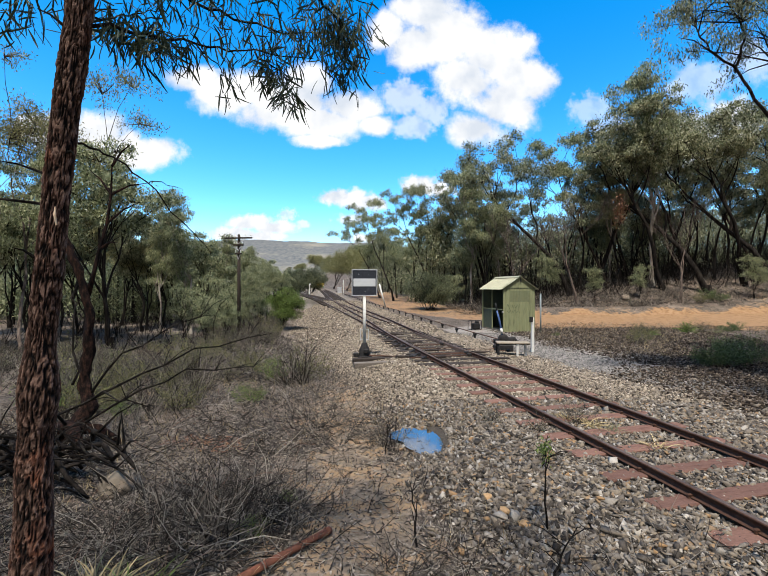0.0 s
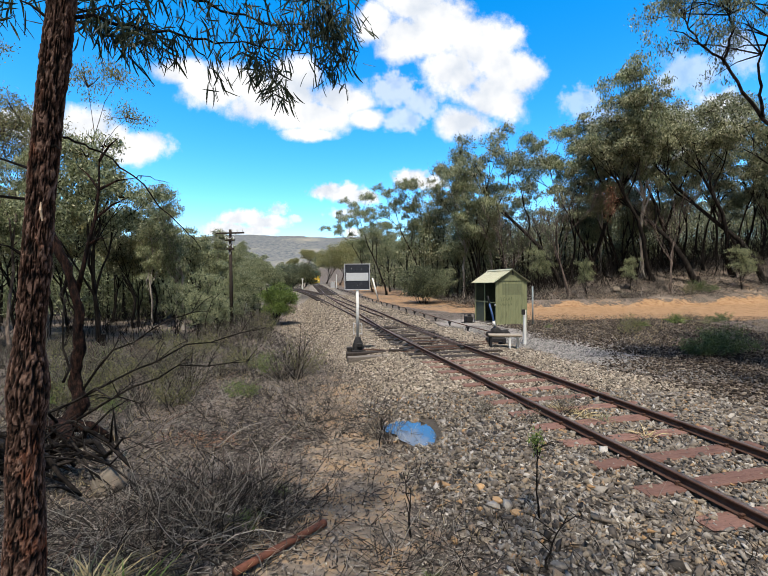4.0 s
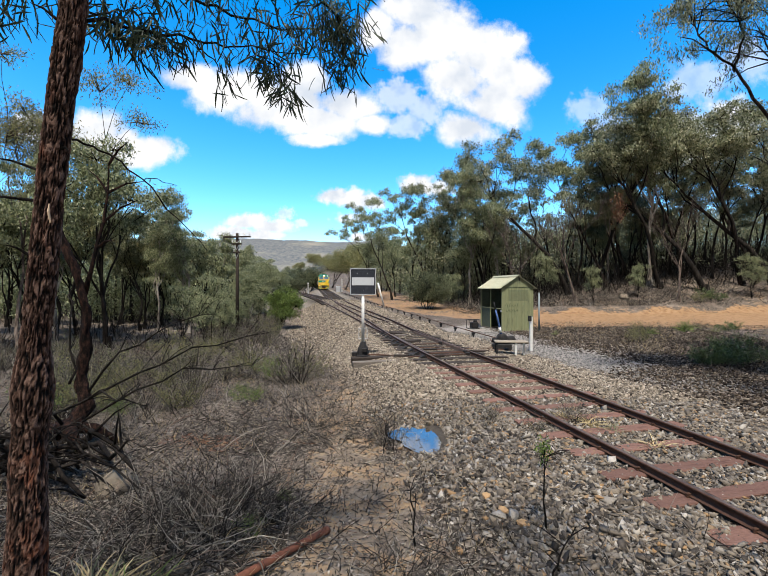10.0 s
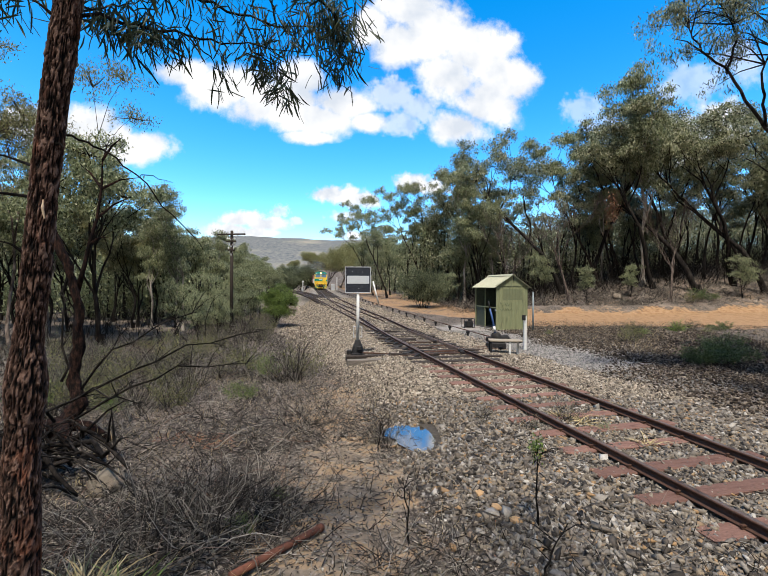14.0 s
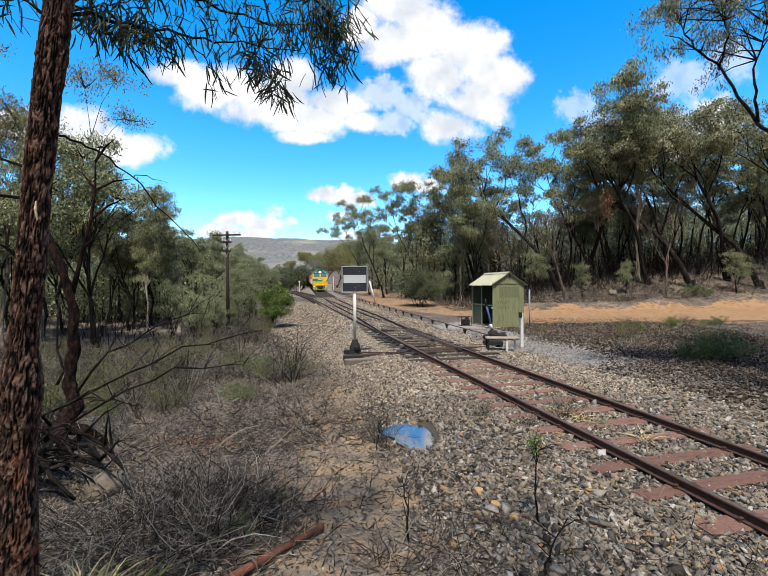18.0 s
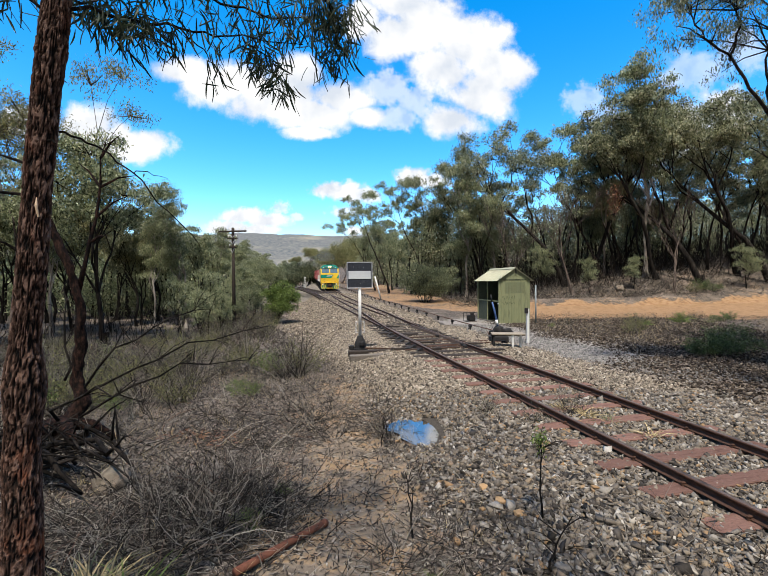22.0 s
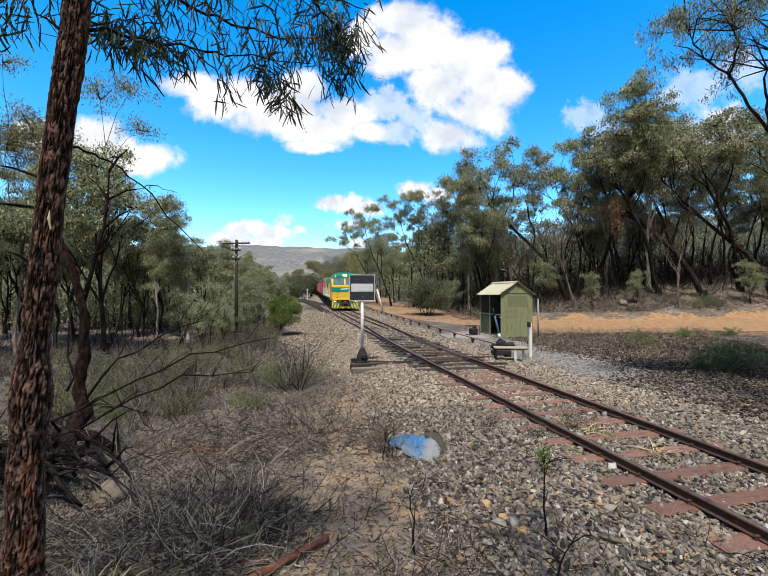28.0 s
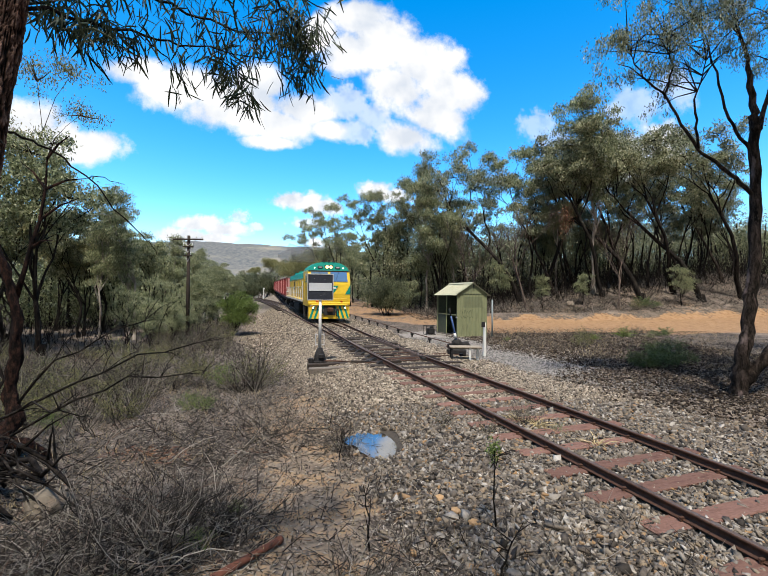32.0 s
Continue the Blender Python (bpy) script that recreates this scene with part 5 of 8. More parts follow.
# the big gum beside the line, east
def old_gum():
    rnd2, rng = random.Random(8), np.random.default_rng(8)
    it = thing("old_gum_tree", "old dark gum with peeling bark leaning over the verge", "tree")
    foot = gz(9.5, 8.75)

    def limb(points, r0, r1, n=10, flare=False):
        ps = [Vector(q) for q in points]
        out = []
        for a, b in zip(ps, ps[1:]):
            out += [a.lerp(b, u / 6) + Vector((rnd2.gauss(0, 0.02), rnd2.gauss(0, 0.02), 0)) for u in range(6)]
        out.append(ps[-1])
        radii = [r0 + (r1 - r0) * k / (len(out) - 1) for k in range(len(out))]
        if flare:
            radii = [0.17 - 0.065 * k / (len(out) - 1) + 0.15 * math.exp(-k / 3.0) for k in range(len(out))]
        s = Shape().tube(out, radii, n)
        if r0 > 0.1:
            for v in s.v:
                v += Vector((noise.noise(Vector((v.x * 5, v.y * 5, v.z * 1.5))), noise.noise(Vector((v.x * 5 + 9, v.y * 5, v.z * 1.5))), 0)) * 0.022
        part("trunk" if r0 > 0.15 else "limb", s, B_OLD, it, "", True)
        return out
    limb([(9.47, 8.73, foot - 0.25), (9.5, 8.75, foot + 0.1), (9.6, 8.77, foot + 0.7), (9.8, 8.82, 1.2), (10.05, 8.9, 2.5), (10.2, 8.95, 4.5), (10.2, 9.0, 6.5)], 0.27, 0.10, 18, True)
    lines = [limb([(9.6, 8.75, foot + 0.25), (10.3, 8.6, 0.9), (11.0, 8.4, 2.4), (11.6, 8.3, 4.6), (12.0, 8.4, 7.0)], 0.135, 0.04),
             limb([(10.2, 8.95, 4.5), (9.6, 9.0, 5.05), (8.65, 9.0, 5.65), (7.8, 9.0, 6.85), (7.0, 9.0, 7.6), (6.7, 9.0, 8.3)], 0.055, 0.006),
             limb([(10.2, 9.0, 5.5), (9.6, 9.1, 6.5), (9.1, 9.1, 8.2), (8.5, 9.2, 9.6)], 0.045, 0.008),
             limb([(10.2, 8.99, 6.15), (10.18, 9.0, 6.6), (10.05, 9.05, 8.0), (9.6, 9.1, 9.8)], 0.122, 0.012),
             limb([(10.2, 9.0, 5.8), (10.8, 9.1, 7.4), (11.3, 9.2, 9.4)], 0.07, 0.01),
             # limb added out of view, to carry shading leaves southward
             limb([(11.6, 8.3, 4.6), (12.0, 7.0, 6.5), (12.2, 5.5, 8.3)], 0.06, 0.02),
             limb([(8.65, 9.0, 5.65), (8.4, 8.8, 6.6), (8.5, 8.6, 7.6)], 0.035, 0.01, 7),
             limb([(7.8, 9.0, 6.85), (7.9, 8.9, 7.6), (7.6, 8.8, 8.4)], 0.03, 0.01, 7)]
    cs = []
    for line in lines:
        for k in range(15):
            p = line[int(len(line) * rnd2.uniform(0.62, 0.999))]
            e = Vector((rnd2.gauss(0, 0.55), rnd2.gauss(0, 0.45), rnd2.uniform(-0.1, 0.7)))
            part("branchlet", Shape().tube([p, p + e * 0.5 + Vector((0, 0, 0.08)), p + e], [0.018, 0.012, 0.005], 5), B_OLD, it)
            lobes = np.array(p + e)[None] + rng.normal(size=(4, 3)) * np.array([0.2, 0.2, 0.12])
            cs.append(lobes[rng.integers(0, 4, 260)] + rng.normal(size=(260, 3)) * np.array([0.075, 0.075, 0.09]))
    top = rng.normal(size=(70, 3)) * np.array([1.6, 0.9, 0.8]) + np.array([12.6, 7.0, 10.6])     # unseen upper crown, added to shade the verge
    top[:, 2] = np.maximum(top[:, 2], 9.4)
    cs.append(top[rng.integers(0, 70, 8000)] + rng.normal(size=(8000, 3)) * 0.2)
    side = rng.normal(size=(70, 3)) * np.array([1.8, 1.5, 0.8]) + np.array([14.4, 4.6, 8.8])     # unseen leaves on the added southern limb, to shade the verge
    cs.append(side[rng.integers(0, 70, 15000)] + rng.normal(size=(15000, 3)) * 0.26)
    v, f = leaf_quads(rng, np.concatenate(cs), 0.085, 0.019, 1.0)
    part("crown", raw_mesh("crown", v, f, L_EUC), None, it)
    return it


old_gum()
ob = thing("dead_bough", "bunch of dead orange leaves caught in a gum tree", "branch")
part("twig", Shape().tube([(21.4, 37.0, 10.6), (21.6, 37.0, 9.6), (21.5, 37.0, 8.6)], [0.04, 0.03, 0.01], 6), B_DARK, ob)
dead_rng = np.random.default_rng(3)
v, f = leaf_quads(dead_rng, dead_rng.normal(size=(420, 3)) * np.array([0.32, 0.32, 0.75]) + np.array([21.5, 37.0, 9.2]), 0.22, 0.07, 0.9)
part("leafage", raw_mesh("leafage", v, f, L_RUST), None, ob)["kind"] = "stuff"


# ---- near tree with its hanging leaves ----
M_SPLINTER = surface("fresh_splintered_wood", (0.42, 0.30, 0.20), (0.55, 0.42, 0.30), 40, 0.8, 0, None, 1, 0.5, 0.3, 0.002, (1, 1, 0.2))


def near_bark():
    """Thick bark: worn grey-brown on the outside of its plates, furrow shade painted near black, raw orange where
    plates have fallen.
    """
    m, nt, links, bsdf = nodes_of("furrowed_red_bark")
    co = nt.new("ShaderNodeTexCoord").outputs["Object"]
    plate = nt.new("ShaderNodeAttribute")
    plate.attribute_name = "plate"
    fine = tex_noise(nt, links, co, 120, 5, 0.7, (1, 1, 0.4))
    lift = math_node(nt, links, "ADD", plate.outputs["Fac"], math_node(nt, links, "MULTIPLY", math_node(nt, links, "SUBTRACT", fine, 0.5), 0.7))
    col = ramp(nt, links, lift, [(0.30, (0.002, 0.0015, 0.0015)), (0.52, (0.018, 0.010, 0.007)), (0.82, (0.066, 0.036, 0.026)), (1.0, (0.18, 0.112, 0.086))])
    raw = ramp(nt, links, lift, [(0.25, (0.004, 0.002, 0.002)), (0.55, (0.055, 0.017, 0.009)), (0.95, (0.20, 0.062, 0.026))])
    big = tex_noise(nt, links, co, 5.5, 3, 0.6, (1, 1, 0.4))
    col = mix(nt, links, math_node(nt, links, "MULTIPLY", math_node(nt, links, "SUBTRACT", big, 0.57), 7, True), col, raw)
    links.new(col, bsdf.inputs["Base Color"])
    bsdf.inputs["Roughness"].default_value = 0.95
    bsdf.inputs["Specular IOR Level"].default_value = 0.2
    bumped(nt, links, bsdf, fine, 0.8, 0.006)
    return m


def near_tree():
    rnd2, rng = random.Random(5), np.random.default_rng(5)
    it = thing("wattle_tree", "leaning tree with furrowed red-brown bark and hanging leaves", "tree")
    pts = [(-1.875, 2.12, 0.0), (-1.845, 2.12, 0.6), (-1.80, 2.1, 1.2), (-1.74, 2.06, 1.75), (-1.655, 2.02, 2.3), (-1.58, 2.0, 2.8), (-1.50, 1.98, 3.3), (-1.415, 1.95, 3.9), (-1.32, 1.9, 4.8), (-1.26, 1.8, 6.0)]
    s = Shape()
    fine, rad = [], []
    for k in range(len(pts) - 1):
        n = 52 if pts[k][2] < 3.8 else 10
        for u in range(n):
            fine.append(Vector(pts[k]).lerp(Vector(pts[k + 1]), u / n))
    for p in fine:
        h = p.z
        rad.append(0.102 - 0.044 * min(1, max(0, h - 0.2) / 1.5) - 0.004 * max(0, h - 1.8) / 1.5 + 0.020 * math.exp(-((h - 1.55) / 0.16) ** 2))
    ring = 84
    s.tube(fine, rad, ring)
    # relief height at each vertex, by which the colour darkens the furrows
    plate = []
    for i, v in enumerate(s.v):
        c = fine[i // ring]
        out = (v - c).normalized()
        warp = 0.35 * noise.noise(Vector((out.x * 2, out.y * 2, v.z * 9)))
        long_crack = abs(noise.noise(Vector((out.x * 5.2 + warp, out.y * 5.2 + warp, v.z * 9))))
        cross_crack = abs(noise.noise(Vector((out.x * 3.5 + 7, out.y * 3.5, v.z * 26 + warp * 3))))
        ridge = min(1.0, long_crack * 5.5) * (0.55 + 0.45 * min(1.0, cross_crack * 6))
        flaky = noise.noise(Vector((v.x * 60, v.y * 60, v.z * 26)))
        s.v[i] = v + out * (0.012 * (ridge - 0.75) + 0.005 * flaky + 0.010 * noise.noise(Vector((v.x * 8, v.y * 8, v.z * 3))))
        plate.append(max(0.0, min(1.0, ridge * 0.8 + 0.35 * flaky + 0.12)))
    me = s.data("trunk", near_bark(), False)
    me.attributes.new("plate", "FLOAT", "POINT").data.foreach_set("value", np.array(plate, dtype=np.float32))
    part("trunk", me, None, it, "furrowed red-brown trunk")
    part("snag", Shape().tube([(-1.575, 1.945, 2.45), (-1.57, 1.935, 2.41), (-1.565, 1.94, 2.36)], [0.002, 0.006, 0.004], 7), M_SPLINTER, it, "pale splintered snag")
    for z, dx, dy, dz in ((3.32, -0.09, -0.05, 0.05), (2.2, -0.07, -0.06, 0.05), (2.47, -0.4, -0.05, 0.02), (2.62, -0.35, 0.1, 0.10), (2.72, 0.075, -0.05, -0.03), (1.30, -0.28, -0.12, 0.05)):
        k = min(range(len(fine)), key=lambda j: abs(fine[j].z - z))
        o = fine[k] + Vector((math.copysign(rad[k] * 0.8, dx), -0.02, 0))
        part("dead_twig", Shape().tube([o, o + Vector((dx, dy, dz)) * 0.55 + Vector((0, 0, 0.012)), o + Vector((dx, dy, dz))], [0.008, 0.005, 0.002], 6), B_DARK, it)
    # boughs that carry the hanging sprays

    def bough(points, r):
        ps = [Vector(p) for p in points]
        fine2 = []
        for a, b in zip(ps, ps[1:]):
            fine2 += [a.lerp(b, u / 5) + Vector((rnd2.gauss(0, 0.008), rnd2.gauss(0, 0.008), rnd2.gauss(0, 0.008))) for u in range(5)]
        fine2.append(ps[-1])
        part("bough", Shape().tube(fine2, [r * (1 - 0.75 * k / (len(fine2) - 1)) for k in range(len(fine2))], 7), B_DARK, it, "thin dark bough", True)
        return fine2

    def at(u, v, d):
        return ((u - 784) / 829 * d, d, 2.06 - (v - 588) / 829 * d)
    lines = [bough([at(165, 40, 1.98), at(300, 70, 2.2), at(420, 95, 2.4), at(520, 105, 2.6), at(640, 120, 2.7)], 0.010),
             bough([at(175, -120, 1.95), at(330, -30, 2.3), at(480, 40, 2.6), at(600, 70, 2.75), at(740, 60, 2.9)], 0.012),
             bough([at(170, -180, 1.95), at(300, -90, 2.1), at(450, -40, 2.3), at(620, -20, 2.5), at(760, 10, 2.7)], 0.012),
             bough([at(165, 20, 2.0), at(210, 40, 2.2), at(260, 30, 2.4), at(330, 20, 2.6)], 0.008),
             bough([at(520, 105, 2.6), at(560, 140, 2.62), at(600, 205, 2.6)], 0.007),
             bough([at(640, -10, 2.5), at(690, 40, 2.6), at(715, 90, 2.65), at(690, 160, 2.66)], 0.008),
             bough([at(160, -60, 1.9), at(80, -40, 2.0), at(0, -10, 2.1), at(-60, 10, 2.2)], 0.009),
             bough([at(150, 120, 2.0), at(175, 60, 2.1), at(215, -10, 2.2)], 0.01),
             bough([at(400, 90, 2.4), at(450, 140, 2.45), at(480, 190, 2.5)], 0.005)]
    bough([at(150, 292, 1.97), at(230, 318, 2.05), at(300, 370, 2.1), at(390, 470, 2.15), at(430, 520, 2.2)], 0.006)
    bough([at(300, 370, 2.1), at(370, 385, 2.15)], 0.003)
    clusters = [(lines[0], 0.15, 0.46, 250, 0.075), (lines[0], 0.55, 1.0, 45, 0.07), (lines[1], 0.25, 0.55, 90, 0.09), (lines[1], 0.66, 1.0, 320, 0.095), (lines[2], 0.1, 1.0, 400, 0.10), (lines[3], 0.3, 1.0, 190, 0.08), (lines[4], 0.25, 1.0, 210, 0.05),
                (lines[5], 0.2, 1.0, 380, 0.075), (lines[6], 0.3, 1.0, 150, 0.09), (lines[8], 0.4, 1, 22, 0.04)]
    base_leaf = []
    for bend in range(3):
        n = 5
        vs, fs = [], []
        for k in range(n + 1):
            q = k / n
            w = 0.0062 * math.sin(math.pi * min(1, q * 0.9 + 0.06)) ** 0.8
            y0 = (bend - 1) * 0.014 * math.sin(q * 2.2)
            vs += [(-w + y0, 0.004 * math.sin(3 * q), -0.105 * q), (y0, 0.0025 + 0.004 * math.sin(3 * q), -0.105 * q), (w + y0, 0.004 * math.sin(3 * q), -0.105 * q)]
        for k in range(n):
            for j in (0, 1):
                fs.append((3 * k + j, 3 * k + j + 1, 3 * k + j + 4, 3 * k + j + 3))
        base_leaf.append(raw_mesh("leaf", vs, fs, L_WATTLE, True))
    arrays = []
    for me in base_leaf:
        co = np.zeros(len(me.vertices) * 3, dtype=np.float32)
        me.vertices.foreach_get("co", co)
        arrays.append(co.reshape(-1, 3))
    quads = np.array([p.vertices[:] for p in base_leaf[0].polygons])
    V, F, made = [], [], 0
    for line, a, b, count, spread in clusters:
        for k in range(count):
            q = rnd2.uniform(a, b)
            p = line[min(len(line) - 1, int(q * (len(line) - 1)))]
            c = p + Vector((rnd2.gauss(0, spread), rnd2.gauss(0, spread), rnd2.gauss(0, spread * 0.7) - 0.02))
            m = Matrix.Translation(c) @ Euler((rnd2.gauss(0, 0.5), rnd2.gauss(0.1, 0.55), rnd2.uniform(0, 6.28))).to_matrix().to_4x4() @ Matrix.Diagonal((0.8, 1, 1, 1)) @ Matrix.Scale(rnd2.uniform(0.75, 1.3), 4)
            if made < 300 and k % 6 == 0:
                part("leaf", base_leaf[k % 3], None, it, at=m)
                made += 1
            else:
                mm = np.array(m)
                V.append(arrays[k % 3] @ mm[:3, :3].T + mm[:3, 3])
                F.append(quads + 18 * (len(V) - 1))
    tagged(part("foliage", raw_mesh("foliage", np.concatenate(V), np.concatenate(F), L_WATTLE, True), None, it), kind="stuff")
    # unseen crown added overhead, above the view, to shade the bank below
    mids = rng.normal(size=(110, 3)) * np.array([1.9, 1.4, 0.6]) + np.array([-2.4, -0.3, 6.7])
    mids[:, 1] = np.minimum(mids[:, 1], 2.0)
    cs = mids[rng.integers(0, len(mids), 12000)] + rng.normal(size=(12000, 3)) * 0.2
    v, f = leaf_quads(rng, cs, 0.16, 0.035, 0.8)
    part("crown", raw_mesh("crown", v, f, L_WATTLE), None, it)
    return it


near_tree()
second = thing("leaning_tree", "thin leaning tree with dark red bark in dead scrub", "tree")
s = Shape()
pts2 = [Vector(p) for p in ((-4.70, 5.9, -0.35), (-4.60, 6.0, -0.05), (-4.46, 6.15, 0.25), (-4.58, 6.2, 0.62), (-4.52, 6.22, 1.2), (-4.50, 6.2, 1.75), (-4.62, 6.15, 2.3), (-4.78, 6.1, 2.75), (-4.86, 6.08, 2.98))]
fine3 = []
for a, b in zip(pts2, pts2[1:]):
    fine3 += [a.lerp(b, u / 6) for u in range(6)]
fine3.append(pts2[-1])
s.tube(fine3, [0.14 - 0.068 * min(1, max(0, p.z + 0.3) / 1.2) - 0.010 * max(0, p.z - 1) for p in fine3], 22)
for v in s.v:
    n = noise.noise(Vector((v.x * 16, v.y * 16, v.z * 4)))
    v += Vector((noise.noise(v * 7), noise.noise(v * 7 + Vector((9, 0, 0))), 0)) * 0.03 + Vector((0.02 * n, 0.02 * noise.noise(Vector((v.x * 16 + 5, v.y * 16, v.z * 4))), 0))
part("trunk", s, B_DKRED, second, "", True)
stem2 = [Vector(p) for p in ((-4.53, 6.21, 1.95), (-4.44, 6.22, 2.3), (-4.36, 6.22, 2.65), (-4.26, 6.24, 3.05), (-4.20, 6.25, 3.5), (-4.22, 6.3, 3.95), (-4.14, 6.35, 4.3))]
part("stem", Shape().tube(stem2, [0.042, 0.03, 0.026, 0.022, 0.016, 0.009, 0.004], 12), B_DKRED, second, "thin upper stem", True)
for k, (i, e) in enumerate(((3, (0.45, 0.1, 0.35)), (4, (-0.4, 0.1, 0.4)), (4, (0.5, 0.1, 0.2)), (5, (0.3, 0, 0.35)), (2, (0.35, -0.1, 0.1)))):
    o = stem2[i]
    part("twig", Shape().tube([o, o + Vector(e) * 0.5 + Vector((0, 0, 0.05)), o + Vector(e)], [0.02, 0.013, 0.004], 6), B_DKRED, second)
for k, (dx, dy) in enumerate(((-0.9, -0.3), (0.55, -0.5), (-0.4, -0.9), (0.7, 0.2), (-1.0, 0.3))):
    o = Vector((-4.62, 5.98, 0.02))
    e = Vector((o.x + dx, o.y + dy, gz(o.x + dx, o.y + dy) - 0.02))
    part("root", Shape().tube([o, o.lerp(e, 0.5) + Vector((0, 0, 0.10)), e], [0.11, 0.075, 0.03], 9), B_DKRED, second, "gnarled surface root", True)


# ---- the wood behind: slim stems and leaf masses, one sheet of bush ----
def far_wood(name, label, spots, seed, size, leaf_mat):
    """Many slim trunks with clumped leaves, far enough to be seen only as a mass."""
    rng = np.random.default_rng(seed)
    stems, cs = Shape(), []
    for x, y in spots:
        z0 = gz(x, y)
        h = size * rng.uniform(0.7, 1.15)
        bend = rng.normal(size=2) * 0.06 * h
        pts = [(x, y, z0 - 0.3), (x + bend[0] * 0.4, y + bend[1] * 0.4, z0 + h * 0.4), (x + bend[0], y + bend[1], z0 + h * 0.8)]
        stems.tube(pts, [0.14, 0.10, 0.05], 5, False)
        for k in range(12):
            low = k < 4
            c = np.array([x, y, z0]) + rng.normal(size=3) * np.array([1.3, 1.3, 0.2]) + np.array([bend[0], bend[1], h * (rng.uniform(0.04, 0.36) if low else rng.uniform(0.45, 1.0))])
            cs.append(c + rng.normal(size=(75, 3)) * np.array([0.75, 0.75, 0.5]))
    v, f = leaf_quads(rng, np.concatenate(cs), 0.36, 0.14, 0.3)
    it = thing(name, label, "woodland", kind="stuff")
    tagged(part("stem", stems, B_DARK, it), kind="stuff")
    tagged(part("leafage", raw_mesh("leafage", v, f, leaf_mat), None, it), kind="stuff")


rng = np.random.default_rng(77)
spots = [(u * d, d) for u, d in zip(rng.uniform(0.10, 1.4, 300), rng.uniform(50, 88, 300))]
spots += [(u * d, d) for u, d in zip(rng.uniform(-0.01, 0.10, 34), rng.uniform(75, 125, 34))]
far_wood("far_wood", "dense dark eucalypt wood behind the road", spots, 5, 8.5, L_EUC)
spots = [(u * d, d) for u, d in zip(rng.uniform(-1.35, -0.36, 260), rng.uniform(40, 90, 260))]
far_wood("far_wood", "dense olive eucalypt wood on the low ground", spots, 6, 7.0, L_GREY)
spots = [(u * d, d) for u, d in zip(rng.uniform(-0.42, 0.16, 130), rng.uniform(240, 600, 130))]
far_wood("far_wood", "distant olive and yellow trees below the ridge", spots, 7, 9.0, L_GREY)


# ---- scrub, shrubs, sticks ----
def thin_sticks(rng, p0, d, length, r0, bend, segs=3):
    """Many thin three-sided sticks at once: feet p0, directions d, with a bow."""
    n = len(p0)
    side = np.cross(d, rng.normal(size=(n, 3)))
    side /= np.linalg.norm(side, axis=1)[:, None] + 1e-9
    up = np.cross(d, side)
    rings = []
    for k in range(segs + 1):
        q = k / segs
        c = p0 + d * (length * q)[:, None] + side * (bend * length * math.sin(math.pi * q))[:, None]
        r = (r0 * (1 - 0.7 * q))[:, None]
        for a in (0.0, 2.094, 4.189):
            rings.append(c + (side * math.cos(a) + up * math.sin(a)) * r)
    v = np.stack(rings, 1)
    m = 3 * (segs + 1)
    f = []
    for k in range(segs):
        for a in range(3):
            b = (a + 1) % 3
            f.append((3 * k + a, 3 * k + b, 3 * k + 3 + b, 3 * k + 3 + a))
    f = np.array(f)[None] + (np.arange(n) * m)[:, None, None]
    return v.reshape(-1, 3), f.reshape(-1, 4)


def directions(rng, n, up, spread=1.0):
    d = rng.normal(size=(n, 3)) * np.array([spread, spread, spread])
    d[:, 2] = np.abs(d[:, 2]) * 0.5 + up
    return d / np.linalg.norm(d, axis=1)[:, None]


def stuff(name, label, category, me):
    return tagged(new(name, me), label, category, kind="stuff")


def brush(name, label, n, x0, x1, y0, y1, up, length, r, seed, mat, keep=None):
    rng = np.random.default_rng(seed)
    x, y = rng.uniform(x0, x1, n), rng.uniform(y0, y1, n)
    if keep is not None:
        k = keep(x, y) > rng.uniform(0, 1, n)
        x, y = x[k], y[k]
    n = len(x)
    p0 = np.stack([x, y, ground_z(x, y) + rng.uniform(-0.01, 0.02 + 0.1 * up, n)], 1)
    d = directions(rng, n, up)
    v, f = thin_sticks(rng, p0, d, length * rng.uniform(0.4, 1.4, n), r * rng.uniform(0.5, 1.5, n), rng.uniform(-0.32, 0.32, n))
    return stuff(name, label, "twigs", raw_mesh(name, v, f, mat))


def off_ballast(x, y):
    sm = (x - main_x(y)) * 0.976
    wide = 2.9 + 1.2 * sstep(9, 20, y)
    west = 1 - sstep(-wide - 0.5, -wide + 0.5, sm)
    path = 1 - 0.45 * np.exp(-(((x + 0.1 + 0.10 * (y - 4)) / 0.6) ** 2))
    return np.where(sm < 0, west * path, sstep(5.2, 7.2, sm + 0.5 * wobble(x, y, 0.8, 5)))


def patchy(x, y):
    return np.clip(off_ballast(x, y) * (0.55 + 0.9 * wobble(x, y, 0.9, 4.0)), 0, 1)


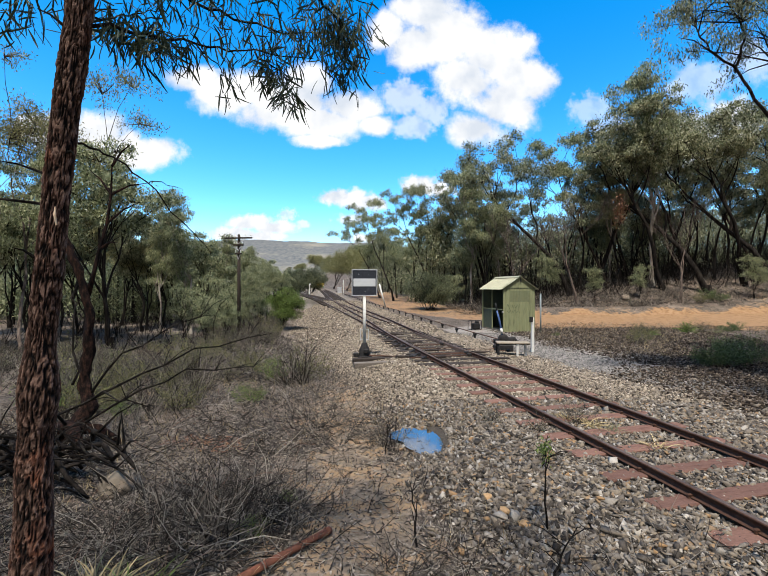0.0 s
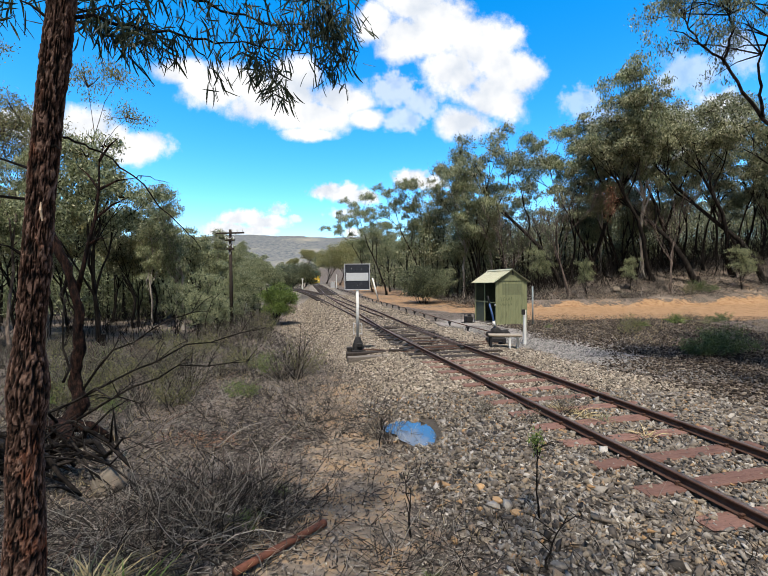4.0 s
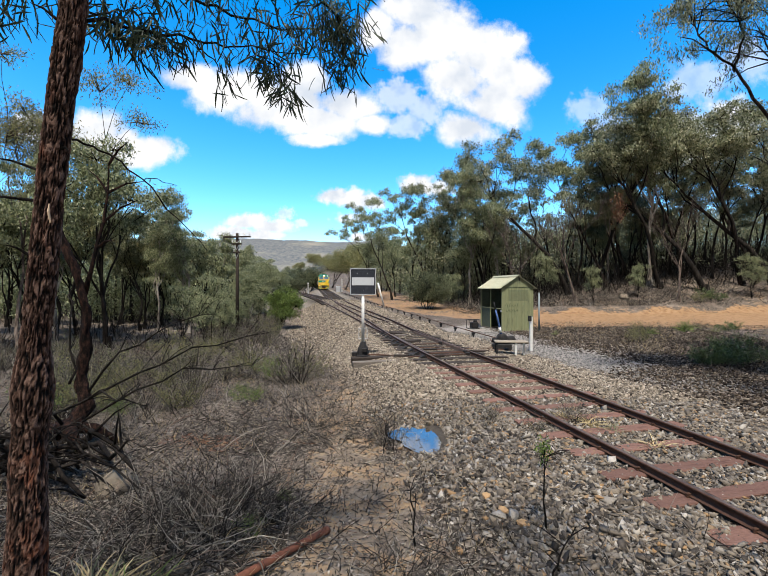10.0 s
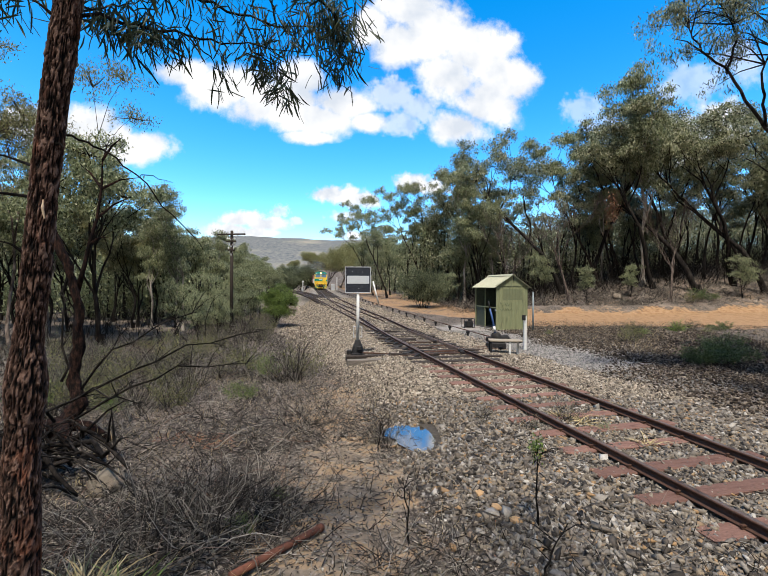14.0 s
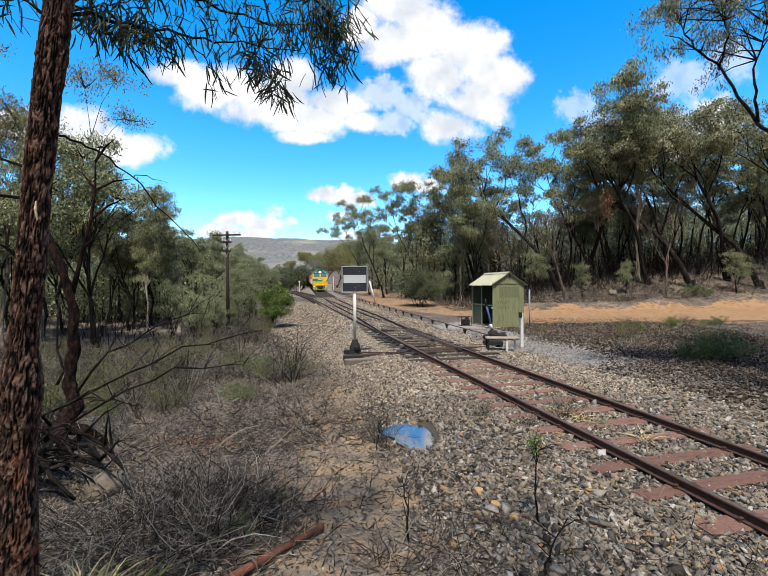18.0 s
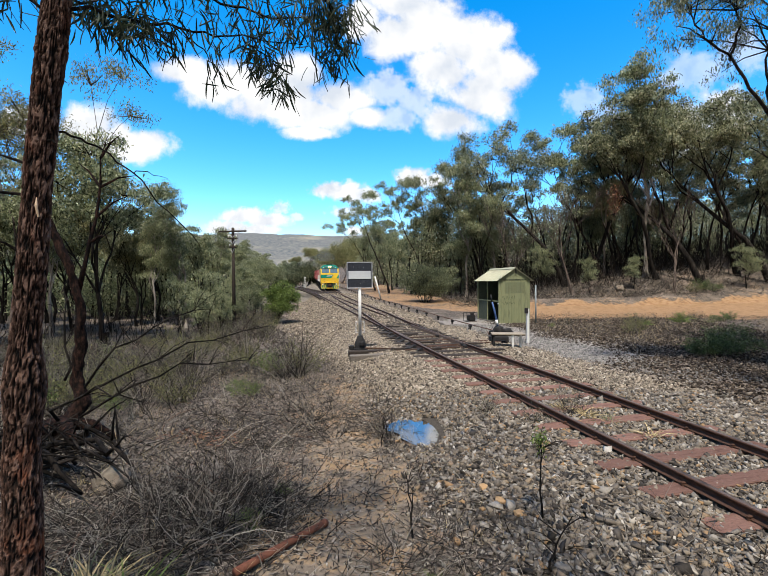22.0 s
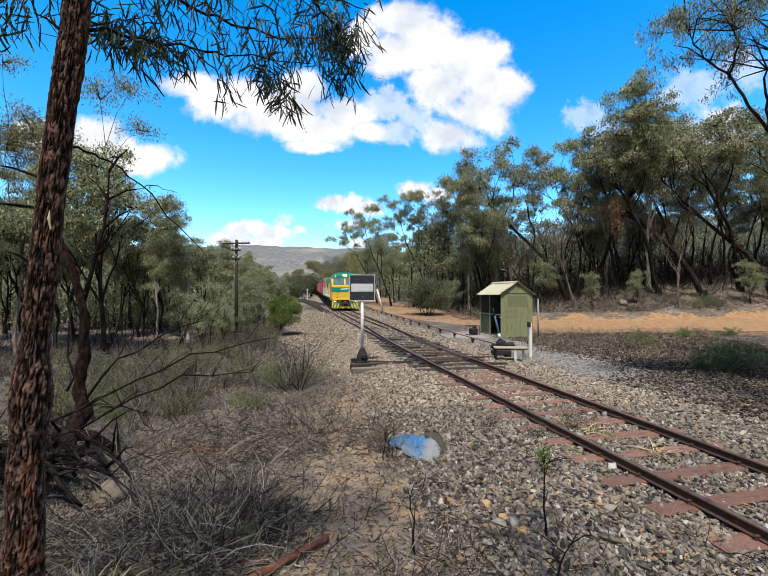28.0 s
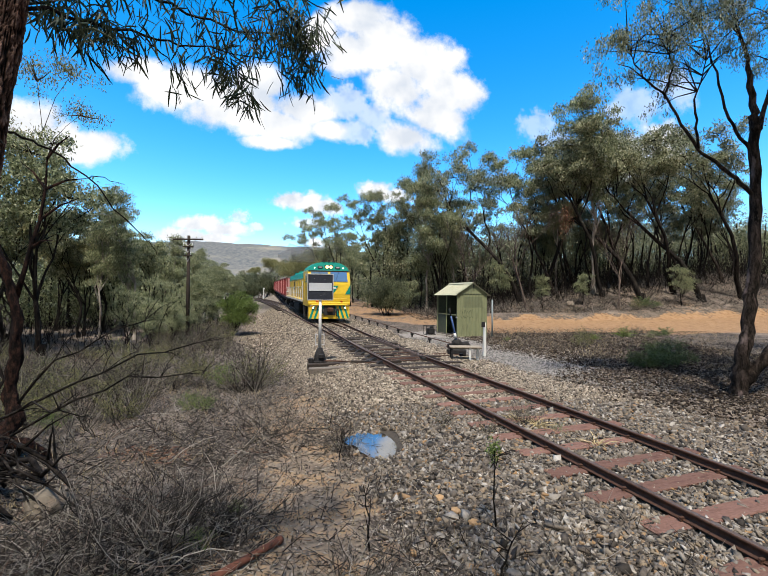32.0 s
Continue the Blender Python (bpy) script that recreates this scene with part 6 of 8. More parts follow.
brush("fallen_twigs", "grey fallen twigs strewn over the ground", 13000, -8, 3, 1.6, 13, 0.05, 0.26, 0.0048, 1, M_TWIG, off_ballast)
brush("fallen_twigs", "grey fallen twigs strewn under the scrub", 6000, -16, -2, 11, 27, 0.12, 0.5, 0.009, 2, M_TWIG, off_ballast)
brush("fallen_twigs", "fallen twigs strewn on the eastern verge", 9000, 5, 20, 6, 27, 0.05, 0.3, 0.005, 3, M_TWIG, off_ballast)
brush("fallen_twigs", "fallen sticks on the floor of the wood", 9000, 8, 50, 35.5, 52, 0.2, 1.0, 0.014, 4, M_TWIG)
brush("dead_brush", "tangled heap of dead grey brushwood", 3600, -3.0, -0.55, 2.9, 5.2, 0.14, 0.55, 0.0052, 5, M_TWIG,
      lambda x, y: 1.15 - np.hypot((x + 1.75) / 1.15, (y - 4.1) / 1.05))
brush("dead_brush", "low tangle of dead grey brushwood", 1500, -7.0, -0.6, 5.2, 9.5, 0.10, 0.6, 0.0066, 6, M_TWIG, patchy)
brush("dead_brush", "low tangle of dead brush at the foot of the tree", 1000, -4.2, -1.5, 1.8, 4.2, 0.12, 0.45, 0.005, 7, M_TWIG)
brush("dry_grass", "thin dry grass between stones and twigs", 3500, -7, 2.2, 2.2, 12, 1.2, 0.16, 0.0022, 8, M_STRAW, patchy)
brush("dry_grass", "dry grass on the eastern verge", 3500, 6, 22, 10, 26, 1.2, 0.2, 0.003, 9, M_STRAW, patchy)


brush("dead_brush", "pale dead twigs lying on the ballast", 150, 1.3, 3.1, 2.5, 3.7, 0.15, 0.35, 0.0036, 10, M_TWIG)
brush("dead_brush", "small heap of dead grey twigs on the path", 190, -0.1, 0.75, 3.0, 3.7, 0.16, 0.35, 0.004, 11, M_TWIG)
brush("dead_brush", "dead twigs fallen beside the path", 260, -1.5, 0.1, 6.2, 7.6, 0.16, 0.5, 0.006, 12, M_TWIG)


def litter(name, label, n, x0, x1, y0, y1, size, seed, mat, keep):
    rng = np.random.default_rng(seed)
    x, y = rng.uniform(x0, x1, n), rng.uniform(y0, y1, n)
    k = keep(x, y) > rng.uniform(0, 1, n)
    x, y = x[k], y[k]
    c = np.stack([x, y, ground_z(x, y) + 0.012], 1)
    d = rng.normal(size=(len(x), 3)) * np.array([1, 1, 0.25])
    d /= np.linalg.norm(d, axis=1)[:, None]
    s = np.cross(d, np.array([0, 0, 1.0]) + rng.normal(size=(len(x), 3)) * 0.3)
    s /= np.linalg.norm(s, axis=1)[:, None]
    L, W = size * rng.uniform(0.5, 1.4, len(x))[:, None], size * 0.22 * rng.uniform(0.6, 1.3, len(x))[:, None]
    v = np.stack([c - d * L / 2, c + s * W / 2, c + d * L / 2, c - s * W / 2], 1).reshape(-1, 3)
    return stuff(name, label, "leaf litter", raw_mesh(name, v, np.arange(len(v)).reshape(-1, 4), mat))


M_LITTER = island_colours("fallen_leaves", [(0, (0.009, 0.007, 0.006)), (0.42, (0.046, 0.037, 0.031)), (0.72, (0.17, 0.145, 0.122)), (0.95, (0.34, 0.30, 0.255)), (1, (0.15, 0.072, 0.04))], 0.85, 0.1)
litter("leaf_litter", "grey-brown fallen leaves on the ground", 70000, -8, 3, 1.8, 12, 0.07, 11, M_LITTER, off_ballast)
litter("leaf_litter", "brown fallen leaves on the floor of the wood", 70000, 7, 52, 34.5, 54, 0.22, 15, M_CHIPS, lambda x, y: sstep(34.5, 36.5, y - 0.06 * (x - 9)))
litter("leaf_litter", "brown fallen leaves on the eastern verge", 90000, 5, 24, 3, 25, 0.08, 12, M_CHIPS, off_ballast)


def shrub(name, label, seed, h, w, stems, leaves, leaf_mat, leaf=(0.04, 0.012), r=0.008, up=0.9):
    """Stems from one foot that fork towards their ends, with small leaves along the outer half."""
    rng = np.random.default_rng(seed)
    it = thing(name, label, "shrub")
    d = directions(rng, stems, up)
    L = h * rng.uniform(0.6, 1.15, stems)
    p0 = rng.normal(size=(stems, 3)) * np.array([w * 0.08, w * 0.08, 0]) - np.array([0, 0, 0.03])
    v1, f1 = thin_sticks(rng, p0, d, L, np.full(stems, r), rng.uniform(-0.12, 0.12, stems), 4)
    k = rng.integers(0, stems, stems * 5)
    q = rng.uniform(0.3, 0.95, stems * 5)
    p1 = p0[k] + d[k] * (L[k] * q)[:, None]
    d1 = d[k] + rng.normal(size=(stems * 5, 3)) * 0.55
    d1 /= np.linalg.norm(d1, axis=1)[:, None]
    L1 = h * rng.uniform(0.12, 0.4, stems * 5)
    v2, f2 = thin_sticks(rng, p1, d1, L1, np.full(stems * 5, r * 0.5), rng.uniform(-0.1, 0.1, stems * 5), 2)
    part("stem", raw_mesh("stem", np.concatenate([v1, v2]), np.concatenate([f1, f2 + len(v1)]), M_TWIG), None, it)["kind"] = "stuff"
    if leaves:
        j = rng.integers(0, stems * 5, leaves)
        c = p1[j] + d1[j] * (L1[j] * rng.uniform(0.2, 1.05, leaves))[:, None] + rng.normal(size=(leaves, 3)) * leaf[0] * 0.7
        v, f = leaf_quads(rng, c, leaf[0], leaf[1], -0.2)
        part("leafage", raw_mesh("leafage", v, f, leaf_mat), None, it)["kind"] = "stuff"
    return it


L_LIME = foliage("lime_scrub_leaves", (0.045, 0.05, 0.018), (0.12, 0.122, 0.046), (0.22, 0.205, 0.085))
SHRUBS = {
    "twiggy": shrub("dead_shrub", "dead grey twiggy shrub", 41, 1.05, 0.7, 18, 60, L_SCRUB, r=0.009, up=1.8),
    "grey": shrub("grey_shrub", "grey-green twiggy bush of the scrub", 42, 1.0, 1.0, 40, 380, L_SCRUB, (0.04, 0.014)),
    "green": shrub("green_shrub", "small upright green shrub", 43, 0.7, 0.5, 22, 1300, L_BUSH, (0.045, 0.013), 0.004, 1.5),
    "olive": shrub("olive_shrub", "yellow-green leafy bush with thin stems", 44, 1.2, 1.0, 30, 2600, L_LIME, (0.055, 0.02), 0.006, 1.0),
    "dark": shrub("dark_acacia", "spreading dark green acacia bush on the verge", 45, 1.0, 1.6, 22, 3000, L_ACACIA, (0.10, 0.024), 0.006, 0.45),
}
for ob in SHRUBS.values():
    tagged(ob, group=ob.name + "s in the scrub")
used = set()


def set_shrub(kind, x, y, size=1.0, turn=0.0):
    at = Matrix.Translation((x, y, gz(x, y))) @ Matrix.Rotation(turn, 4, "Z")
    if kind in used:
        ob = copy_thing(SHRUBS[kind], at)
    else:
        used.add(kind)
        ob = SHRUBS[kind]
        ob.matrix_basis = at
    ob.scale = (size, size, size)


for kind, x, y, size in (("twiggy", -2.35, 11.2, 1.35), ("twiggy", -2.15, 11.0, 1.1), ("grey", -2.6, 10.9, 0.9), ("green", -2.9, 11.0, 1.1), ("olive", -2.2, 11.6, 0.8),
                         ("green", -2.95, 8.6, 0.72), ("green", -2.7, 8.8, 0.55), ("dark", 10.3, 12.3, 1.0), ("dark", 11.0, 12.6, 0.8), ("dark", 9.8, 12.1, 0.5), ("olive", 10.8, 17.0, 0.7), ("green", 15.8, 21, 0.9),
                         ("grey", 13.2, 20.5, 0.6), ("grey", 17.2, 22, 0.7), ("olive", 12.4, 19.6, 0.5), ("dark", 18.4, 21.5, 0.6), ("green", 8.3, 19.5, 0.4), ("grey", 9.7, 20.8, 0.6), ("green", 0.35, 2.95, 0.2),
                         ("green", -1.25, 3.75, 0.32), ("green", -1.1, 4.6, 0.22), ("grey", 1.75, 6.6, 0.35), ("grey", 2.35, 6.2, 0.3), ("grey", 3.1, 6.6, 0.4), ("twiggy", 0.15, 6.1, 0.55), ("twiggy", 0.0, 6.3, 0.4),
                         ("olive", -4.2, 8.2, 0.6), ("olive", -5.4, 10.4, 0.6), ("green", -4.9, 7.6, 0.6), ("olive", -6.6, 10.2, 0.8), ("olive", -3.9, 11.8, 0.9), ("olive", 28.5, 36.5, 0.9), ("dark", 30.0, 37.0, 1.2), ("grey", 22.0, 36.0, 0.9)):
    set_shrub(kind, x, y, size, x * 3)
rnd = random.Random(17)
for k in range(120):
    y = rnd.uniform(7.5, 26)
    x = rnd.uniform(-0.98 * y, -2.6 - 0.14 * y)
    if float(off_ballast(np.array([x]), np.array([y]))[0]) < 0.7:
        continue
    kind = rnd.choices(("twiggy", "grey", "olive", "green"), (6, 4.5, 0.7, 0.4))[0]
    set_shrub(kind, x, y, rnd.uniform(0.5, 1.15), rnd.uniform(0, 6.28))


for k in range(70):
    y = rnd.uniform(22, 37)
    set_shrub(rnd.choices(("twiggy", "grey", "olive", "green"), (4, 5, 1.5, 0.8))[0], rnd.uniform(-0.42 * y, -0.20 * y - 1.6), y, rnd.uniform(0.7, 1.5), rnd.uniform(0, 6.28))


def dead_stem(x, y, h, lean, seed, tuft=0):
    rng, rnd2 = np.random.default_rng(seed), random.Random(seed)
    it = thing("dry_weed", "thin dead upright weed" + (" with a green tuft at its top" if tuft else " with a few side twigs"), "plant", pose(x, y, gz(x, y)))
    pts = [Vector((lean * h * (k / 6) ** 1.5 + rnd2.gauss(0, 0.012), rnd2.gauss(0, 0.012), h * k / 6)) for k in range(7)]
    part("stem", Shape().tube(pts, [0.0105 - 0.0012 * k for k in range(7)], 6), B_DARK, it)
    for k in range(6):
        p = pts[rnd2.randint(2, 5)]
        d = Vector((rnd2.gauss(0, 1), rnd2.gauss(0, 0.6), rnd2.uniform(0.2, 1))).normalized() * rnd2.uniform(0.1, 0.28)
        part("twig", Shape().tube([p, p + d * 0.6 + Vector((0, 0, 0.02)), p + d], [0.005, 0.0035, 0.002], 5), B_DARK, it)
    if tuft:
        c = np.array(pts[-1]) + rng.normal(size=(tuft, 3)) * np.array([0.035, 0.035, 0.07]) - np.array([0, 0, 0.05])
        v, f = leaf_quads(rng, c, 0.05, 0.012, -0.5)
        part("leafage", raw_mesh("leafage", v, f, L_BUSH), None, it, "small green leaves")["kind"] = "stuff"


dead_stem(1.50, 3.75, 0.82, -0.02, 1, 150)
dead_stem(1.28, 3.1, 0.42, 0.5, 2)
dead_stem(0.30, 3.7, 0.62, -0.12, 3)
dead_stem(0.02, 6.0, 0.5, 0.1, 4)
dead_stem(0.12, 6.2, 0.42, -0.2, 5)
dead_stem(1.9, 4.9, 0.3, 0.3, 6)


# strappy tuft and the snapped boughs at the tree's foot
def tuft(x, y, n, size, seed, mat, label):
    rng = np.random.default_rng(seed)
    d = directions(rng, n, 0.55)
    p0 = rng.normal(size=(n, 3)) * np.array([0.05, 0.05, 0])
    L = size * rng.uniform(0.6, 1.3, n)
    side = np.cross(d, rng.normal(size=(n, 3)))
    side /= np.linalg.norm(side, axis=1)[:, None]
    rows = []
    for k in range(5):
        q = k / 4
        c = p0 + d * (L * q)[:, None] - np.array([0, 0, 1.0]) * (0.45 * L * q * q)[:, None]
        w = (0.009 * size / 0.4 * (1 - 0.85 * q))
        rows += [c - side * w, c + side * w]
    v = np.stack(rows, 1).reshape(-1, 3)
    f = np.array([(2 * k, 2 * k + 1, 2 * k + 3, 2 * k + 2) for k in range(4)])[None] + (np.arange(n) * 10)[:, None, None]
    it = thing("grass_tussock", label, "plant", place_on(x, y))
    part("blade", raw_mesh("blade", v, f.reshape(-1, 4), mat, True), None, it)["kind"] = "stuff"


tuft(-1.90, 2.66, 170, 0.62, 1, M_STRAW, "tussock of yellowing strappy grass")
tuft(-1.66, 2.60, 120, 0.55, 2, L_BUSH, "tussock of green strappy grass")
tuft(-2.10, 2.75, 120, 0.55, 3, L_SCRUB, "tussock of dull strappy grass")
tuft(3.30, 6.45, 60, 0.40, 5, M_STRAW, "tussock of dry grass between the rails")
tuft(3.48, 6.15, 40, 0.30, 6, L_SCRUB, "tussock of grey-green grass between the rails")
tuft(3.05, 6.75, 40, 0.32, 7, M_STRAW, "tussock of dry grass between the rails")
tuft(3.75, 5.55, 46, 0.36, 8, M_STRAW, "tussock of dry grass between the rails")
tuft(13.4, 20.2, 60, 0.6, 9, L_BUSH, "green tussock beside the road")
tuft(16.9, 20.6, 60, 0.6, 10, L_SCRUB, "dull green tussock beside the road")
tuft(15.8, 21.2, 80, 0.9, 4, L_BUSH, "green tussock beside the road")
rnd = random.Random(31)
for k in range(22):
    it = thing("fallen_bough", "dark dead bough at the foot of the leaning tree", "branch")
    a = Vector((-4.7 + rnd.uniform(-0.9, 0.8), 5.5 + rnd.uniform(-0.9, 0.7), 0))
    pts, r = [], rnd.uniform(0.02, 0.055)
    ang = rnd.uniform(-2.6, 0.3)
    L = rnd.uniform(0.9, 2.0)
    for q in range(6):
        p = a + Vector((math.cos(ang), math.sin(ang), 0)) * (L * q / 5)
        pts.append(Vector((p.x + rnd.gauss(0, 0.05), p.y + rnd.gauss(0, 0.05), gz(p.x, p.y) + 0.06 + 0.4 * math.sin(q * 0.55) * rnd.uniform(0.3, 1))))
    part("limb", Shape().tube(pts, [r * (1 - 0.13 * q) for q in range(6)], 7), B_DARK, it, "", True)
    for q in range(4):
        p = pts[rnd.randint(1, 5)]
        d = Vector((rnd.gauss(0, 1), rnd.gauss(0, 1), rnd.uniform(0, 1))).normalized() * rnd.uniform(0.3, 0.8)
        part("twig", Shape().tube([p, p + d * 0.5 + Vector((0, 0, 0.05)), p + d], [r * 0.4, r * 0.25, r * 0.1], 5), B_DARK, it)
# thin bare branches that reach from the tree over the scrub
for k, (x, y, z, dx, dy, dz) in enumerate(((-4.4, 6.0, 0.3, 2.6, 0.4, 0.9), (-4.3, 5.9, 0.2, 2.2, 0.8, 0.5), (-4.4, 6.1, 0.5, 1.4, 0.6, 1.0), (-4.5, 5.5, 0.2, 1.6, -0.6, 0.4), (-4.7, 6.2, 0.6, -0.4, 0.5, 1.2))):
    it = thing("bare_branch", "long bare forked branch over the dead scrub", "branch")
    a, d = Vector((x, y, z)), Vector((dx, dy, dz))
    side = d.cross(Vector((0, 0, 1))).normalized()
    pts = [a + d * (q / 7) + Vector((0, 0, 0.25 * math.sin(q * 0.4))) + Vector((rnd.gauss(0, 0.04), rnd.gauss(0, 0.04), rnd.gauss(0, 0.04))) for q in range(8)]
    part("limb", Shape().tube(pts, [0.02 - 0.002 * q for q in range(8)], 6), B_DARK, it, "", True)
    for q in range(9):
        p = pts[rnd.randint(2, 7)]
        e = (d.normalized() * 0.5 + side * rnd.uniform(-1, 1) + Vector((0, 0, rnd.uniform(-0.3, 0.8)))).normalized() * rnd.uniform(0.2, 0.7)
        part("twig", Shape().tube([p, p + e * 0.5 + Vector((0, 0, 0.04)), p + e], [0.007, 0.005, 0.002], 5), B_DARK, it)
litter("dead_fern", "heap of dead red-brown fern leaves", 900, -3.6, -2.0, 5.9, 6.9, 0.13, 14, L_RUST, lambda x, y: 1 - np.hypot((x + 2.8) / 0.75, (y - 6.4) / 0.45))


# ---- ballast ----
def stones(name, label, n, x0, x1, y0, y1, size, seed, keep, mat=None):
    """Loose angular stones, each a dented ball of few faces, joined."""
    rng = np.random.default_rng(seed)
    x, y = rng.uniform(x0, x1, n), rng.uniform(y0, y1, n)
    k = keep(x, y) > rng.uniform(0, 1, n)
    x, y = x[k], y[k]
    n = len(x)
    base = np.array([(i, j, k) for i in (-1, 1) for j in (-1, 1) for k in (-1, 1)], dtype=float) * 0.72
    tri = np.array([(0, 1, 3), (0, 3, 2), (4, 6, 7), (4, 7, 5), (0, 4, 5), (0, 5, 1), (2, 3, 7), (2, 7, 6), (0, 2, 6), (0, 6, 4), (1, 5, 7), (1, 7, 3)])
    m = len(base)
    v = base[None] * (1 + rng.normal(size=(n, m, 1)) * 0.16) + rng.normal(size=(n, m, 3)) * 0.24
    s = size * np.exp(rng.normal(size=n) * 0.28)
    v = v * (s[:, None, None] * np.stack([rng.uniform(1.0, 1.9, n), rng.uniform(0.7, 1.1, n), rng.uniform(0.3, 0.62, n)], 1)[:, None, :])
    q = rng.normal(size=(n, 4)) * np.array([1.0, 0.35, 0.35, 1.0])
    q /= np.linalg.norm(q, axis=1)[:, None]
    w, a, b, c = q.T
    R = np.stack([1 - 2 * (b * b + c * c), 2 * (a * b - c * w), 2 * (a * c + b * w), 2 * (a * b + c * w), 1 - 2 * (a * a + c * c), 2 * (b * c - a * w), 2 * (a * c - b * w), 2 * (b * c + a * w), 1 - 2 * (a * a + b * b)], 1).reshape(n, 3, 3)
    v = np.einsum("nij,nmj->nmi", R, v)
    v += np.stack([x, y, ground_z(x, y) + s * rng.uniform(-0.1, 0.7, n)], 1)[:, None, :]
    f = tri[None] + (np.arange(n) * m)[:, None, None]
    return stuff(name, label, "ballast", raw_mesh(name, v.reshape(-1, 3), f.reshape(-1, 3), mat or M_BALLAST))


def ballast_here(x, y):
    sm = (x - main_x(y)) * 0.976
    wide = 2.75 + 1.2 * sstep(9, 20, y) + 1.3 * sstep(20, 30, y) + 0.25 * wobble(x, y, 1.7)
    left = np.where(y > 14, np.minimum(sm, (x - side_x(y)) * 0.976), sm)
    keep = sstep(-wide - 0.9, -wide + 0.2, left) * (1 - sstep(2.3, 3.3, sm + 0.3 * wobble(x, y, 1.1, 2) - 0.7 * (1 - sstep(8, 13, y))))
    pool = np.hypot((x - 0.66) / 0.36, (y - 6.45) / (0.52 + 0.12 * np.sin(9 * x))) < 1
    return np.where(pool, 0, np.where(np.abs(np.abs(sm) - GAUGE / 2) < 0.085, 0.0, keep))


def clear_of_sleepers(x, y):
    k = ballast_here(x, y)
    sm = (x - main_x(y)) * 0.976
    rows = np.array(SLEEPER_Y)
    along_y = y - 0.2155 * (x - main_x(y))
    i = np.clip(np.searchsorted(rows, along_y), 1, len(rows) - 1)
    near = np.minimum(np.abs(along_y - rows[i - 1]), np.abs(rows[i] - along_y))
    on = (np.abs(sm) < 1.3) & (near < np.where(y > 11.5, 0.125, 0.085))
    return np.where(on, k * np.where(y > 11.5, 0.03, 0.26), np.where((np.abs(sm) < 1.3) & (y > 11.5), 0.6 * k, k))


stones("fine_gravel", "fine grey gravel of the yard beside the shed", 26000, 3.5, 9.5, 9, 21, 0.014, 4, lambda x, y: sstep(2.4, 3.2, (x - main_x(y)) * 0.976) * (1 - sstep(4.6, 6.2, (x - main_x(y)) * 0.976 + 0.6 * wobble(x, y, 0.8, 5))), M_GRIT)
stones("ballast", "angular grey, brown and ochre ballast stones", 112000, -1.6, 10.5, 1.0, 8.0, 0.0215, 1, clear_of_sleepers)
stones("ballast", "ballast stones along the track", 190000, -3.5, 7.5, 8.0, 20, 0.0175, 2, clear_of_sleepers, M_SHOULDER)
stones("ballast", "ballast stones on the long embankment shoulder", 130000, -16.0, 3.0, 20, 58, 0.034, 3, ballast_here, M_SHOULDER)
stones("bark_chips", "brown bark and stone chips strewn over the eastern verge", 90000, 4.5, 17, 3, 24, 0.022, 9, lambda x, y: 0.9 * sstep(2.2, 3.6, (x - main_x(y)) * 0.976 - 2.7 * sstep(9.5, 13, y) + 0.5 * wobble(x, y, 1.1, 3)) * (1 - sstep(22, 25, y)), M_CHIPS)
stones("pebbles", "small brown pebbles trodden into the earth path", 8000, -3.0, 2.0, 1.8, 12, 0.011, 8, lambda x, y: 0.9 * np.exp(-(((x + 0.1 + 0.10 * (y - 4)) / 1.0) ** 2)) * (1 - ballast_here(x, y)), M_SHOULDER)


# thin dark stems of the thicket on the floor of the wood
brush("thicket_stems", "thicket of thin dark bare stems inside the wood", 3600, 8, 60, 40, 62, 2.4, 3.4, 0.026, 21, B_DARK, lambda x, y: sstep(0.16, 0.26, x / y))
brush("thicket_stems", "thin bare stems of the scrub on the low ground", 500, -26, -8, 22, 46, 2.6, 2.6, 0.02, 22, B_DARK, lambda x, y: sstep(0.36, 0.46, -x / y))


# ---- far country ----
def hill_material():
    m, nt, links, bsdf = nodes_of("wooded_hill")
    co = nt.new("ShaderNodeTexCoord").outputs["Object"]
    fine = tex_noise(nt, links, co, 0.06, 6, 0.75)
    mid = tex_noise(nt, links, co, 0.012, 5, 0.6)
    big = tex_noise(nt, links, co, 0.0035, 4, 0.55)
    # blue-grey of the distance haze is painted into these wood colours
    col = ramp(nt, links, fine, [(0.38, (0.070, 0.080, 0.090)), (0.5, (0.108, 0.114, 0.118)), (0.68, (0.165, 0.160, 0.150))])
    col = mix(nt, links, math_node(nt, links, "MULTIPLY", math_node(nt, links, "SUBTRACT", big, 0.56), 7, True), col, (0.20, 0.185, 0.155))
    col = mix(nt, links, math_node(nt, links, "MULTIPLY", math_node(nt, links, "SUBTRACT", mid, 0.62), 7, True), col, (0.12, 0.13, 0.12))
    links.new(col, bsdf.inputs["Base Color"])
    bsdf.inputs["Roughness"].default_value = 1.0
    bsdf.inputs["Specular IOR Level"].default_value = 0.0
    bumped(nt, links, bsdf, fine, 0.5, 4.0)
    return m


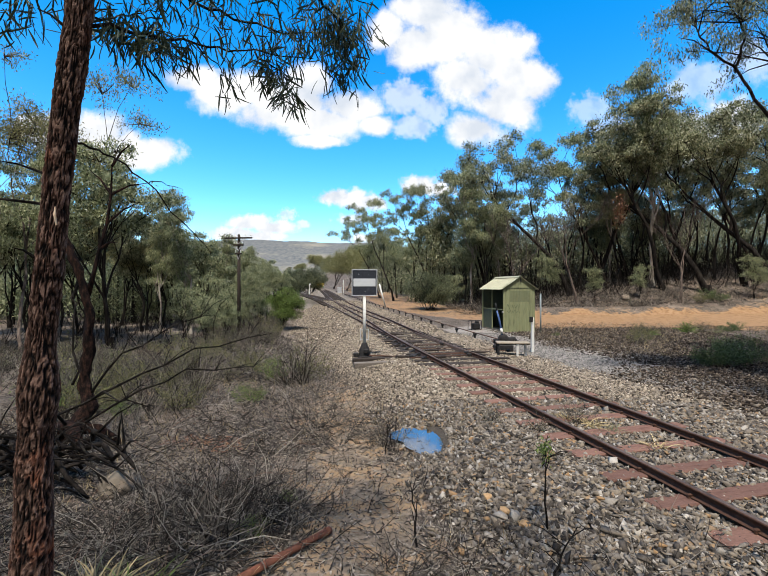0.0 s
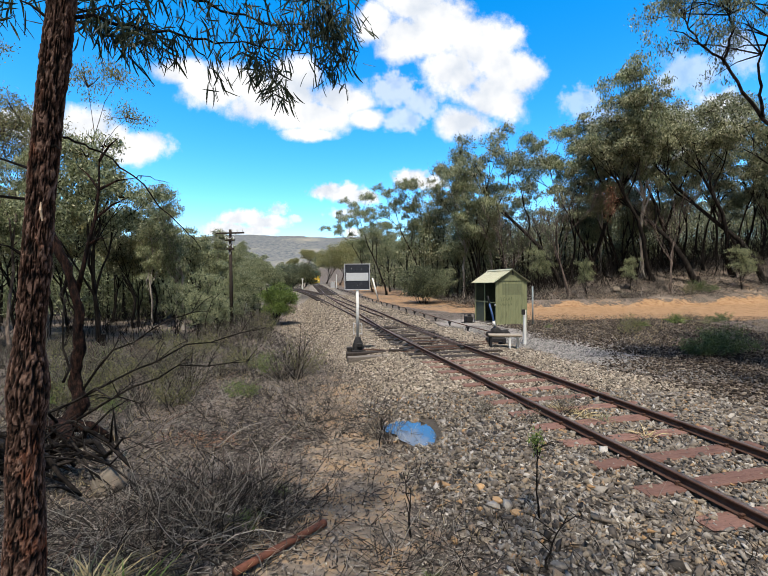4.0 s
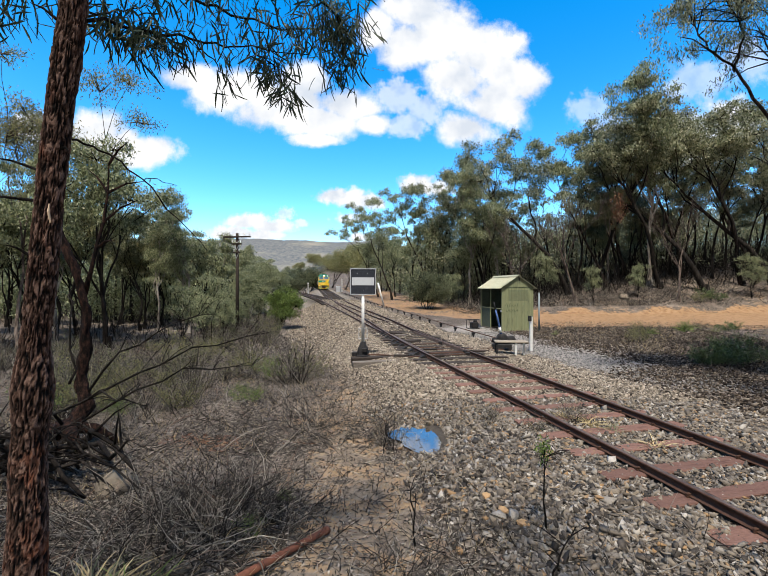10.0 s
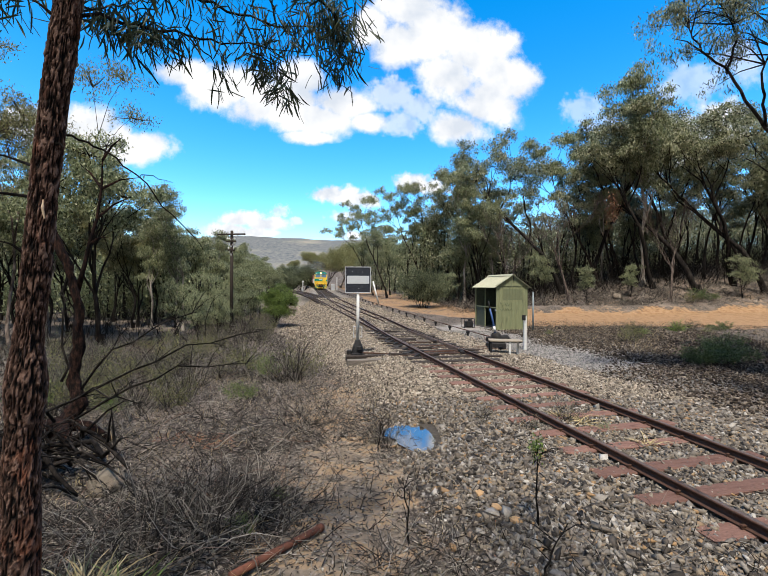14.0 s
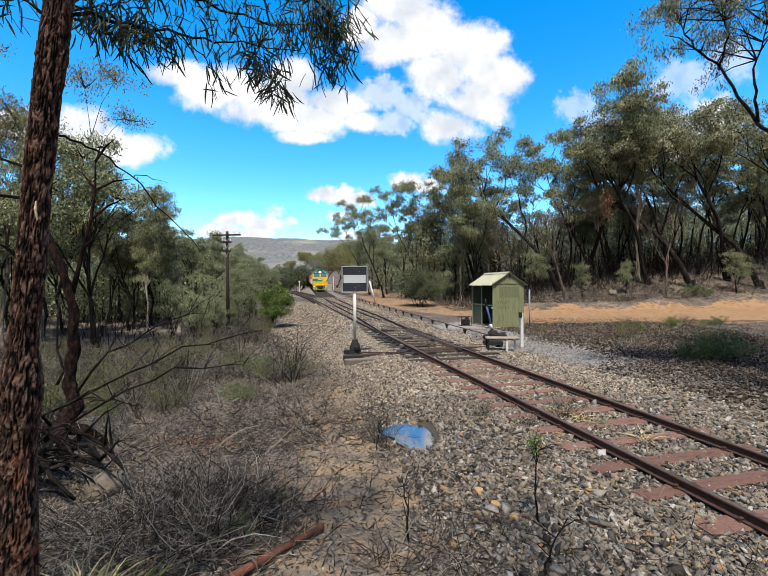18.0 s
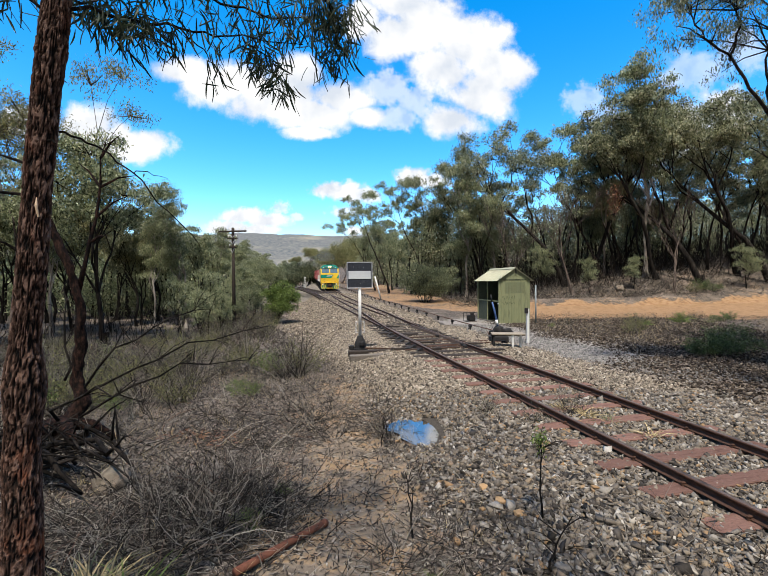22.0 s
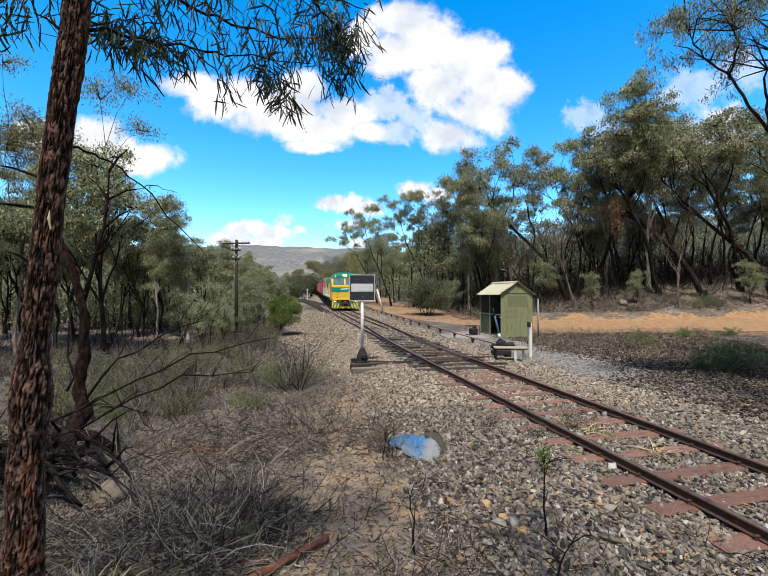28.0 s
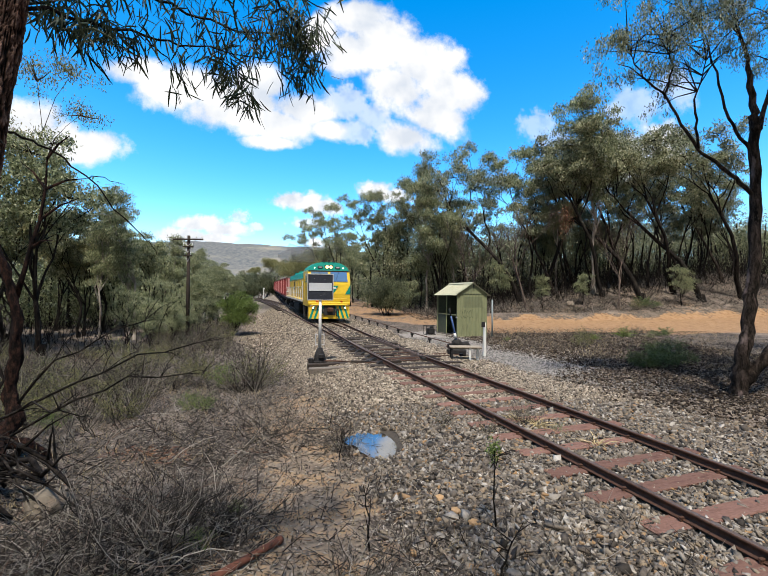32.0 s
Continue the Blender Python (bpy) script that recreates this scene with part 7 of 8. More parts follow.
def hill(name, label, x0, x1, y0, y1, top, seed, mat):
    nx, ny = 150, 40
    X, Y = np.meshgrid(np.linspace(x0, x1, nx), np.linspace(y0, y1, ny))
    u, v = (X - x0) / (x1 - x0), (Y - y0) / (y1 - y0)
    crest = top * (0.95 + 0.035 * np.sin(u * 9 + seed) + 0.02 * np.sin(u * 23 + seed * 2) + 0.01 * np.sin(u * 57 + seed))
    Z = crest * np.sin(np.pi * np.clip(v * 0.62, 0, 1)) ** 1.1 * np.sin(np.pi * np.clip(u, 0.0, 1)) ** 0.25
    Z = Z + top * 0.03 * wobble(X, Y, 0.008, seed) * v
    verts = np.stack([X, Y, Z], -1).reshape(-1, 3)
    i = (np.arange(ny - 1)[:, None] * nx + np.arange(nx - 1)[None, :]).ravel()
    ob = new(name, raw_mesh(name, verts, np.stack([i, i + 1, i + nx + 1, i + nx], 1), mat, True))
    return tagged(ob, label, "hill", kind="structure")


M_HILL = hill_material()
hill("hill_ridge", "long wooded ridge in blue haze", -3000, 700, 1500, 3300, 352, 0.6, M_HILL)
hill("hill_spur", "low brown spur of the ridge", -900, 700, 900, 1700, 62, 2.1, M_HILL)
M_PADDOCK = surface("dry_paddock", (0.34, 0.31, 0.14), (0.42, 0.38, 0.18), 0.05, 1.0, 0, (0.25, 0.26, 0.1), 0.01, 0.55, 0.1)


ob = new("paddock", blob("paddock", 70, 30, 16, 3, 3, 0.1))
ob.data.materials.append(M_PADDOCK)
ob.matrix_basis = pose(-175, 640, 4)
tagged(ob, "sunny yellow-green paddock slope below the ridge", "field", kind="structure")
M_TILE = surface("orange_roof_tiles", (0.45, 0.2, 0.1), (0.5, 0.25, 0.13), 2, 0.8)


def house(x, y, w, d, h, turn):
    it = thing("farm_house", "pale farmhouse with an orange gable roof", "house", pose(x, y, gz(x, y), 0, 0, turn))
    part("wall", Shape().box((0, 0, h / 2), (w, d, h), 0.05), M_WHITE, it)
    part("roof", Shape().prism([(-w / 2 - 0.5, 0, h), (w / 2 + 0.5, 0, h), (w / 4, 0, h + 2.2), (-w / 4, 0, h + 2.2)], (0, -d / 2 - 0.5, 0), (0, d / 2 + 0.5, 0)), M_TILE, it, "orange roof")
    for k in range(3):
        part("window", Shape().box((-w / 3 + k * w / 3, -d / 2, h * 0.55), (1.4, 0.1, 1.3), 0.02), M_GRILLE_DARK, it)
    part("chimney", Shape().box((w / 6, 0, h + 2.4), (0.8, 0.8, 1.4), 0.03), M_TILE, it)


M_GRILLE_DARK = surface("dark_window", (0.03, 0.035, 0.04), (0.05, 0.055, 0.06), 3, 0.2, bump=0)
house(-103, 405, 13, 8, 3.2, 12)
house(-88, 470, 11, 8, 3.0, -20)
house(-92, 430, 7, 6, 2.6, 30)


def cloud(name, x, z, w, h, puffs, seed, depth=4300.0, thick=1.0):
    """A fair-weather cloud: a far sheet with torn, soft edges from noise, shaped by round puffs (in halves of its size)."""
    m, nt, links, bsdf = nodes_of(name)
    nt.remove(bsdf)
    co = nt.new("ShaderNodeTexCoord").outputs["Object"]
    mp = nt.new("ShaderNodeMapping")
    mp.inputs["Scale"].default_value = (1 / w, 1 / w, 1 / w)
    mp.inputs["Location"].default_value = (seed * 3.1, 0, 0)
    links.new(co, mp.inputs["Vector"])
    n1 = tex_noise(nt, links, mp.outputs[0], 4.0, 9, 0.62)
    n2 = tex_noise(nt, links, mp.outputs[0], 2.2, 5, 0.5)
    best = None
    for px, pz, rx, rz in puffs:
        sub = nt.new("ShaderNodeMapping")
        sub.vector_type = "TEXTURE"
        sub.inputs["Location"].default_value = (px * w, 0, pz * h)
        sub.inputs["Scale"].default_value = (rx * w, 100000, rz * h)
        links.new(co, sub.inputs["Vector"])
        ln = nt.new("ShaderNodeVectorMath")
        ln.operation = "LENGTH"
        links.new(sub.outputs[0], ln.inputs[0])
        val = math_node(nt, links, "SUBTRACT", 1.0, ln.outputs["Value"])
        best = val if best is None else math_node(nt, links, "MAXIMUM", best, val)
    rough = math_node(nt, links, "MULTIPLY", math_node(nt, links, "SUBTRACT", n1, 0.5), 1.35)
    body = math_node(nt, links, "ADD", best, rough)
    body = math_node(nt, links, "ADD", body, math_node(nt, links, "MULTIPLY", math_node(nt, links, "SUBTRACT", n2, 0.5), 0.9))
    mr = nt.new("ShaderNodeMapRange")
    mr.interpolation_type = "SMOOTHSTEP"
    mr.inputs["From Min"].default_value, mr.inputs["From Max"].default_value = -0.06, 0.5
    mr.inputs["To Max"].default_value = thick
    links.new(body, mr.inputs[0])
    inside = math_node(nt, links, "MULTIPLY", math_node(nt, links, "ADD", best, 0.35), 6, True)
    alpha = math_node(nt, links, "MULTIPLY", mr.outputs[0], inside)
    # sunlit white and grey shading of the cloud are painted as emission
    em = nt.new("ShaderNodeEmission")
    links.new(ramp(nt, links, n2, [(0.36, (0.70, 0.76, 0.85)), (0.55, (1.0, 1.0, 1.0))]), em.inputs["Color"])
    em.inputs["Strength"].default_value = 0.53
    tr = nt.new("ShaderNodeBsdfTransparent")
    ms = nt.new("ShaderNodeMixShader")
    links.new(alpha, ms.inputs[0])
    links.new(tr.outputs[0], ms.inputs[1])
    links.new(em.outputs[0], ms.inputs[2])
    links.new(ms.outputs[0], nt["Material Output"].inputs[0])
    s = Shape()
    nx = 8
    s.v = [Vector((w * (k / nx * 2 - 1) * 1.25, 60 * ((k / nx * 2 - 1) ** 2), zz * h * 1.25)) for zz in (-1, 1) for k in range(nx + 1)]
    s.f = [(k, k + 1, nx + 2 + k, nx + 1 + k) for k in range(nx)]
    ob = new("cloud", s.data("cloud", m))
    ob.matrix_basis = pose(x, depth, z)
    ob.visible_shadow = False
    tagged(ob, "white fair-weather cloud with torn edges", "cloud", "clouds", "structure")
    return ob


def far_at(u, v, depth=4300.0):
    return (u - 784) / 829 * depth, 2.06 - (v - 588) / 829 * depth


def sky_cloud(puffs, seed, depth=4300.0, thick=1.0):
    """A cloud from round puffs given by direction (across, down, half width, half height)."""
    u0, u1 = min(p[0] - p[2] for p in puffs), max(p[0] + p[2] for p in puffs)
    v0, v1 = min(p[1] - p[3] for p in puffs), max(p[1] + p[3] for p in puffs)
    uc, vc, hw, hh = (u0 + u1) / 2, (v0 + v1) / 2, (u1 - u0) / 2, (v1 - v0) / 2
    x, z = far_at(uc, vc, depth)
    rel = [((a - uc) / hw, (vc - b) / hh, 0.95 * c / hw, 0.95 * d / hh) for a, b, c, d in puffs]
    return cloud("cloud_vapour", x, z, hw / 829 * depth, hh / 829 * depth, rel, seed, depth, thick)


CLOUDS = [
    sky_cloud([(914, 66, 112, 78), (1007, 107, 112, 74), (1072, 160, 82, 66), (846, 90, 84, 66), (1034, 214, 90, 64), (978, 266, 80, 44), (873, 24, 95, 55), (793, 62, 60, 55), (950, 160, 80, 60)], 0.3),
    sky_cloud([(391, 160, 75, 34), (472, 190, 115, 50), (579, 214, 125, 64), (713, 214, 85, 50), (766, 254, 50, 26), (659, 250, 110, 42), (646, 287, 62, 20), (620, 170, 95, 45)], 1.4, 4350),
    sky_cloud([(826, 200, 55, 50), (846, 258, 52, 34), (880, 225, 45, 40)], 1.9, 4360, 0.6),
    sky_cloud([(205, 268, 85, 50), (290, 308, 95, 42), (240, 300, 95, 50), (90, 262, 80, 45)], 2.2, 4400),
    sky_cloud([(690, 402, 50, 22), (740, 412, 65, 22), (715, 405, 60, 24)], 3.3, 4450),
    sky_cloud([(860, 376, 48, 24), (895, 385, 50, 22)], 4.1, 4460),
    sky_cloud([(510, 455, 60, 20), (560, 465, 65, 18), (480, 478, 70, 20), (540, 482, 60, 14)], 5.7, 4470),
    sky_cloud([(585, 438, 26, 16), (615, 458, 20, 10)], 6.2, 4480, 0.7),
    sky_cloud([(722, 446, 48, 14)], 7.4, 4480, 0.8),
    sky_cloud([(735, 488, 34, 12), (760, 494, 26, 9)], 8.2, 4490),
    sky_cloud([(1210, 225, 50, 45), (1240, 255, 50, 40)], 9.2, 4420, 0.45),
    sky_cloud([(1440, 280, 110, 70), (1360, 320, 90, 60), (1500, 250, 90, 60)], 10.3, 4430, 0.9),
    sky_cloud([(1430, 165, 90, 50), (1530, 120, 70, 60)], 11.3, 4440, 0.5),
]


# ---- train ----
def path_tables():
    ys = np.linspace(-30, 320, 3501)
    xs, zs = main_x(ys), rail_height(ys)
    s = np.concatenate([[0], np.cumsum(np.sqrt(np.diff(xs) ** 2 + np.diff(ys) ** 2))])
    return ys, xs, zs, s - np.interp(0, ys, s)


PY, PX, PZ, PS = path_tables()


def along(s):
    return Vector((float(np.interp(s, PS, PX)), float(np.interp(s, PS, PY)), float(np.interp(s, PS, PZ))))


def vehicle_pose(front, length, inset):
    """Pose of a vehicle whose nose is at arc length front: x forward (towards lower y), z up, its middle over its two bogies."""
    a, b = along(front + inset), along(front + length - inset)
    mid = (a + b) / 2
    f = (a - b).normalized()
    side = Vector((0, 0, 1)).cross(f).normalized()
    up = f.cross(side)
    return Matrix(((f.x, side.x, up.x, mid.x), (f.y, side.y, up.y, mid.y), (f.z, side.z, up.z, mid.z), (0, 0, 0, 1)))


M_YELLOW = surface("loco_yellow", (0.58, 0.385, 0.018), (0.50, 0.33, 0.02), 5, 0.35, 0, (0.36, 0.25, 0.05), 1.6, 0.62, 0.05)
M_TEAL = surface("loco_green", (0.003, 0.155, 0.125), (0.005, 0.19, 0.15), 5, 0.6, 0, (0.02, 0.14, 0.11), 1.6, 0.64, 0.05)
M_DARKMET = surface("loco_underframe", (0.016, 0.016, 0.017), (0.04, 0.038, 0.036), 9, 0.7, 0.2, (0.07, 0.055, 0.04), 2.5, 0.6)
M_RED = surface("wagon_red", (0.15, 0.022, 0.025), (0.21, 0.036, 0.038), 4, 0.55, 0, (0.13, 0.04, 0.035), 1.2, 0.56, 0.1)
M_PINK = surface("wagon_faded_panel", (0.42, 0.20, 0.2), (0.5, 0.27, 0.26), 4, 0.6)
M_ORANGE = surface("wagon_end_orange", (0.48, 0.22, 0.04), (0.4, 0.18, 0.04), 4, 0.55)
M_STEEL = surface("wheel_steel", (0.10, 0.09, 0.085), (0.2, 0.19, 0.18), 20, 0.4, 0.8)
M_GRILLE = surface("dark_grille", (0.05, 0.04, 0.012), (0.11, 0.08, 0.02), 40, 0.9)
M_HEAD = lamp_glow("headlamp_glow", (1.0, 0.60, 0.24), 3.5)
M_DITCH = lamp_glow("ditch_lamp_glow", (1.0, 0.9, 0.72), 2.0)
M_REDLAMP = surface("red_marker_lens", (0.42, 0.07, 0.015), (0.5, 0.10, 0.02), 30, 0.2)
M_SCREEN, _n, _l, _b = nodes_of("windscreen_glass")
_b.inputs["Base Color"].default_value = (0.13, 0.22, 0.31, 1)
_b.inputs["Metallic"].default_value = 0.55
_b.inputs["Roughness"].default_value = 0.04
_b.inputs["Specular IOR Level"].default_value = 1.0
_b.inputs["IOR"].default_value = 1.5
ROLLING = []


def bogie(owner, x, axles, spacing, r, mat):
    b = part("bogie", Shape().box((x, 0.98, 0.62), (spacing * (axles - 1) + 1.1, 0.14, 0.3), 0.05).box((x, -0.98, 0.62), (spacing * (axles - 1) + 1.1, 0.14, 0.3), 0.05).box((x, 0, 0.66), (0.5, 1.9, 0.3), 0.05), mat, owner)
    for k in range(axles):
        s = Shape()
        for q in (-1, 1):
            s.tube([(0, q * 0.68, 0), (0, q * 0.70, 0), (0, q * 0.705, 0), (0, q * 0.82, 0)], [r + 0.03, r + 0.03, r, r - 0.01], 20)
        s.tube([(0, -0.7, 0), (0, 0.7, 0)], 0.09, 8)
        s.box((0, 0, 0), (0.12, 0.3, 0.26), 0.02)
        wx = x + (k - (axles - 1) / 2) * spacing
        ROLLING.append((part("wheelset", s, M_STEEL, b, "steel wheelset", at=pose(wx, 0, r)), wx, r))
        for q in (-1, 1):
            part("axle_box", Shape().box((wx, q * 1.08, r), (0.34, 0.12, 0.34), 0.05), mat, b)
            part("spring", Shape().tube([(wx, q * 1.06, r + 0.16), (wx, q * 1.06, 0.86)], 0.09, 10), mat, b)
    return b


def build_loco():
    """Nose at x = +10.9."""
    it = thing("diesel_locomotive", "yellow and green diesel locomotive with lit headlamps", "locomotive")
    F, W = 10.9, 1.47
    part("underframe", Shape().box((-0.2, 0, 1.22), (20.6, 2.6, 0.3), 0.03), M_DARKMET, it)
    part("sill", Shape().box((-0.4, 0, 1.42), (20.6, 2.92, 0.16), 0.02), M_YELLOW, it, "yellow side sill")
    # cab: front slopes back a little above the band
    s = Shape()
    s.prism([(F - 0.30, 0, 1.1), (F - 0.08, 0, 1.2), (F - 0.05, 0, 2.0), (F - 0.14, 0, 2.72), (F - 0.42, 0, 3.62), (F - 3.3, 0, 3.62), (F - 3.3, 0, 1.1)], (0, -W, 0), (0, W, 0))
    cab_ob = part("cab", s, M_YELLOW, it, "yellow driving cab")
    s = Shape()
    ring = [(-W - 0.005, 3.56), (-1.32, 3.86), (-0.95, 4.12), (-0.5, 4.22), (0.5, 4.22), (0.95, 4.12), (1.32, 3.86), (W + 0.005, 3.56)]
    a = [Vector((F - 0.36 - 0.25 * (z - 3.5), y, z)) for y, z in ring]
    b2 = [Vector((F - 3.35, y, z)) for y, z in ring]
    s.add(a + b2, [tuple(range(8)), tuple(range(15, 7, -1))] + [(i, (i + 1) % 8, 8 + (i + 1) % 8, 8 + i) for i in range(8)])
    roof = part("cab_roof", s, M_TEAL, it, "green curved cab roof")
    part("horn_rack", Shape().tube([(F - 1.0, -0.35, 4.27), (F - 0.5, -0.35, 4.3)], [0.03, 0.09], 8).tube([(F - 1.0, 0, 4.27), (F - 0.5, 0, 4.3)], [0.03, 0.09], 8)
         .tube([(F - 1.0, 0.35, 4.27), (F - 0.5, 0.35, 4.3)], [0.03, 0.09], 8).box((F - 0.9, 0, 4.25), (0.1, 1.0, 0.06), 0.01), M_DARKMET, roof)
    # green band with a pale badge, and corner wedges
    part("front_band", Shape().prism([(F - 0.10, -1.475, 2.02), (F - 0.10, 0.30, 2.02), (F - 0.10, 0.62, 2.56), (F - 0.10, -1.475, 2.56)], (0, 0, 0), (0.05, 0, 0)), M_TEAL, cab_ob, "green band across the nose")
    part("corner_wedge", Shape().prism([(F - 0.10, 1.475, 1.95), (F - 0.10, 1.475, 2.62), (F - 0.10, 1.1, 1.95)], (0, 0, 0), (0.055, 0, 0)), M_TEAL, cab_ob, "green corner wedge")
    part("badge", Shape().prism([(0, -0.5, 2.24), (0, 0.55, 2.36), (0, 0.45, 2.46), (0, -0.35, 2.42)], (F - 0.055, -0.05, 0), (F - 0.04, -0.05, 0)), M_WHITE, cab_ob, "pale swept badge")
    for q in (-1, 1):
        part("windscreen", Shape().prism([(F - 0.168, q * 0.09, 2.84), (F - 0.168, q * 1.3, 2.84), (F - 0.395, q * 1.26, 3.52), (F - 0.395, q * 0.09, 3.52)], (0, 0, 0), (0.03, 0, 0.01)), M_SCREEN, cab_ob, "dark glossy windscreen")
        part("side_window", Shape().box((F - 1.3, q * (W + 0.004), 3.1), (0.8, 0.02, 0.62), 0.005), M_SCREEN, cab_ob)
        part("door", Shape().box((F - 2.75, q * (W + 0.006), 2.4), (0.72, 0.025, 1.95), 0.008), M_YELLOW, cab_ob)
        part("wiper", Shape().tube([(F - 0.33, q * 0.7, 3.53), (F - 0.16, q * 0.45, 2.92)], 0.012, 5), M_DARKMET, cab_ob)
        part("number_box", Shape().box((F - 0.42, q * 0.62, 3.84), (0.1, 0.36, 0.17), 0.05), M_DARKMET, roof, "dark rounded number box")
        part("plate_marks", Shape().box((F - 0.366, q * 0.62, 3.84), (0.008, 0.24, 0.08), 0.002), M_GREYFRAME, roof)
        part("marker_lamp", Shape().tube([(F - 0.5, q * 1.02, 3.8), (F - 0.40, q * 1.02, 3.8)], 0.035, 12), M_DITCH, roof, "small lit marker lamp")
        part("headlamp", Shape().tube([(F - 0.5, q * 0.14, 3.87), (F - 0.36, q * 0.13, 3.87)], 0.10, 16), M_HEAD, roof, "lit warm headlamp")
        part("ditch_lamp", Shape().tube([(F - 0.15, q * 1.12, 1.02), (F + 0.0, q * 1.12, 1.02)], 0.06, 14), M_DITCH, it, "lit ditch lamp")
        part("red_lamp", Shape().box((F - 0.03, q * 0.85, 1.42), (0.06, 0.16, 0.18), 0.02), M_REDLAMP, it)
    for y0, z0 in ((-0.85, 1.75), (-1.05, 1.75)):
        part("vent_mark", Shape().box((F - 0.055, y0, z0), (0.02, 0.035, 0.16), 0.004), M_DARKMET, cab_ob, "small dark slot")
    part("scrawl_mark", Shape().box((F - 0.05, -0.78, 1.98), (0.02, 0.16, 0.04), 0.004), M_DARKMET, cab_ob, "short dark painted mark")
    part("visor", Shape().box((F - 0.40, 0, 3.585), (0.12, 2.86, 0.07), 0.015), M_DARKMET, cab_ob, "dark visor over the windscreens")
    part("pillar", Shape().prism([(F - 0.16, -0.06, 2.84), (F - 0.16, 0.06, 2.84), (F - 0.385, 0.06, 3.52), (F - 0.385, -0.06, 3.52)], (0.02, 0, 0), (0.05, 0, 0.01)), M_YELLOW, cab_ob, "yellow pillar")
    part("nose_rail", Shape().tube([(F + 0.02, -1.25, 1.62), (F + 0.08, -1.25, 1.66), (F + 0.08, 1.25, 1.66), (F + 0.02, 1.25, 1.62)], 0.018, 6), M_YELLOW, cab_ob, "yellow nose handrail")
    part("anticlimber", Shape().box((F + 0.02, 0, 1.22), (0.2, 2.5, 0.07), 0.015), M_YELLOW, it, "yellow anticlimber ledge")
    part("lamp_hood", Shape().box((F - 0.47, 0, 3.87), (0.12, 0.62, 0.3), 0.06), M_DARKMET, roof)
    # striped pilot
    pilot = part("pilot", Shape().prism([(F - 0.5, 0, 0.25), (F - 0.02, 0, 0.25), (F - 0.08, 0, 1.2), (F - 0.5, 0, 1.2)], (0, -1.43, 0), (0, 1.43, 0)), M_YELLOW, it, "yellow pilot plate")
    for q in (-1, 1):
        for k in range(3):
            y0 = q * (0.50 + 0.32 * k)
            part("stripe", Shape().prism([(F - 0.018, y0 + q * 0.12, 0.26), (F - 0.018, y0 + q * 0.27, 0.26), (F - 0.07, y0 - q * 0.03, 1.16), (F - 0.07, y0 - q * 0.18, 1.16)], (0, 0, 0), (0.012, 0, 0)), M_TEAL, pilot, "green slanting stripe")
        part("hose", Shape().tube([(F, q * 0.42, 0.9), (F + 0.12, q * 0.44, 0.7), (F + 0.1, q * 0.5, 0.45), (F + 0.02, q * 0.62, 0.42)], 0.028, 8), M_DARKMET, pilot, "", True)
        part("grab_rail", Shape().tube([(F + 0.02, q * 0.9, 1.1), (F + 0.1, q * 0.9, 1.2), (F + 0.1, q * 1.3, 1.2), (F + 0.02, q * 1.3, 1.1)], 0.018, 6), M_WHITE, it)
    part("buffer_beam", Shape().box((F - 0.06, 0, 1.3), (0.14, 2.9, 0.2), 0.03), M_YELLOW, it)
    part("drawgear_plate", Shape().box((F + 0.0, 0, 0.84), (0.06, 0.8, 0.7), 0.03), M_DARKMET, pilot, "black drawgear plate")
    for q in (-0.62, -0.5, 0.5, 0.62):
        part("air_cock", Shape().tube([(F + 0.0, q, 0.95), (F + 0.09, q, 0.92), (F + 0.1, q, 0.62)], 0.03, 8), M_DARKMET, pilot, "", True)
    coup = Shape().box((F + 0.1, 0, 0.88), (0.5, 0.34, 0.3), 0.05)
    coup.box((F + 0.34, 0.06, 0.88), (0.24, 0.3, 0.3), 0.06)
    part("coupler", coup, M_RUST, it, "rusty knuckle coupler")
    # hood
    s = Shape()
    ring = [(-1.08, 1.5), (-1.08, 3.3), (-0.95, 3.7), (-0.5, 3.9), (0.5, 3.9), (0.95, 3.7), (1.08, 3.3), (1.08, 1.5)]
    a = [Vector((F - 3.35, y, z)) for y, z in ring]
    b2 = [Vector((-10.5, y, z)) for y, z in ring]
    s.add(a + b2, [tuple(range(8)), tuple(range(15, 7, -1))] + [(i, (i + 1) % 8, 8 + (i + 1) % 8, 8 + i) for i in range(8)])
    hood = part("hood", s, M_YELLOW, it, "yellow engine hood")
    for q in (-1, 1):
        part("roof_panel", Shape().prism([(0, q * 1.09, 3.2), (0, q * 0.96, 3.715), (0, q * 0.5, 3.915), (0, q * 0.5, 3.93), (0, q * 0.97, 3.73), (0, q * 1.105, 3.2)], (F - 3.36, 0, 0), (-10.5, 0, 0)), M_TEAL, hood, "green upper hood")
        for k in range(9):
            x = F - 4.5 - 1.75 * k
            tall = k == 6
            part("grille" if tall else "hood_door", Shape().box((x, q * 1.092, 2.35 if not tall else 2.6), (1.45, 0.03, 1.4 if not tall else 0.9), 0.01), M_GRILLE if tall else M_YELLOW, hood, "dark grille" if tall else "")
        for k in range(11):
            x = F - 3.8 - 1.6 * k
            part("stanchion", Shape().tube([(x, q * 1.46, 1.46), (x, q * 1.46, 2.45)], 0.028, 6), M_WHITE, it)
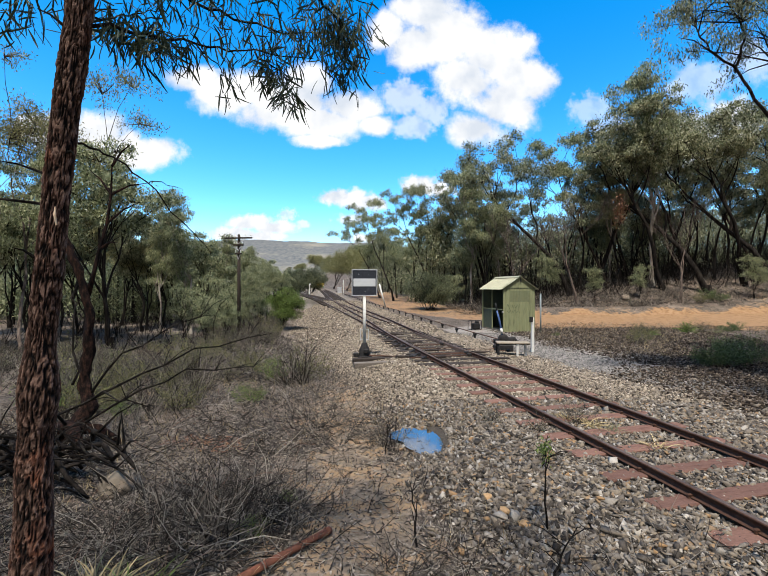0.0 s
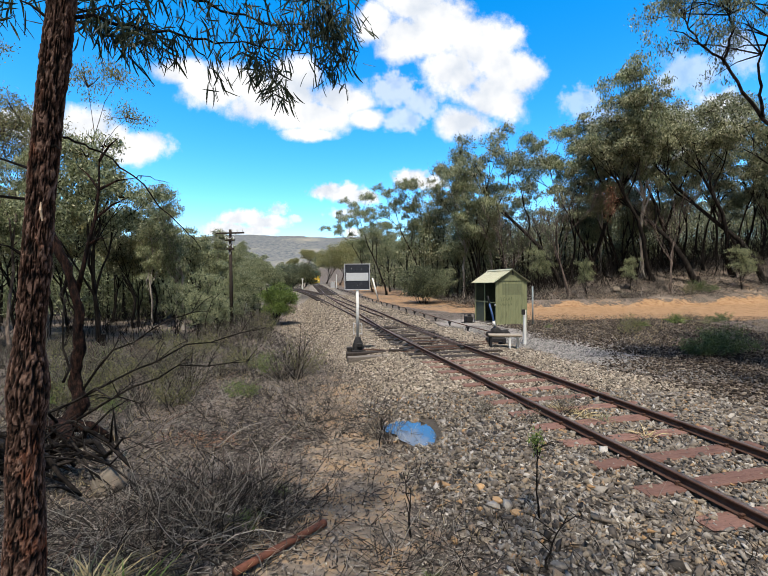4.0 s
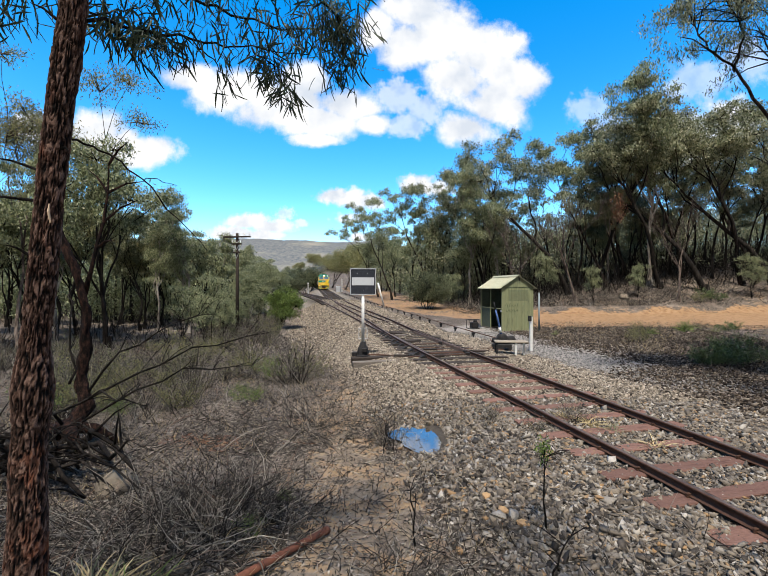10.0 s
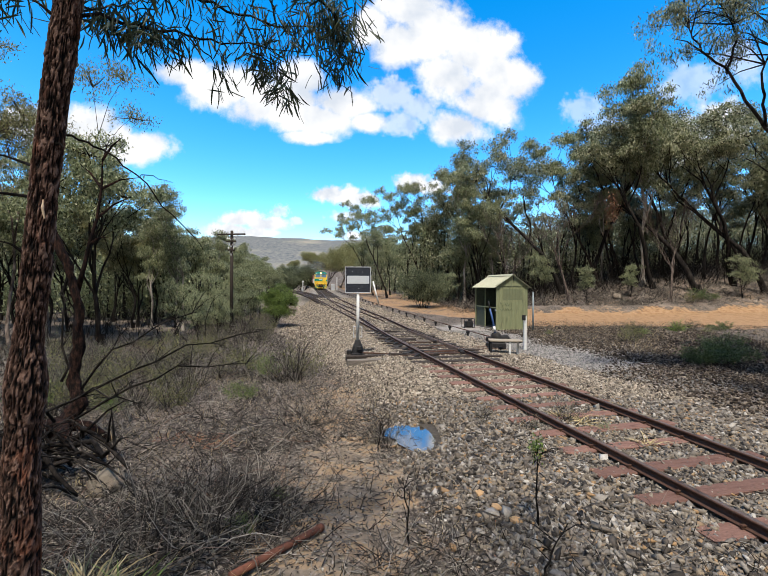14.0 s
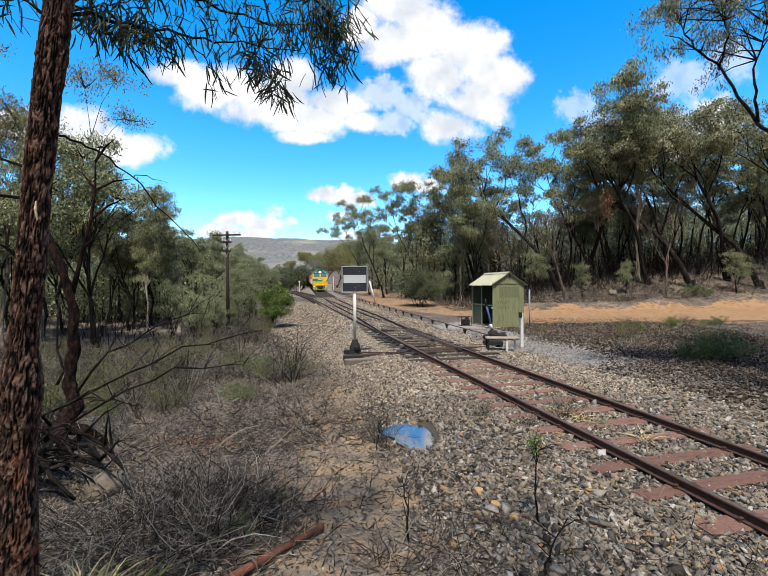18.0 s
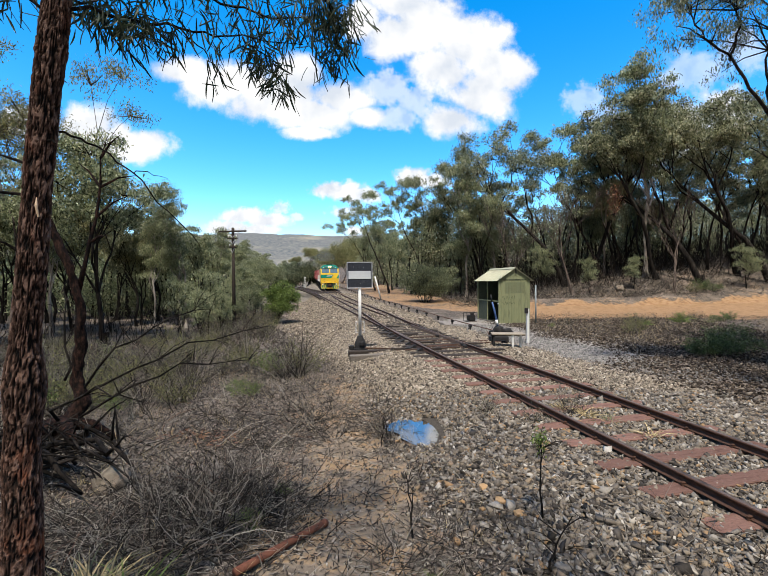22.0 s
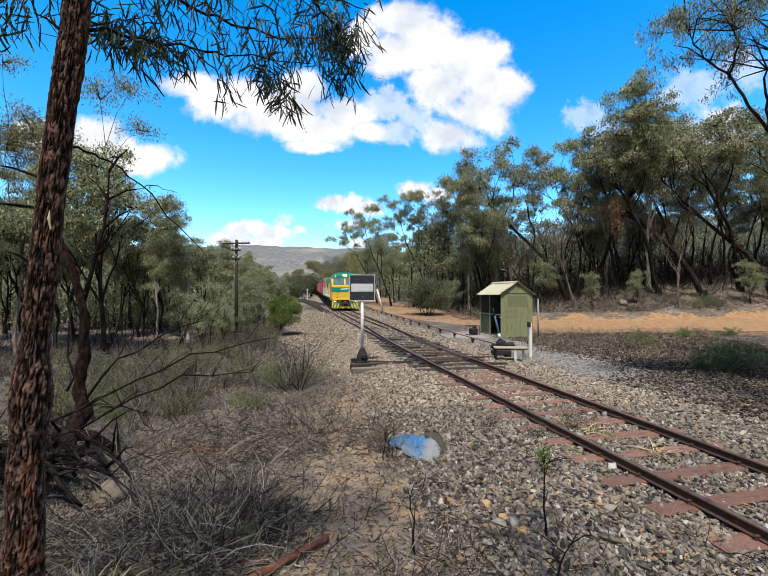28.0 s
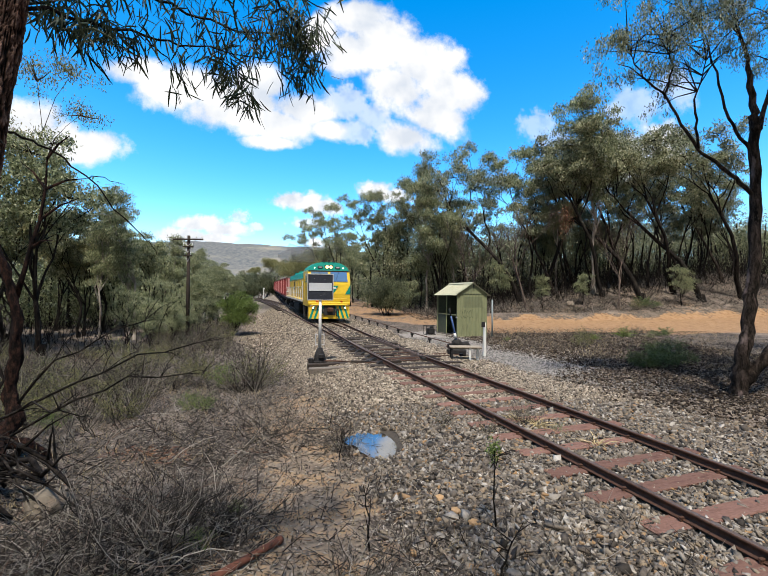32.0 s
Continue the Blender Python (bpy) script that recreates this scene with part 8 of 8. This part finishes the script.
        part("handrail", Shape().tube([(F - 3.6, q * 1.46, 2.45), (-10.3, q * 1.46, 2.45)], 0.028, 6), M_WHITE, it, "pale handrail")
        part("knee_rail", Shape().tube([(F - 3.6, q * 1.46, 1.95), (-10.3, q * 1.46, 1.95)], 0.02, 6), M_WHITE, it, "pale lower rail")
        part("walkway_edge", Shape().box((-2.0, q * 1.47, 1.36), (17.0, 0.03, 0.12), 0.005), M_WHITE, it, "white walkway edge")
        part("cab_handrail", Shape().tube([(F - 3.2, q * 1.53, 1.3), (F - 3.2, q * 1.53, 2.9)], 0.02, 6), M_WHITE, it)
        part("step", Shape().box((F - 2.8, q * 1.36, 0.7), (0.6, 0.2, 0.9), 0.02), M_DARKMET, it)
    for x in (2.5, -3.0, -7.5):
        part("fan_cover", Shape().tube([(x, 0, 3.88), (x, 0, 4.05)], [0.75, 0.7], 20), M_TEAL, hood)
    part("exhaust", Shape().box((-0.2, 0, 4.0), (0.8, 0.5, 0.3), 0.04), M_DARKMET, hood)
    part("fuel_tank", Shape().box((0.0, 0, 0.68), (4.6, 2.5, 0.85), 0.16), M_DARKMET, it)
    part("air_tank", Shape().tube([(-1.5, 1.32, 1.0), (1.2, 1.32, 1.0)], 0.16, 12), M_GREYFRAME, it, "grey air tank")
    bogie(it, 6.6, 3, 1.75, 0.5, M_DARKMET)
    bogie(it, -6.6, 3, 1.75, 0.5, M_DARKMET)
    return it


def build_wagon():
    it = thing("hopper_wagon", "faded red ribbed hopper wagon with pale ends", "wagon")
    part("underframe", Shape().box((0, 0, 1.0), (13.4, 2.3, 0.28), 0.03), M_DARKMET, it)
    s = Shape()
    s.prism([(-5.7, 0, 1.2), (5.7, 0, 1.2), (6.5, 0, 2.2), (6.5, 0, 3.55), (-6.5, 0, 3.55), (-6.5, 0, 2.2)], (0, -1.36, 0), (0, 1.36, 0))
    body = part("hopper_body", s, M_RED, it, "red hopper body")
    for k in range(13):
        x = -6.3 + 1.05 * k
        for q in (-1, 1):
            part("rib", Shape().box((x, q * 1.40, 2.5), (0.09, 0.09, 2.1), 0.01), M_RED if k % 6 else M_PINK, body)
    for q in (-1, 1):
        part("top_rail", Shape().box((0, q * 1.38, 3.56), (13.1, 0.12, 0.12), 0.02), M_RED, body)
        part("end_panel", Shape().box((q * 6.53, 0, 2.75), (0.05, 2.5, 1.5), 0.01), M_PINK, body, "faded pale end panel")
        part("end_ladder", Shape().box((q * 6.62, 1.1, 2.2), (0.05, 0.4, 2.2), 0.01), M_ORANGE, it, "orange end ladder")
        part("coupler", Shape().box((q * 6.9, 0, 0.88), (0.5, 0.3, 0.28), 0.04), M_RUST, it)
        part("hand_grab", Shape().box((q * 6.55, 1.38, 1.6), (0.3, 0.08, 0.9), 0.01), M_ORANGE, it)
    bogie(it, 4.6, 2, 1.7, 0.43, M_DARKMET)
    bogie(it, -4.6, 2, 1.7, 0.43, M_DARKMET)
    return it


loco = build_loco()
loco_wheels, ROLLING = ROLLING, []
wagon = build_wagon()
wagon.name = "hopper_wagon"
tagged(wagon, group="wagons of the train")
wagons = [wagon] + [copy_thing(wagon, pose(-30 - 4 * k, 240 + 15 * k, 0)) for k in range(8)]
M_SMOKE, _n, _l, _b = nodes_of("thin_diesel_smoke")
_b.inputs["Base Color"].default_value = (0.09, 0.10, 0.125, 1)
_b.inputs["Roughness"].default_value = 1.0
_b.inputs["Specular IOR Level"].default_value = 0.0
_b.inputs["Alpha"].default_value = 0.15
PUFFS = []
for k in range(2):
    me = blob("smoke_puff", 1.2 + 0.9 * k, 1.2 + 0.9 * k, 0.8 + 0.4 * k, k * 1.7, 3, 0.55)
    me.materials.append(M_SMOKE)
    me.polygons.foreach_set("use_smooth", [True] * len(me.polygons))
    ob = new("smoke_puff", me)
    PUFFS.append(tagged(ob, "thin dark diesel smoke drifting above the locomotive", "smoke", "puffs of smoke"))
LOCO_LEN, WAGON_LEN = 22.0, 14.4
FRONT = [(0.0, 154.0), (7.0, 125.5), (17.0, 87.0), (25.0, 57.0), (29.0, 41.4), (32.0, 29.0)]


def front_at(t):
    """Where the nose is along the line, in metres."""
    ts, ss = np.array([a for a, b in FRONT]), np.array([b for a, b in FRONT])
    return float(smooth_line(np.array([t]), ts, ss)[0])


def motions():
    times = [k * 2.0 for k in range(17)]
    walk(loco, [(t, vehicle_pose(front_at(t), LOCO_LEN, 4.4)) for t in times])
    for k, w in enumerate(wagons):
        back = LOCO_LEN + WAGON_LEN * k
        walk(w, [(t, vehicle_pose(front_at(t) + back, WAGON_LEN, 2.6)) for t in times])
    for k, ob in enumerate(PUFFS):
        lag = 0.7 + 1.6 * k
        off = Vector((-0.28 * lag + 0.5 * math.sin(k * 2.1), 0.3 * lag, 5.0 + 1.5 * (1 - math.exp(-0.5 * lag)) + 0.12 * lag + 0.3 * math.cos(k * 1.3)))
        walk(ob, [(t, Matrix.Translation(along(front_at(max(t - lag, 0)) + min(t - lag, 0) * -4.0 + 11.0) + off)) for t in times])
    steps = [k * 0.16 for k in range(201)]
    for ob, wx, r in loco_wheels:
        walk(ob, [(t, pose(wx, 0, r) @ Matrix.Rotation((front_at(0) - front_at(t)) / r, 4, "Y")) for t in steps])
    for k, c in enumerate(CLOUDS):
        m = c.matrix_basis.copy()
        drift = (-1.65, -0.3, -1.0)[k] * 4300 / 829 * 32 if k < 3 else -0.1 * 4300 / 829 * 32
        walk(c, [(0, m), (32, Matrix.Translation((drift, 0, 0)) @ m)])


motions()
